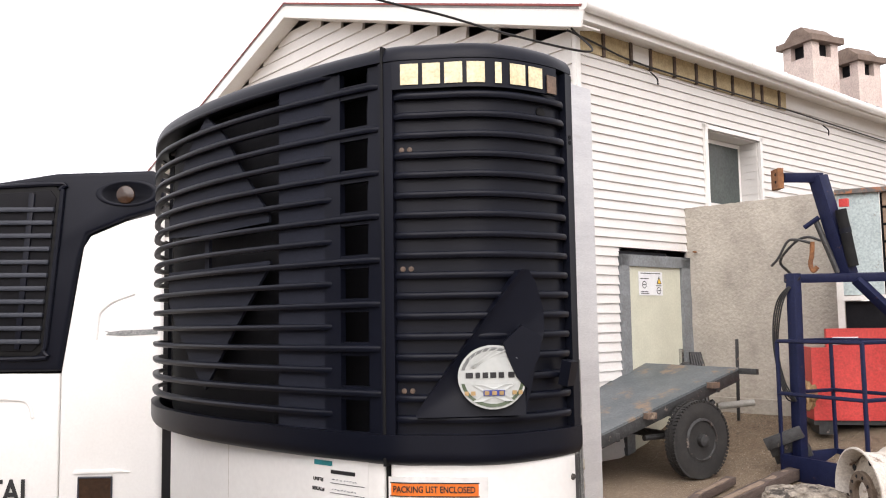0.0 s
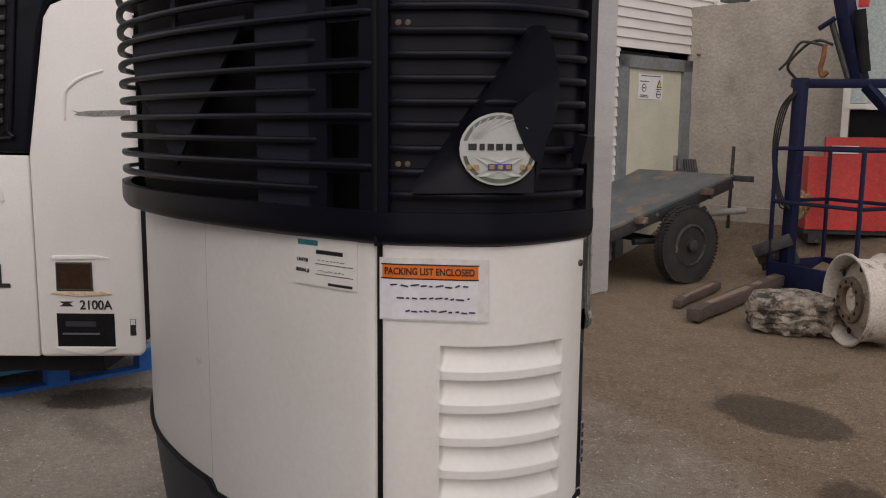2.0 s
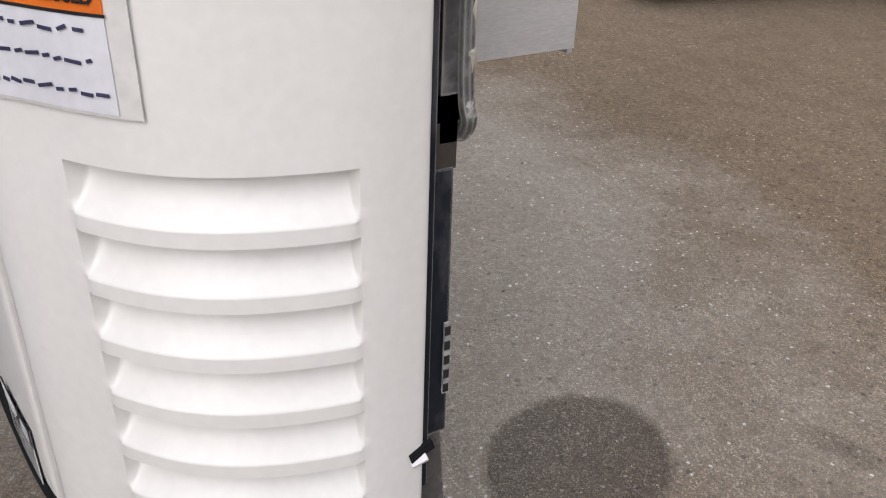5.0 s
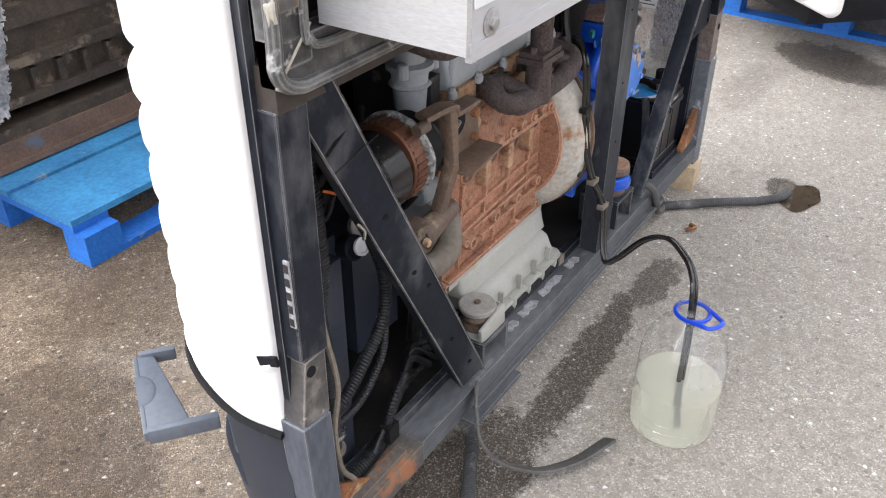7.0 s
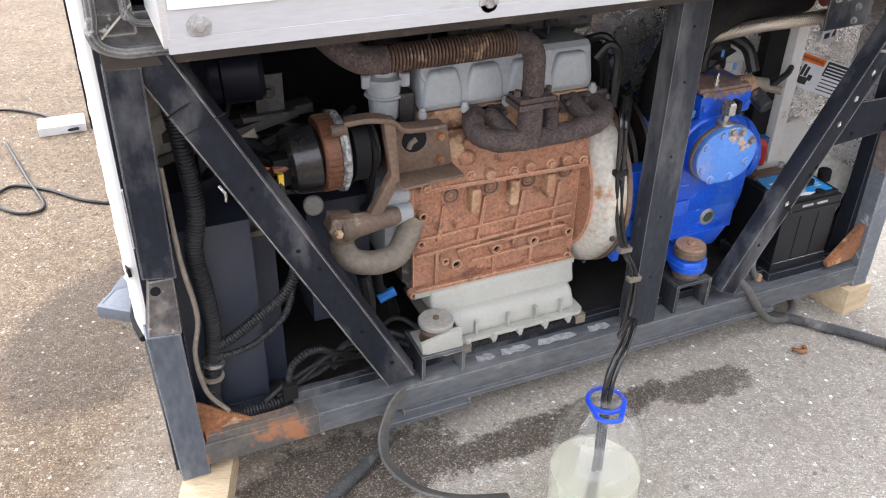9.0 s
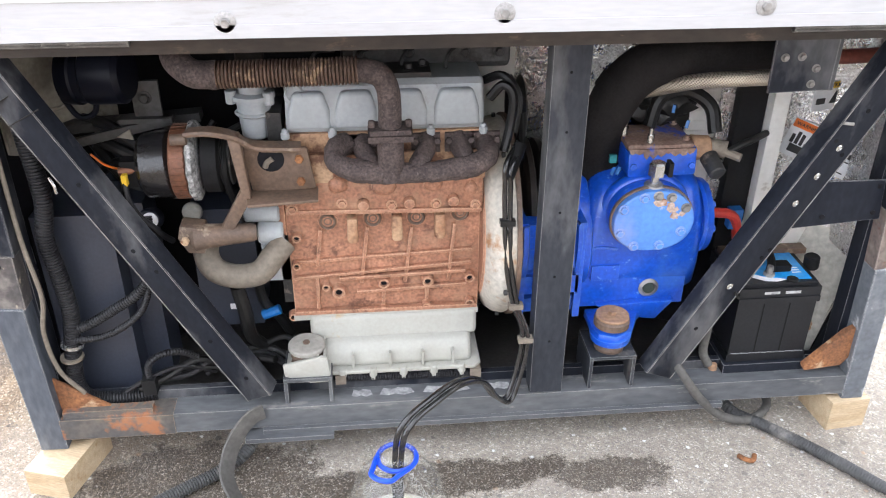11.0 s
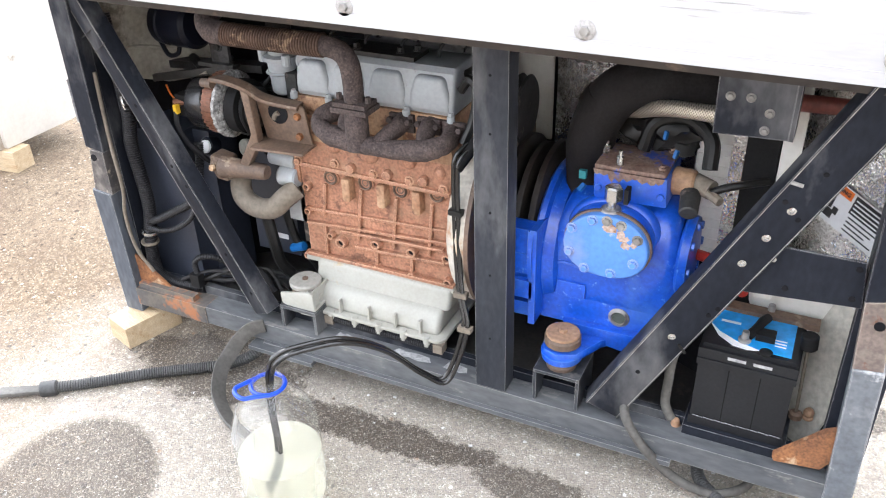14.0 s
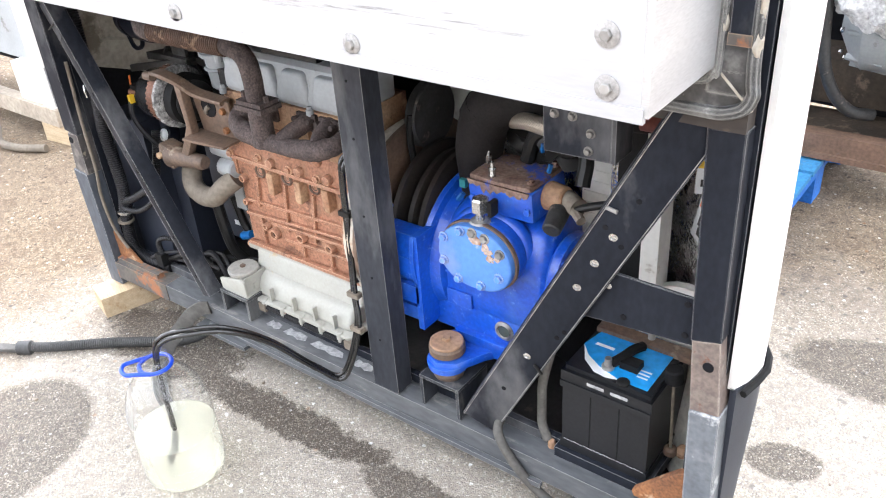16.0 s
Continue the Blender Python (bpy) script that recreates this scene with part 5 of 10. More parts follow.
rail = part("bottom_rail", box((-0.925, -0.06, 0.098), (0.925, 0.0, 0.152), 0.005), FRAMEWORN, frame_thing, "worn grey bottom rail with rust")
part("rail_flange", box((-0.62, 0.002, 0.088), (0.46, 0.014, 0.101), 0.003), FRAMEWORN, rail)
part("rail_top_lip", box((-0.90, -0.075, 0.152), (0.90, -0.058, 0.176), 0.003), FRAMEPAINT, rail)
part("rust_patch", box((0.655, -0.055, 0.0975), (0.903, 0.003, 0.1525), 0.004), FRAMERUST, rail, "flaking rusty rail end")
part("base_tray", prism([(LOWER.place(t, 0, -0.108).x, LOWER.place(t, 0, -0.108).y) for t in spread(0.14, LOWER.length - 0.14, 30)] + [(-0.90, -0.06), (0.90, -0.06)], "z", 0.088, 0.125), OILYFLOOR, frame_thing, "oily dark base tray")
for sx, nm in ((1, "post"), (-1, "post")):
    up = [(0.897, 0.57), (0.957, 0.58), (0.952, 0.975), (0.893, 0.972)] if sx > 0 else [(0.903, 0.593), (0.955, 0.606), (0.952, 0.975), (0.893, 0.972)]
    p = part(nm, prism([(x * sx, z) for x, z in up], "y", -0.045, 0.0, 0.003), FRAMEPAINT, frame_thing, smooth=False)
    part("corner_column", box((0.90 * sx, -0.09, 0.10), (0.955 * sx, -0.046, 2.30), 0.004), FRAMEPAINT, frame_thing)
    low = [(0.898, 0.07), (0.958, 0.07), (0.972, 0.455), (0.908, 0.448)] if sx > 0 else [(0.926, 0.07), (0.980, 0.07), (0.969, 0.455), (0.914, 0.448)]
    part("post_foot", prism([(x * sx, z) for x, z in low], "y", -0.05, 0.003, 0.003), FOOTBLUE if sx > 0 else FOOTPAINT, frame_thing, "scuffed grey post foot", smooth=False)
    joint = [(0.905, 0.446), (0.966, 0.452), (0.948, 0.572), (0.903, 0.572)] if sx > 0 else [(0.914, 0.446), (0.966, 0.452), (0.953, 0.606), (0.905, 0.593)]
    jp = part("joint_plate", prism([(x * sx, z) for x, z in joint], "y", -0.05, -0.002, 0.002), JOINTDARK if sx > 0 else JOINTPLATE, frame_thing, "rust-edged joint plate with a bolt hole", smooth=False)
    part("bolt_hole", lathe([(0.0095, 0), (0.0095, 0.003)], (0.938 * sx, -0.003, 0.551), (0, 1, 0), 14), INSIDE, jp)
    gus = [(0.905, 0.252), (0.905, 0.158), (0.845, 0.150), (0.772, 0.152)] if sx > 0 else [(-0.921, 0.284), (-0.90, 0.272), (-0.815, 0.178), (-0.82, 0.165), (-0.908, 0.175), (-0.932, 0.212)]
    part("corner_gusset", prism(gus, "y", -0.03, -0.022 if sx > 0 else -0.012, 0.002), RUST, frame_thing, "rusty corner gusset", smooth=False)
part("wedge", box((0.70, -0.03, 0.152), (0.895, -0.006, 0.168), 0.003), FRAMERUST, frame_thing)
MIDPAINT = surf("worn_blue_grey_post_paint", (0.029, 0.032, 0.039), (0.045, 0.048, 0.056), spec=0.13, rough=0.5, scale=5, fine=90, bump=0.1, stain=(0.11, 0.105, 0.10), stain_amount=0.24, stain_scale=7, stretch=(1, 1, 0.4), edge=(0.32, 0.32, 0.31))
mid = part("middle_post", box((-0.228, -0.05, 0.155), (-0.154, 0.0, 1.0), 0.004), MIDPAINT, frame_thing)
for z in (0.30, 0.47, 0.624, 0.80, 0.92):
    part("post_hole", lathe([(0.003, 0), (0.003, 0.001)], (-0.19, 0.0, z), (0, 1, 0), 8), INSIDE, mid)


def brace(p, q, width, name, holes, zinc):
    """A folded channel that runs across the bay; holes and rivets are shares of its length and sideways steps."""
    p, q = Vector(p), Vector(q)
    d = (q - p).normalized()
    s = Vector((0, 1, 0)).cross(d).normalized()
    b = part(name, bar(p + Vector((0, -0.004, 0)), q + Vector((0, -0.004, 0)), width, 0.008, up=(0, 1, 0)), FRAMEPAINT, frame_thing)
    for k in (-1, 1):
        part("brace_fold", bar(p + s * (k * width / 2) + Vector((0, -0.02, 0)), q + s * (k * width / 2) + Vector((0, -0.02, 0)), 0.005, 0.042, up=(0, 1, 0)), FRAMEPAINT, b)
    part("brace_worn_edge", bar(p - s * (width / 2 - 0.001) + Vector((0, 0.0006, 0)), q - s * (width / 2 - 0.001) + Vector((0, 0.0006, 0)), 0.0018, 0.0012, up=(0, 1, 0), bev=0), ALTALLOY, b)
    part("brace_worn_edge", bar(p + s * (width / 2 - 0.001) + Vector((0, 0.0006, 0)), q + s * (width / 2 - 0.001) + Vector((0, 0.0006, 0)), 0.0014, 0.0012, up=(0, 1, 0), bev=0), ALTALLOY, b)
    for t, o in holes:
        part("brace_hole", lathe([(0.005, 0), (0.005, 0.0012)], p.lerp(q, t) + s * o, (0, 1, 0), 10), INSIDE, b)
    for t, o in zinc:
        part("rivet", lathe([(0.008, 0), (0.008, 0.002), (0.004, 0.0035), (0.003, 0.0015)], p.lerp(q, t) + s * o, (0, 1, 0), 12), STEEL, b)
    return b


brace_r = brace((0.893, -0.002, 1.0), (0.462, -0.002, 0.182), 0.064, "diagonal_brace", [(0.34, 0.004), (0.52, 0), (0.585, 0.012), (0.80, 0), (0.93, 0.01)], [])
# thin dark bar drawn for a cut line on the brace
part("brace_tie", bar((0.845, 0.002, 0.842), (0.772, 0.002, 0.884), 0.0022, 0.002, up=(0, 1, 0)), CABLE, brace_r)
part("hooked_wire", tube([(0.80, 0.0, 0.735), (0.79, 0.006, 0.722), (0.79, 0.006, 0.705)], 0.003, 6, 4), STEEL, brace_r)
def lean(b, p, q, deg):
    """Turns a brace and all on it about its own long axis."""
    p, q = Vector(p), Vector(q)
    m = Matrix.Translation(p) @ Matrix.Rotation(radians(deg), 4, q - p) @ Matrix.Translation(-p)
    for ob in (b, *b.children_recursive):
        ob.data.transform(m)


lean(brace_r, (0.893, -0.002, 1.0), (0.462, -0.002, 0.182), 17)
brace_l = brace((-0.891, -0.002, 1.0), (-0.457, -0.002, 0.182), 0.077, "diagonal_brace", [(0.215, 0.0), (0.30, -0.02), (0.32, 0.02), (0.84, 0.0), (0.585, 0.03), (0.61, 0.025)], [(0.385, 0.0), (0.46, 0.0), (0.705, 0.0), (0.31, 0.0)])
part("brace_tie", bar((-0.60, 0.003, 0.408), (-0.615, 0.003, 0.385), 0.006, 0.005, up=(0, 1, 0)), CABLE, brace_l)
part("brace_screw", cyl((-0.745, 0.0, 0.805), (-0.765, 0.006, 0.803), 0.0035, seg=8), ALTALLOY, brace_l)
lean(brace_l, (-0.891, -0.002, 1.0), (-0.457, -0.002, 0.182), -13)
cross = plate([(-0.905, 0.565), (-0.69, 0.548), (-0.70, 0.662), (-0.895, 0.660)], -0.030, -0.024, FRAMEPAINT, "cross_plate", label="dark plate across the battery bay")
for x, z in ((-0.742, 0.632), (-0.885, 0.645), (-0.885, 0.582), (-0.772, 0.576)):
    part("plate_rivet", lathe([(0.006, 0), (0.006, 0.002), (0.003, 0.003)], (x, -0.024, z), (0, 1, 0), 10), STEEL if x > -0.75 else INSIDE, cross)
SCUFFED = surf("scuffed_label_paper", (0.42, 0.42, 0.42), (0.20, 0.20, 0.21), rough=0.6, scale=60, fine=150, bump=0.05)
# data strip on the side of the corner post
strip = part("data_strip", box((0.9575, -0.010, 0.648), (0.9605, 0.0, 0.762), 0.0), SCUFFED, frame_thing, "small white data strip", smooth=False)
for k in range(5):
    part("strip_bar", box((0.9604, -0.0095, 0.650 + 0.023 * k), (0.9608, -0.001, 0.664 + 0.023 * k), 0.0), INK, strip, smooth=False)
# hanging plate with four bolts
hang = plate([(-0.598, 0.985), (-0.728, 0.99), (-0.728, 0.856), (-0.600, 0.852)], -0.046, -0.040, FRAMEPAINT, "hanger_plate", label="dark hanger plate with four bolts")
part("hanger_fold", box((-0.735, -0.10, 0.856), (-0.727, -0.04, 0.99), 0.002), FRAMEPAINT, hang)
for x, z in ((-0.622, 0.925), (-0.656, 0.926), (-0.690, 0.902), (-0.686, 0.870)):
    part("hanger_bolt", hexbolt((x, -0.040, z), (0, 1, 0), 0.0062, 0.006, 0.0085), ALTALLOY, hang)
PALESEAL = surf("pale_crumbling_sealant", (0.50, 0.48, 0.42), (0.36, 0.31, 0.24), rough=0.9, scale=40, fine=160, bump=0.5)
# upper lip and sealant border round the box opening
part("header_lip", box((-0.95, -0.06, 0.972), (0.95, 0.003, 1.03), 0.006), surf("dirty_brown_sealed_lip", (0.030, 0.025, 0.022), (0.055, 0.043, 0.035), rough=0.7, scale=8, fine=80, bump=0.3, stain=(0.12, 0.085, 0.06), stain_amount=0.28, stain_scale=16, stretch=(0.4, 1, 1)), frame_thing, "dark header lip")
bm = box((-0.950, -0.02, 1.005), (0.950, 0.012, 1.062), 0.008)
for sx in (1, -1):
    bm = box((0.893 * sx, -0.02, 1.03), (0.950 * sx, 0.014, 2.30), 0.008, bm=bm)
seal = part("sealant_border", bm, GASKET, frame_thing, "smeared black sealant border")
for sx in (1, -1):
    part("corner_bead", tube([(0.948 * sx, 0.008, 1.5), (0.950 * sx, 0.010, 1.10), (0.955 * sx, 0.014, 1.03), (0.925 * sx, 0.014, 1.004), (0.86 * sx, 0.012, 1.0), (0.6 * sx, 0.008, 0.998)], 0.010, 8, 8), GASKET, seal)
    part("inner_bead", tube([(0.906 * sx, 0.014, 1.5), (0.906 * sx, 0.016, 1.10), (0.900 * sx, 0.018, 1.06), (0.88 * sx, 0.018, 1.045), (0.80 * sx, 0.016, 1.042)], 0.006, 8, 8), GASKET, seal)
    bk = part("slotted_tab", box((0.917 * sx, 0.008, 1.108), (0.946 * sx, 0.019, 1.26), 0.003), FRAMEPAINT, seal, "dark slotted tab with a rusty end")
    part("tab_rust", box((0.915 * sx, 0.009, 1.100), (0.948 * sx, 0.0205, 1.116), 0.003), FRAMERUST, bk)
    for k in range(6):
        part("pale_sealant", roughen(lump(((0.908 if k % 2 else 0.954) * sx, 0.013, 1.10 + 0.028 * k), (0.006, 0.007, 0.020), 0.5, 6, 2, k + 3.0), 0.002, 60), PALESEAL, bk)
    part("mitre_line", bar((0.958 * sx, 0.0146, 1.012), (0.893 * sx, 0.0146, 1.075), 0.003, 0.003, up=(0, 1, 0), bev=0), PALESEAL, seal)
    part("tab_hole", lathe([(0.009, 0), (0.009, 0.002)], (0.932 * sx, 0.0190, 1.185), (0, 1, 0), 16), INSIDE, bk)
LINER0, LINER1 = 0.10, LOWER.length - 0.10
# lining and roof are near-black: the bay's shade is in their colour
back = part("bay_liner", sheet(LOWER, spread(LINER0, LINER1, 50), spread(0.10, 1.22, 4), lambda s, z: (-0.062 if s < 1.0 else -0.020) - (0.06 if s < 1.0 else 0.10) * max(0.0, (0.44 - z) / 0.34), 0.004), INSIDE, frame_thing, "near-black lining that holds the shade of the bay")
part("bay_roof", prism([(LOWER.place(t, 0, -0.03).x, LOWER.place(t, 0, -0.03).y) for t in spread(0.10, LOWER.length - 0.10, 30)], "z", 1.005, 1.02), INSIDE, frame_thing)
part("pale_bay_panel", box((-0.165, -0.46, 0.60), (-0.02, -0.452, 1.0), 0.002), OLDWHITE, frame_thing, "pale inner wall panel")
FOIL0, FOIL1 = LOWER.s_at(-0.16, -0.53), LOWER.s_at(-0.95, -0.21)
foil1 = part("foil_panel", sheet(LOWER, spread(FOIL0, FOIL1, 30), spread(0.38, 1.0, 12), lambda s, z: -0.035 + 0.004 * noise.noise(Vector((s * 9, z * 9, 0))), 0.004), FOIL, frame_thing, "crinkled foil insulation", smooth=False)
part("pale_side_liner", sheet(LOWER, spread(LOWER.length - 0.42, LOWER.length - 0.10, 14), spread(0.12, 0.56, 5), lambda s, z: -0.030 - 0.10 * max(0.0, (0.44 - z) / 0.34), 0.004), surf("dull_cream_liner", (0.47, 0.455, 0.40), (0.40, 0.38, 0.33), rough=0.6, scale=6, fine=70, bump=0.05, stain=(0.33, 0.31, 0.26), stain_amount=0.22, stain_scale=5), frame_thing, "cream inner side wall")
part("foil_side", box((-0.925, -0.21, 0.42), (-0.912, -0.09, 0.98), 0.003, m=pose(0, 0, 0)), FOIL, frame_thing, "crinkled foil insulation")
part("pale_fender", lathe([(0.10, 0), (0.10, 0.02), (0.07, 0.03)], (-0.80, -0.26, 0.42), (0, 1, 0), 24), OLDWHITE, frame_thing)
for z in (0.62, 0.70, 0.80, 0.885):
    part("foil_crease", sheet(LOWER, spread(FOIL0 + 0.01, FOIL0 + 0.30, 6), [z - 0.0015, z + 0.0015], lambda s, z: -0.029, 0.001), STEEL, foil1)
part("foil_strip", roughen(box((-0.655, -0.282, 0.50), (-0.616, -0.272, 0.98), 0.004), 0.003, 30), FOIL, frame_thing, "crinkled foil strip")
for t in (FOIL0 + 0.25, FOIL0 + 0.39):
    part("foil_tape", sheet(LOWER, [t - 0.012, t + 0.012], [0.5, 0.75, 1.0], lambda s, z: -0.029, 0.0015), STEEL, foil1)
part("inner_column", box((-0.708, -0.30, 0.35), (-0.645, -0.24, 0.98), 0.004), GROOVE, frame_thing, "black inner column")
part("cream_panel", box((-0.655, -0.295, 0.44), (-0.545, -0.285, 0.80), 0.003), OLDWHITE, frame_thing, "ribbed cream inner panel")
for k in range(14):
    part("panel_rib", box((-0.645, -0.286, 0.45 + 0.025 * k), (-0.548, -0.283, 0.452 + 0.025 * k), 0.0005), OLDWHITE, frame_thing)
part("inner_column", box((-0.748, -0.27, 0.42), (-0.712, -0.215, 0.98), 0.004), OLDWHITE, frame_thing, "pale inner column")
part("copper_pipe", cyl((-0.72, -0.17, 0.880), (-0.93, -0.17, 0.885), 0.016, seg=14), surf("dull_red_copper", (0.30, 0.085, 0.06), (0.2, 0.06, 0.045), rough=0.5, scale=12, fine=90), frame_thing, "dull copper pipe")
# braided hose and the thick foam-covered suction pipe
part("braided_hose", tube([(-0.36, -0.29, 0.77), (-0.415, -0.235, 0.795), (-0.50, -0.15, 0.843), (-0.60, -0.10, 0.864), (-0.72, -0.10, 0.868)], 0.0165, 12, 5), BRAID, frame_thing, "braided steel hose")
part("suction_pipe", tube([(-0.330, -0.25, 0.58), (-0.326, -0.24, 0.66), (-0.330, -0.23, 0.725), (-0.360, -0.22, 0.808), (-0.420, -0.22, 0.858), (-0.52, -0.22, 0.874), (-0.72, -0.25, 0.878)], 0.052, 18, 8), FOAMHOSE, frame_thing, "thick black foam-covered pipe")
part("foam_joint", tube([(-0.348, -0.222, 0.788), (-0.366, -0.222, 0.818)], 0.0545, 18, 2), FOAMHOSE, frame_thing)
# folded sheet and pipes high in the dark corner
# cream dimmed in its colour for the weak light there, with grime patches
DIMCREAM = surf("dimmed_grimy_cream", (0.40, 0.375, 0.315), (0.30, 0.275, 0.225), rough=0.6, scale=5, fine=80, bump=0.06, stain=(0.15, 0.13, 0.10), stain_amount=0.32, stain_scale=6)
P0, P1 = LOWER.s_at(0.978, -0.10), LOWER.s_at(0.80, -0.42)
part("pale_corner_shell", sheet(LOWER, spread(P0, P1, 20), lambda s: spread(0.745 - 0.062 * min(1.0, (s - P0) / 0.20), 1.0, 6), lambda s, z: -0.075 - 0.005 * math.sin(9 * z + 14 * s), 0.004), DIMCREAM, frame_thing, "dimmed grimy cream inner shell")
part("shell_fold", tube([LOWER.place(P0 + (P1 - P0) * k / 8, 0.79 + 0.012 * math.sin(k), -0.079) for k in range(1, 8)], 0.005, 8, 3), DIMCREAM, frame_thing)
part("air_canister", lathe([(0.030, 0), (0.058, 0.004), (0.060, 0.03), (0.056, 0.034), (0.056, 0.05), (0.060, 0.054), (0.060, 0.12), (0.050, 0.13)], (0.795, -0.205, 0.872), (-1, 0.15, 0.05), 28), BLACKPLASTIC, frame_thing, "black ribbed air canister")
part("canister_lip", tube([(0.80, -0.178, 0.835), (0.775, -0.175, 0.795), (0.745, -0.178, 0.80), (0.735, -0.18, 0.83)], 0.006, 8, 6), BLACKPLASTIC, frame_thing)
bm = box((0.622, -0.232, 0.772), (0.678, -0.222, 0.850), 0.003)
bm = box((0.600, -0.235, 0.764), (0.71, -0.205, 0.774), 0.002, bm=bm)
part("canister_bracket", bm, SOOTYGREY, frame_thing, "sooty folded bracket", smooth=False)
part("bracket_bolt", hexbolt((0.652, -0.222, 0.815), (0, 1, 0), 0.010, 0.008, 0.014), DARKSTEEL, frame_thing)
part("slanted_bar", bar((0.885, -0.215, 0.705), (0.60, -0.215, 0.768), 0.020, 0.012, up=(0, 1, 0)), SOOTYGREY, frame_thing, "sooty slanted support bar")
part("white_tab", prism([(0.72, 0.735), (0.69, 0.752), (0.685, 0.728)], "y", -0.21, -0.205, 0.001), DIMCREAM, frame_thing, smooth=False)
part("white_ring_cap", lathe([(0.017, 0), (0.017, 0.006), (0.012, 0.008), (0.011, 0.003), (0.004, 0.004)], (0.660, -0.125, 0.578), (0.15, 1, 0.35), 20), LABELWHITE, frame_thing, "white ring of a black cap")
part("black_cap", lathe([(0.024, 0), (0.024, 0.03), (0.020, 0.034)], (0.662, -0.160, 0.566), (0.15, 1, 0.35), 20), BLACKPLASTIC, frame_thing)
rng = random.Random(77)
for k in range(12):
    x, z = rng.uniform(0.56, 0.74), rng.uniform(0.60, 0.72)
    part("dark_pipe", tube([(x + 0.10, -0.30, z + rng.uniform(-0.05, 0.05)), (x + 0.03, -0.25, z + rng.uniform(-0.03, 0.03)), (x - 0.04, -0.22 - 0.04 * rng.random(), z + rng.uniform(-0.05, 0.05)), (x - 0.12, -0.27, z + rng.uniform(-0.08, 0.06))], rng.uniform(0.006, 0.016), 10, 5), (CONDUIT, CABLE, DARKSTEEL)[k % 3], frame_thing)
part("back_box", roughen(box((0.60, -0.34, 0.60), (0.80, -0.28, 0.70), 0.012), 0.004, 12), TANKNAVY, frame_thing, "dark moulded box")
# another dark bar drawn for a faint cut line
part("outer_clip", bar((0.866, -0.001, 0.880), (0.822, -0.001, 0.906), 0.0022, 0.006, up=(0, 1, 0), bev=0), CABLE, frame_thing)
part("shelf_bar", box((0.50, -0.30, 0.78), (0.84, -0.26, 0.80), 0.003, m=pose(0, 0, 0, 0, 4, 0)), DARKSTEEL, frame_thing)

# ---------------------------------------------------------------- evaporator box behind the unit
WASHER = surf("dull_grey_washer", (0.30, 0.29, 0.28), (0.40, 0.39, 0.38), rough=0.55, metal=0.3, scale=60, fine=200, bump=0.1)
evap = thing("evaporator_box", "scuffed white sheet-metal box bolted along its lower edge", "evaporator box")
part("box_face", box((-0.892, 0.205, 1.068), (0.864, 0.222, 2.33), 0.004), EVAPWHITE, evap)
for sx, xx in ((1, 0.868), (-1, -0.896)):
    part("box_side", box((xx - 0.006, 0.012, 1.068), (xx + 0.006, 0.2215, 2.33), 0.003), ALUMINIUM, evap, "brushed aluminium side sheet", smooth=False)
part("box_floor", box((-0.889, 0.012, 1.064), (0.861, 0.21, 1.074), 0.002), ALUMINIUM, evap)
part("box_top", box((-0.889, -0.30, 2.322), (0.861, 0.215, 2.332), 0.002), ALUMINIUM, evap)
part("folded_rim", box((-0.896, 0.216, 1.060), (0.868, 0.2245, 1.080), 0.003), EVAPWHITE, evap)
for x, z in ((0.825, 1.094), (0.398, 1.084), (-0.022, 1.090), (-0.434, 1.093), (-0.847, 1.098), (-0.845, 1.163), (-0.845, 1.23), (0.828, 1.165), (0.828, 1.235)):
    bolt = part("bolt_washer", lathe([(0.0165, 0), (0.0165, 0.0012), (0.015, 0.002)], (x, 0.2225, z), (0, 1, 0), 20), WASHER, evap)
    part("bolt_head", hexbolt((x, 0.2245, z), (0, 1, 0), 0.0080, 0.006), ALTALLOY, bolt)
lab = part("pale_plate", prism([(0.862, 1.118), (0.268, 1.118), (0.245, 1.14), (0.245, 1.6), (0.862, 1.6)], "y", 0.2225, 0.2245, 0.0008), LABELWHITE, evap, "pale cover plate", smooth=False)
SCUFF = surf("scuffed_bare_metal", (0.26, 0.26, 0.26), (0.48, 0.47, 0.46), rough=0.5, scale=60, fine=200, stretch=(0.2, 1, 1))
rng = random.Random(70)
for x, z in ((-0.02, 1.15), (-0.11, 1.128), (-0.30, 1.142), (-0.36, 1.136), (-0.43, 1.150), (-0.50, 1.145), (-0.57, 1.132), (-0.66, 1.15), (0.30, 1.165), (0.05, 1.172)):
    bm = B()
    for k in range(rng.randint(2, 6)):
        u, v = x + rng.uniform(-0.05, 0.05), z + rng.uniform(-0.008, 0.012)
        a, h = rng.uniform(0.008, 0.045), rng.uniform(0.0006, 0.0022)
        poly = [(u - a, v), (u - a * 0.5, v + h * rng.uniform(0.5, 1)), (u + a * 0.2, v + h), (u + a, v + h * rng.uniform(-0.2, 0.6)), (u + a * 0.5, v - h * 0.4), (u - a * 0.3, v - h * rng.uniform(0.1, 0.6))]
        bm = prism(poly, "y", 0.2221, 0.2226 + 0.00005 * k, 0, bm)
    part("scuff_mark", bm, SCUFF, evap, smooth=False)

def kept_in(bm, y=-0.455):
    """Flattens the far side of a casting where the housing stands close behind it."""
    for v in bm.verts:
        v.co.y = max(v.co.y, y)
    return bm


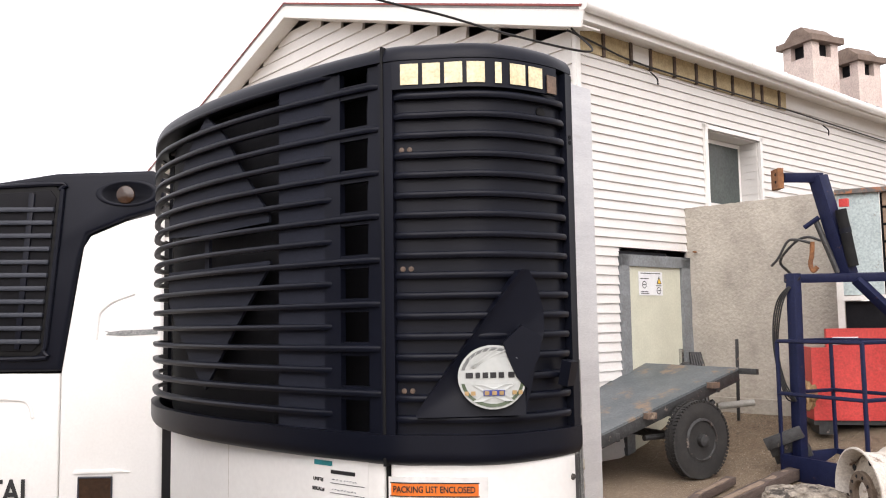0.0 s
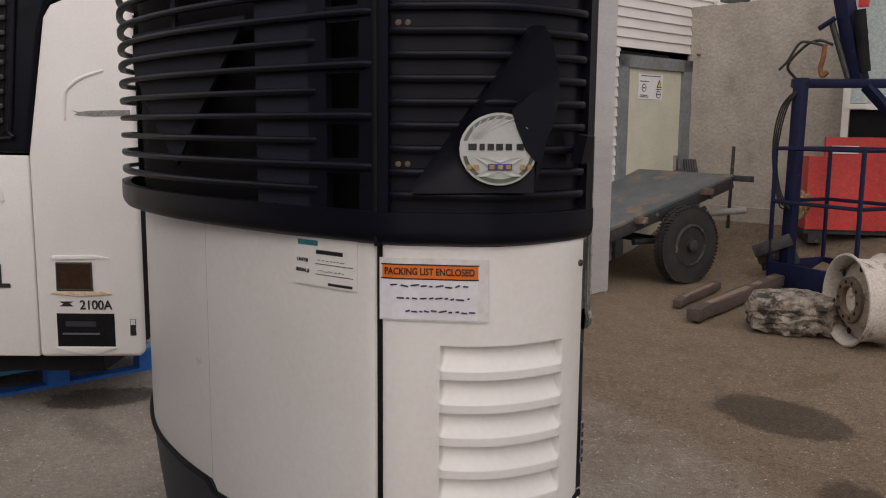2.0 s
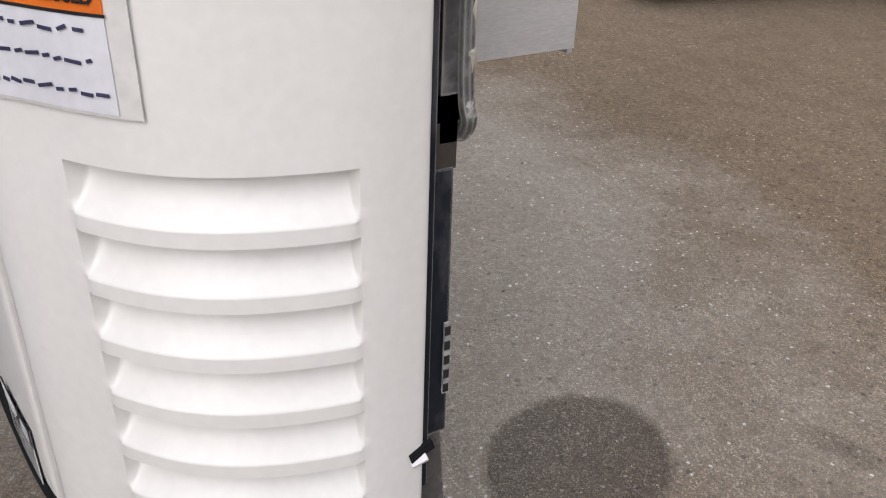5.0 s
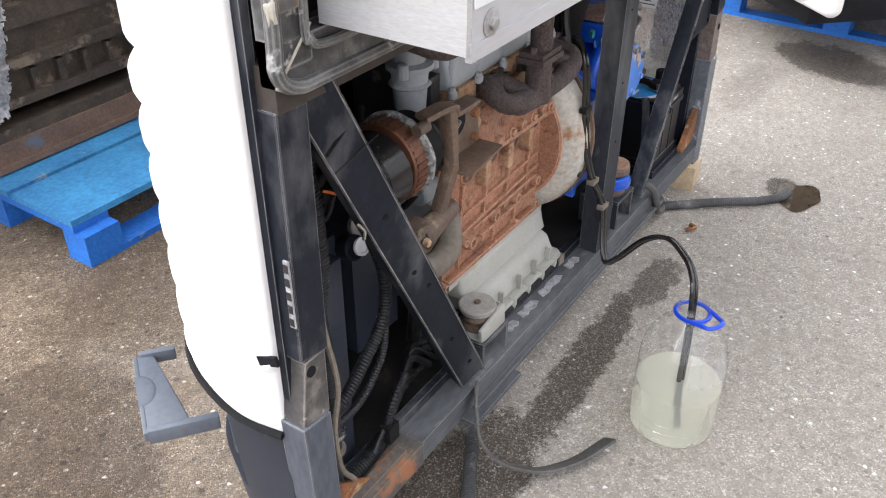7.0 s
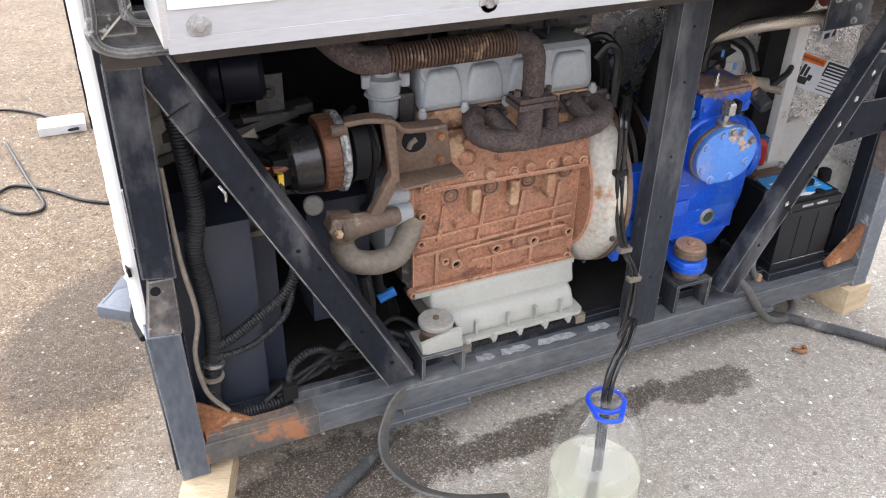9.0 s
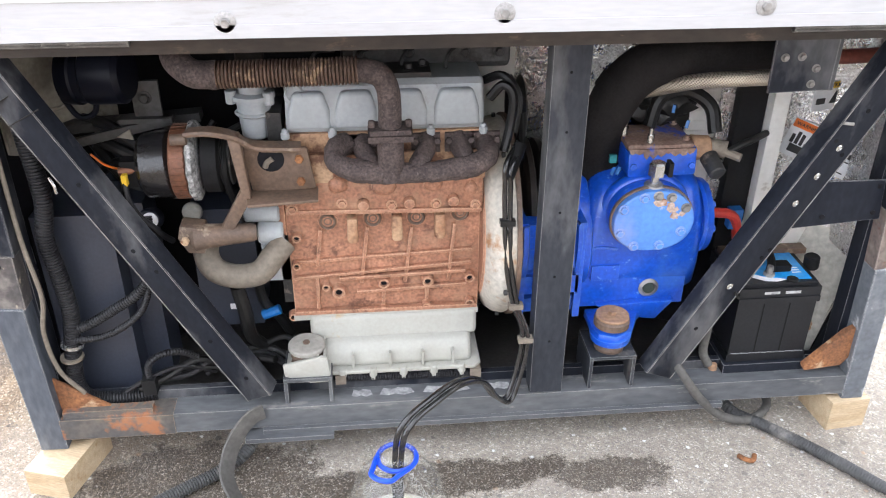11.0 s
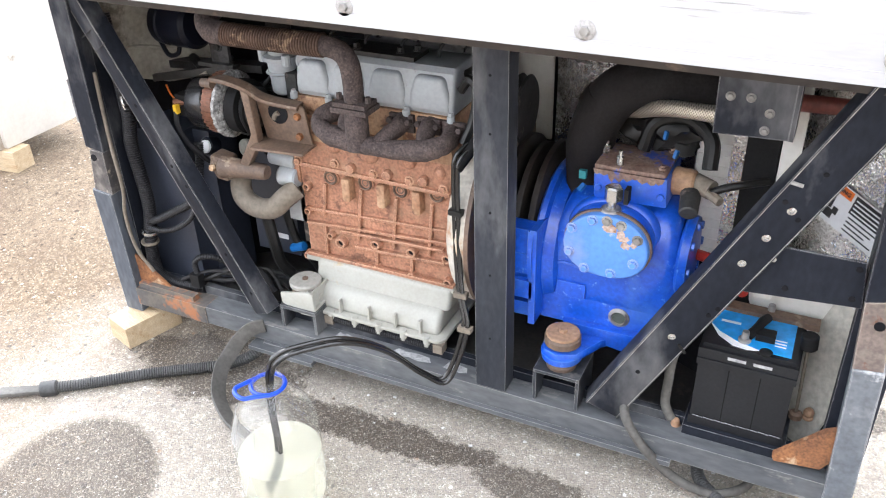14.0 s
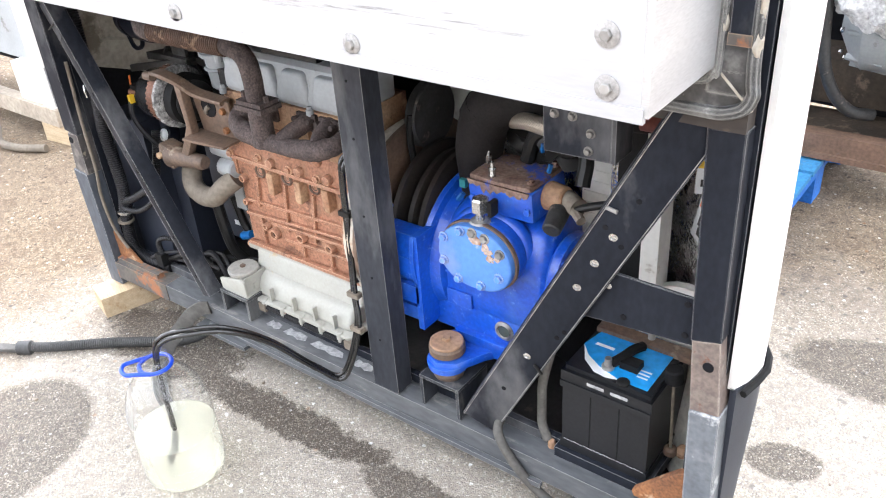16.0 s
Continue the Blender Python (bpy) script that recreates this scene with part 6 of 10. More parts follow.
# ---------------------------------------------------------------- diesel engine
engine = thing("diesel_engine", "four-cylinder diesel engine with rust-brown iron block", "engine")
block = part("cylinder_block", box((-0.045, -0.345, 0.315), (0.378, -0.138, 0.60), 0.008), BLOCKRUST, engine, "rust-brown cast iron block")
part("block_upper", prism([(-0.345, 0.585), (-0.118, 0.578), (-0.108, 0.60), (-0.125, 0.69), (-0.345, 0.70)], "x", -0.048, 0.372, 0.008), BLOCKRUST, block)
part("block_shoulder", prism([(0.378, 0.62), (0.41, 0.60), (0.41, 0.545), (0.378, 0.52)], "y", -0.30, -0.13, 0.006), BLOCKRUST, block)
for x, z in [(0.289, 0.554), (0.191, 0.558), (0.096, 0.557), (-0.001, 0.564)]:
    part("core_plug", lathe([(0.019, 0), (0.019, 0.008), (0.016, 0.012), (0.014, 0.011), (0.012, 0.005), (0.008, 0.008), (0.003, 0.005)], (x, -0.140, z), (0, 1, 0), 22), BRACKETRUST, block)
    part("plug_boss", lathe([(0.023, 0), (0.022, 0.006), (0.019, 0.008)], (x, -0.141, z), (0, 1, 0), 22), BLOCKRUST, block)
for x, z in [(0.236, 0.538), (0.139, 0.54), (0.045, 0.541)]:
    part("lifter_boss", prism([(x + 0.012, z - 0.026), (x + 0.011, z + 0.030), (x - 0.011, z + 0.030), (x - 0.012, z - 0.026), (x - 0.006, z - 0.031), (x + 0.006, z - 0.031)], "y", -0.145, -0.112, 0.004), HEADRUST, block)
for x, z in [(0.21, 0.606), (0.112, 0.607), (0.018, 0.609)]:
    part("stud_boss", lathe([(0.014, 0), (0.014, 0.010), (0.011, 0.015), (0.005, 0.017)], (x, -0.112, z), (0, 1, 0), 10), BLOCKRUST, block)
for p, q in [((0.306, 0.535), (0.319, 0.443)), ((0.204, 0.538), (0.223, 0.394)), ((0.107, 0.534), (0.124, 0.392)), ((0.012, 0.538), (0.025, 0.393)), ((0.173, 0.374), (0.175, 0.328)), ((0.074, 0.375), (0.075, 0.33)), ((0.321, 0.418), (0.323, 0.326))]:
    part("vertical_rib", bar((p[0], -0.137, p[1]), (q[0], -0.137, q[1]), 0.0085, 0.018, up=(0, 1, 0), bev=0.003), BLOCKRUST, block)
for p, q, d in [((0.368, 0.455), (-0.029, 0.472), 0.01), ((0.374, 0.414), (-0.028, 0.44), 0.012), ((0.272, 0.41), (-0.015, 0.419), 0.015), ((0.234, 0.372), (-0.017, 0.382), 0.013)]:
    part("long_rib", bar((p[0], -0.138 + d * 0.5 - 0.004, p[1]), (q[0], -0.138 + d * 0.5 - 0.004, q[1]), 0.0085, d + 0.008, up=(0, 1, 0), bev=0.003), BLOCKRUST, block)
part("shoulder_ridge", bar((0.375, -0.112, 0.592), (-0.046, -0.112, 0.583), 0.012, 0.016, up=(0, 1, 0), bev=0.005), BLOCKRUST, block)
part("sump_rail", bar((0.378, -0.128, 0.324), (-0.042, -0.128, 0.324), 0.012, 0.018, up=(0, 1, 0), bev=0.003), BLOCKRUST, block)
for (x, z), r in [((0.303, 0.39), 0.01), ((0.275, 0.375), 0.016), ((0.172, 0.394), 0.014), ((0.072, 0.394), 0.014), ((-0.024, 0.399), 0.013), ((0.381, 0.314), 0.011), ((0.327, 0.317), 0.012), ((0.174, 0.323), 0.01), ((0.075, 0.327), 0.01), ((-0.025, 0.33), 0.012), ((0.359, 0.519), 0.011), ((0.364, 0.449), 0.01)]:
    ring = part("bolt_boss", lathe([(r * 1.15, 0), (r, 0.014), (r * 0.85, 0.018), (r * 0.6, 0.018), (r * 0.52, 0.009)], (x, -0.139, z), (0, 1, 0), 16), BLOCKRUST, block)
    part("boss_hole", lathe([(r * 0.5, 0), (r * 0.5, 0.001)], (x, -0.1295, z), (0, 1, 0), 12), INSIDE, block)
for x, z, a in ((0.345, 0.640, 0.03), (0.262, 0.648, 0.022), (0.165, 0.640, 0.028), (0.06, 0.645, 0.022), (-0.02, 0.630, 0.016)):
    part("casting_swell", lump((x, -0.118, z), (a, 0.012, 0.02), 0.15, 3, 2, x * 30), BLOCKRUST, block)
for x, z in ((0.36, 0.60), (0.255, 0.61), (0.15, 0.602), (0.055, 0.602), (-0.03, 0.596)):
    part("block_bolt", hexbolt((x, -0.108, z), (0, 1, 0), 0.009, 0.008, 0.012), BLOCKRUST, block)
part("head_casting", box((-0.046, -0.335, 0.69), (0.368, -0.130, 0.760), 0.008), HEADRUST, block, "cream and rust stained cylinder head")
for x in (0.30, 0.10, -0.02):
    part("head_step", box((x - 0.03, -0.14, 0.655), (x + 0.03, -0.115, 0.72), 0.008), HEADRUST, block)
# rocker cover
cover = part("rocker_cover", prism([(-0.300, 0.758), (-0.136, 0.758), (-0.134, 0.785), (-0.150, 0.852), (-0.162, 0.862), (-0.27, 0.862), (-0.302, 0.84)], "x", -0.048, 0.360, 0.010, seg=3), ALLOY, engine, "grey alloy rocker cover")
for x, wd in ((0.312, 0.046), (0.216, 0.046), (0.116, 0.048), (0.010, 0.050)):
    part("cover_bulge", prism([(x + wd, 0.766), (x + wd - 0.003, 0.806), (x + wd - 0.016, 0.846), (x - wd + 0.016, 0.846), (x - wd + 0.003, 0.806), (x - wd, 0.766)], "y", -0.168, -0.1305, 0.010, seg=3), ALLOY, cover)
for x in (0.362, 0.266, 0.170, 0.064, -0.045):
    bm = cyl((x, -0.126, 0.752), (x, -0.126, 0.768), 0.009, seg=12, w=0.002)
    part("cover_bolt", hexbolt((x, -0.126, 0.768), (0, 0, 1), 0.0062, 0.006, 0, bm), ALLOY, cover)
part("filler_ring", lathe([(0.021, 0), (0.021, 0.006), (0.016, 0.009), (0.010, 0.006)], (0.338, -0.150, 0.838), (0, 0.9, 0.35), 18), ALLOY, cover)
part("cover_plate", box((0.06, -0.24, 0.862), (0.24, -0.165, 0.872), 0.003), DARKSTEEL, cover)
for x, y in ((0.105, -0.19), (0.075, -0.215), (0.215, -0.185)):
    part("plate_nut", hexbolt((x, y, 0.872), (0, 0, 1), 0.008, 0.010, 0.011), DARKSTEEL, cover)
# dark intake trunk that lies behind the cover
intake = part("intake_trunk", prism([(-0.36, 0.845), (-0.275, 0.845), (-0.262, 0.862), (-0.262, 0.905), (-0.28, 0.92), (-0.36, 0.92)], "x", -0.12, 0.245, 0.010, seg=3), SOOTYGREY, engine, "sooty grey intake trunk")
for x in (0.205, 0.10, -0.02, -0.095):
    part("trunk_bolt", hexbolt((x, -0.262, 0.885), (0, 1, 0), 0.009, 0.010, 0.013), DARKSTEEL, intake)
part("trunk_flange", box((-0.02, -0.275, 0.866), (0.012, -0.252, 0.912), 0.004), SOOTYGREY, intake)
for k in range(4):
    x0 = 0.31 - 0.095 * k
    part("injector_pipe", tube([(x0, -0.22, 0.862), (x0 - 0.004, -0.225, 0.885), (x0 - 0.02, -0.25, 0.895), (x0 - 0.05, -0.30, 0.88)], 0.004, 8, 5), DARKSTEEL, cover)
# thermostat housing
thermo = part("thermostat_housing", cyl((0.425, -0.18, 0.74), (0.425, -0.18, 0.83), 0.030, 0.036, 20, 0.006), ALLOY, engine, "grey alloy thermostat housing")
part("housing_neck", lathe([(0.045, 0), (0.045, 0.01), (0.03, 0.014), (0.026, 0.05)], (0.425, -0.18, 0.825), (0, 0, 1), 18), ALLOY, thermo)
part("hose_clamp", lathe([(0.031, 0), (0.031, 0.016)], (0.425, -0.18, 0.875), (0, 0, 1), 20), STEEL, thermo)
part("clamp_screw", cyl((0.455, -0.165, 0.883), (0.470, -0.150, 0.883), 0.006, seg=8), STEEL, thermo)
for a in (20, 140, 260):
    part("housing_ear", cyl((0.425 + 0.045 * math.cos(radians(a)), -0.18 + 0.045 * math.sin(radians(a)), 0.818), (0.425 + 0.045 * math.cos(radians(a)), -0.18 + 0.045 * math.sin(radians(a)), 0.846), 0.011, seg=10, w=0.002), ALLOY, thermo)
part("housing_band", lathe([(0.037, 0), (0.041, 0.004), (0.037, 0.008)], (0.425, -0.18, 0.79), (0, 0, 1), 20), ALLOY, thermo)
part("upper_hose", tube([(0.425, -0.18, 0.885), (0.425, -0.19, 0.93), (0.44, -0.24, 0.96), (0.46, -0.32, 0.96)], 0.029, 14, 5), FOAMHOSE, thermo)
# exhaust
mani = part("exhaust_manifold", roughen(tube([(0.238, -0.125, 0.742), (0.258, -0.100, 0.737), (0.262, -0.075, 0.724), (0.236, -0.060, 0.711), (0.19, -0.056, 0.704), (0.11, -0.054, 0.700), (0.03, -0.056, 0.703), (-0.02, -0.062, 0.711), (-0.052, -0.080, 0.722), (-0.050, -0.13, 0.730)], lambda t: 0.0225 + 0.0018 * math.sin(19 * t), 18, 8), 0.0025, 70), MANIFOLD, engine, "scaly dark exhaust manifold")
for x, lean in ((0.205, -0.012), (0.075, 0.012), (0.005, -0.008)):
    part("manifold_branch", roughen(tube([(x + lean * 2, -0.060, 0.704), (x + lean, -0.078, 0.720), (x, -0.105, 0.733), (x, -0.135, 0.738)], lambda t: 0.020 + 0.004 * abs(t - 0.5), 14, 5), 0.002, 60), MANIFOLD, mani)
for x in (0.262, 0.228, 0.182, 0.098, 0.052, 0.028, -0.018, -0.072):
    part("port_nut", hexbolt((x, -0.118, 0.742), (0, 1, 0.25), 0.0075, 0.016), MANIFOLD, mani)
for x in (0.240, 0.205, 0.075, 0.005, -0.050):
    part("port_flange", box((x - 0.030, -0.130, 0.715), (x + 0.030, -0.121, 0.756), 0.006), MANIFOLD, mani)
part("manifold_riser", roughen(cyl((0.150, -0.054, 0.69), (0.150, -0.054, 0.785), 0.027, 0.026, 18), 0.001, 60), MANIFOLD, mani)
part("manifold_flange", box((0.106, -0.084, 0.780), (0.194, -0.022, 0.792), 0.007), MANIFOLD, mani)
part("pipe_flange", box((0.110, -0.080, 0.793), (0.190, -0.026, 0.803), 0.005), MANIFOLD, mani)
for x in (0.114, 0.186):
    part("flange_bolt", hexbolt((x, -0.050, 0.803), (0, 0, 1), 0.0072, 0.013), MANIFOLD, mani)
part("exhaust_elbow", roughen(tube([(0.150, -0.052, 0.80), (0.150, -0.052, 0.85), (0.154, -0.05, 0.885), (0.172, -0.046, 0.912), (0.212, -0.042, 0.921)], 0.0225, 16, 6), 0.001, 50), MANIFOLD, mani)
part("flexible_pipe", tube([(0.208, -0.042, 0.921), (0.30, -0.042, 0.919), (0.478, -0.046, 0.917)], 0.0250, 18, 4, ribs=0.065, pitch=0.0070), FLEXPIPE, engine, "rusty corrugated exhaust flex pipe")
part("tail_pipe", tube([(0.478, -0.046, 0.917), (0.515, -0.052, 0.920), (0.55, -0.09, 0.940), (0.565, -0.2, 0.955)], 0.0265, 16, 5), MANIFOLD, engine)
part("pipe_band", lathe([(0.0275, 0), (0.0275, 0.012)], (0.468, -0.046, 0.917), (1, 0, 0), 20), MANIFOLD, engine)
# sump
deep = prism([(-0.30, 0.268), (-0.100, 0.268), (-0.082, 0.258), (-0.066, 0.225), (-0.062, 0.207), (-0.30, 0.207)], "x", -0.026, 0.318, 0.016, seg=4)
pan = part("oil_pan", deep, PANPAINT, engine, "pale grey pressed oil pan")
part("pan_neck", prism([(-0.30, 0.318), (-0.112, 0.318), (-0.108, 0.292), (-0.098, 0.262), (-0.30, 0.262)], "x", -0.040, 0.345, 0.010, seg=3), PANPAINT, pan)
part("pan_collar", box((-0.044, -0.31, 0.308), (0.380, -0.118, 0.321), 0.004), PANPAINT, pan)
part("pan_flange", prism([(-0.046, -0.31), (0.338, -0.31), (0.338, -0.056), (0.328, -0.046), (-0.030, -0.046), (-0.046, -0.062)], "z", 0.199, 0.210, 0.004), PANPAINT, pan)
for i, x in enumerate((0.275, 0.205, 0.135, 0.065, 0.0)):
    bm = cyl((x, -0.052, 0.213), (x, -0.052, 0.190), 0.0095, seg=12, w=0.002)
    part("pan_bolt", hexbolt((x, -0.052, 0.190), (0, 0, -1), 0.008, 0.008, 0, bm), PANPAINT, pan)
for x in (0.31, 0.25, 0.165, 0.09, 0.02):
    part("pan_rib", box((x - 0.003, -0.066, 0.212), (x + 0.003, -0.053, 0.25), 0.002), PANPAINT, pan)
part("pan_bracket", prism([(0.405, 0.256), (0.402, 0.225), (0.345, 0.203), (0.30, 0.205), (0.305, 0.27), (0.318, 0.275)], "y", -0.028, -0.018, 0.003), PANPAINT, pan)
part("bracket_floor", prism([(0.40, -0.105), (0.30, -0.11), (0.30, -0.020), (0.402, -0.020)], "z", 0.2225, 0.2285, 0.002), PANPAINT, pan)
for x in (0.312, 0.326):
    part("bracket_web_rib", box((x - 0.002, -0.10, 0.228), (x + 0.002, -0.028, 0.275), 0.001), PANPAINT, pan)
mount = part("rubber_mount", lathe([(0.036, 0), (0.039, 0.010), (0.034, 0.022), (0.037, 0.034), (0.030, 0.047)], (0.352, -0.062, 0.222), (0, 0, 1), 24), BRACKETRUST, engine, "engine rubber mount")
part("mount_cap", lathe([(0.030, 0), (0.041, 0.004), (0.042, 0.013), (0.039, 0.016), (0.012, 0.017)], (0.352, -0.062, 0.268), (0, 0, 1), 28), PANGREY, mount)
part("mount_bolt", hexbolt((0.352, -0.062, 0.2852), (0, 0, 1), 0.008, 0.005), BRACKETRUST, mount)
bm = box((0.298, -0.12, 0.213), (0.406, -0.012, 0.222), 0.003)
bm = box((0.398, -0.12, 0.153), (0.406, -0.012, 0.216), 0.002, bm=bm)
bm = box((0.298, -0.12, 0.153), (0.306, -0.012, 0.216), 0.002, bm=bm)
part("mount_foot", bm, MIDPAINT, engine, "dark folded mounting foot", smooth=False)
# bell housing
bell = part("bell_housing", kept_in(lathe([(0.178, 0.000), (0.200, 0.004), (0.220, 0.016), (0.231, 0.032), (0.236, 0.052), (0.232, 0.066)], (-0.050, -0.267, 0.487), (-1, 0, 0), 48)), BELLPAINT, engine, "cream bell housing with a rusty rim")
part("bell_plate", kept_in(lathe([(0.10, 0), (0.184, 0.001), (0.190, 0.006)], (-0.046, -0.267, 0.487), (-1, 0, 0), 48)), BLOCKRUST, bell, "rust-brown inner plate")
part("bell_rim", kept_in(lathe([(0.212, 0), (0.240, 0.002), (0.240, 0.012), (0.212, 0.014)], (-0.112, -0.267, 0.487), (-1, 0, 0), 48)), BRACKETRUST, bell)
for a in range(-100, 101, 40):
    part("bell_bolt", hexbolt((-0.098, -0.267 + 0.236 * math.cos(radians(a)), 0.487 + 0.236 * math.sin(radians(a))), (1, 0, 0), 0.007, 0.008), DARKSTEEL, bell)
# alternator
alt = part("alternator", cyl((0.585, -0.125, 0.708), (0.655, -0.125, 0.704), 0.071, 0.066, 28, 0.010), ALTCASE, engine, "black alternator with bare copper band")
part("stator_ring", lathe([(0.071, 0), (0.075, 0.004), (0.075, 0.030), (0.071, 0.034)], (0.588, -0.125, 0.712), (-1, 0, 0), 36), COPPER, alt)
for i in range(36):
    a = 2 * math.pi * i / 36
    part("stator_fin", bar((0.585, -0.125 + 0.0755 * math.cos(a), 0.712 + 0.0755 * math.sin(a)), (0.556, -0.125 + 0.0755 * math.cos(a), 0.712 + 0.0755 * math.sin(a)), 0.006, 0.003, up=(0, math.cos(a), math.sin(a)), bev=0), COPPER, alt)
part("drive_end", roughen(lathe([(0.076, 0), (0.083, 0.004), (0.082, 0.012), (0.072, 0.018)], (0.554, -0.125, 0.712), (-1, 0, 0), 40), 0.0025, 55), CORRODED, alt)
part("alternator_fan", lathe([(0.066, 0), (0.066, 0.03), (0.05, 0.034)], (0.526, -0.125, 0.712), (-1, 0, 0), 28), GROOVE, alt)
part("pulley", lathe([(0.05, 0), (0.052, 0.003), (0.040, 0.011), (0.052, 0.020), (0.05, 0.023), (0.02, 0.025), (0.012, 0.035)], (0.494, -0.125, 0.712), (-1, 0, 0), 30), DARKSTEEL, alt)
part("belt", tube([(0.483, -0.125, 0.762), (0.483, -0.075, 0.722), (0.483, -0.095, 0.66), (0.475, -0.16, 0.56), (0.475, -0.24, 0.5)], 0.007, 8, 6), GROOVE, alt)
part("terminal_block", box((0.655, -0.105, 0.68), (0.685, -0.075, 0.735), 0.004), GROOVE, alt)
part("terminal_stud", cyl((0.655, -0.085, 0.715), (0.69, -0.075, 0.715), 0.009, seg=10), COPPER, alt)
part("terminal_tag", box((0.672, -0.072, 0.690), (0.682, -0.058, 0.713), 0.003), YELLOW, alt)
part("alternator_lead", tube([(0.68, -0.066, 0.70), (0.675, -0.055, 0.66), (0.66, -0.06, 0.62), (0.64, -0.07, 0.59), (0.63, -0.09, 0.56), (0.62, -0.12, 0.53)], 0.007, 8, 6), CONDUIT, alt)
part("orange_wire", tube([(0.68, -0.08, 0.715), (0.72, -0.1, 0.72), (0.75, -0.12, 0.735)], 0.0025, 6, 4), ORANGE, alt)
part("bolt_lug", cyl((0.575, -0.06, 0.785), (0.545, -0.06, 0.785), 0.011, seg=12), BRACKETRUST, alt)
# bracket between alternator and block
brk = part("alternator_bracket", prism([(0.318, 0.745), (0.455, 0.760), (0.452, 0.735), (0.435, 0.648), (0.305, 0.652)], "y", -0.105, -0.096, 0.004), BRACKETRUST, engine, "grimy brown folded bracket")
part("bracket_shelf", prism([(0.452, -0.10), (0.302, -0.11), (0.30, -0.045), (0.44, -0.03)], "z", 0.645, 0.652, 0.002), BRACKETRUST, brk)
part("bracket_hole", lathe([(0.027, 0), (0.027, 0.0015)], (0.392, -0.0955, 0.722), (0, 1, 0), 22), INSIDE, brk)
part("bracket_slot", tube([(0.405, -0.0935, 0.705), (0.400, -0.0935, 0.716), (0.388, -0.0935, 0.724)], 0.006, 8, 4), HOSE, brk)
part("bracket_arm", tube([(0.545, -0.07, 0.795), (0.50, -0.06, 0.800), (0.455, -0.07, 0.785), (0.42, -0.09, 0.755), (0.33, -0.1, 0.745)], 0.014, 8, 5, flat=(0.035, 0.012)), BRACKETRUST, brk)
part("bracket_web", prism([(0.47, 0.79), (0.445, 0.79), (0.435, 0.65), (0.49, 0.56), (0.51, 0.575), (0.455, 0.67)], "y", -0.085, -0.06, 0.004), BRACKETRUST, brk)
part("pivot_bar", lathe([(0.017, 0), (0.020, 0.01), (0.022, 0.05), (0.026, 0.10), (0.030, 0.125), (0.024, 0.132)], (0.435, -0.078, 0.566), (1, 0.1, 0), 18), BRACKETRUST, brk)
part("pivot_lug", prism([(0.535, 0.592), (0.585, 0.600), (0.592, 0.57), (0.575, 0.535), (0.54, 0.532)], "y", -0.098, -0.05, 0.006), BRACKETRUST, brk)
for x, z in ((0.335, 0.722), (0.335, 0.672), (0.575, 0.57)):
    part("bracket_bolt", hexbolt((x, -0.095 if x < 0.5 else -0.045, z), (0, 1, 0), 0.009, 0.010), RUST, brk)
# alloy water pump stubs and the old bypass hose
pump = part("water_pump", cyl((0.39, -0.14, 0.58), (0.465, -0.14, 0.582), 0.022, seg=18, w=0.004), ALLOY, engine, "grey alloy water pump")
part("pump_stub", cyl((0.385, -0.135, 0.535), (0.44, -0.135, 0.535), 0.026, seg=18, w=0.004), ALLOY, pump)
part("pump_body", box((0.375, -0.30, 0.40), (0.44, -0.15, 0.60), 0.012), ALLOY, pump)
part("bypass_hose", tube([(0.545, -0.125, 0.535), (0.552, -0.11, 0.50), (0.535, -0.095, 0.468), (0.49, -0.085, 0.455), (0.44, -0.085, 0.462), (0.41, -0.10, 0.49), (0.385, -0.125, 0.512)], 0.027, 16, 6), HOSE, engine, "old grey rubber bypass hose")
# far side of the engine, half hidden
part("timing_case", box((0.37, -0.34, 0.34), (0.40, -0.15, 0.80), 0.01), DARKSTEEL, engine)
part("crank_pulley", lathe([(0.08, 0), (0.085, 0.005), (0.07, 0.018), (0.085, 0.03), (0.03, 0.034)], (0.40, -0.26, 0.44), (1, 0, 0), 28), DARKSTEEL, engine)
part("injection_pipe", tube([(-0.06, -0.15, 0.82), (-0.085, -0.14, 0.85), (-0.105, -0.13, 0.83), (-0.10, -0.12, 0.77), (-0.085, -0.10, 0.72)], 0.010, 8, 6), CABLE, engine)
part("injection_pipe", tube([(-0.05, -0.2, 0.84), (-0.09, -0.17, 0.86), (-0.12, -0.15, 0.82), (-0.11, -0.13, 0.75)], 0.009, 8, 6), CABLE, engine)
part("drive_pulley", lathe([(0.075, 0), (0.08, 0.004), (0.06, 0.014), (0.08, 0.024), (0.075, 0.028)], (-0.130, -0.30, 0.735), (-1, 0, 0), 28), DARKSTEEL, engine)
part("drive_belt", tube([(-0.146, -0.23, 0.755), (-0.146, -0.22, 0.70), (-0.15, -0.23, 0.60)], 0.008, 6, 5), GROOVE, engine)

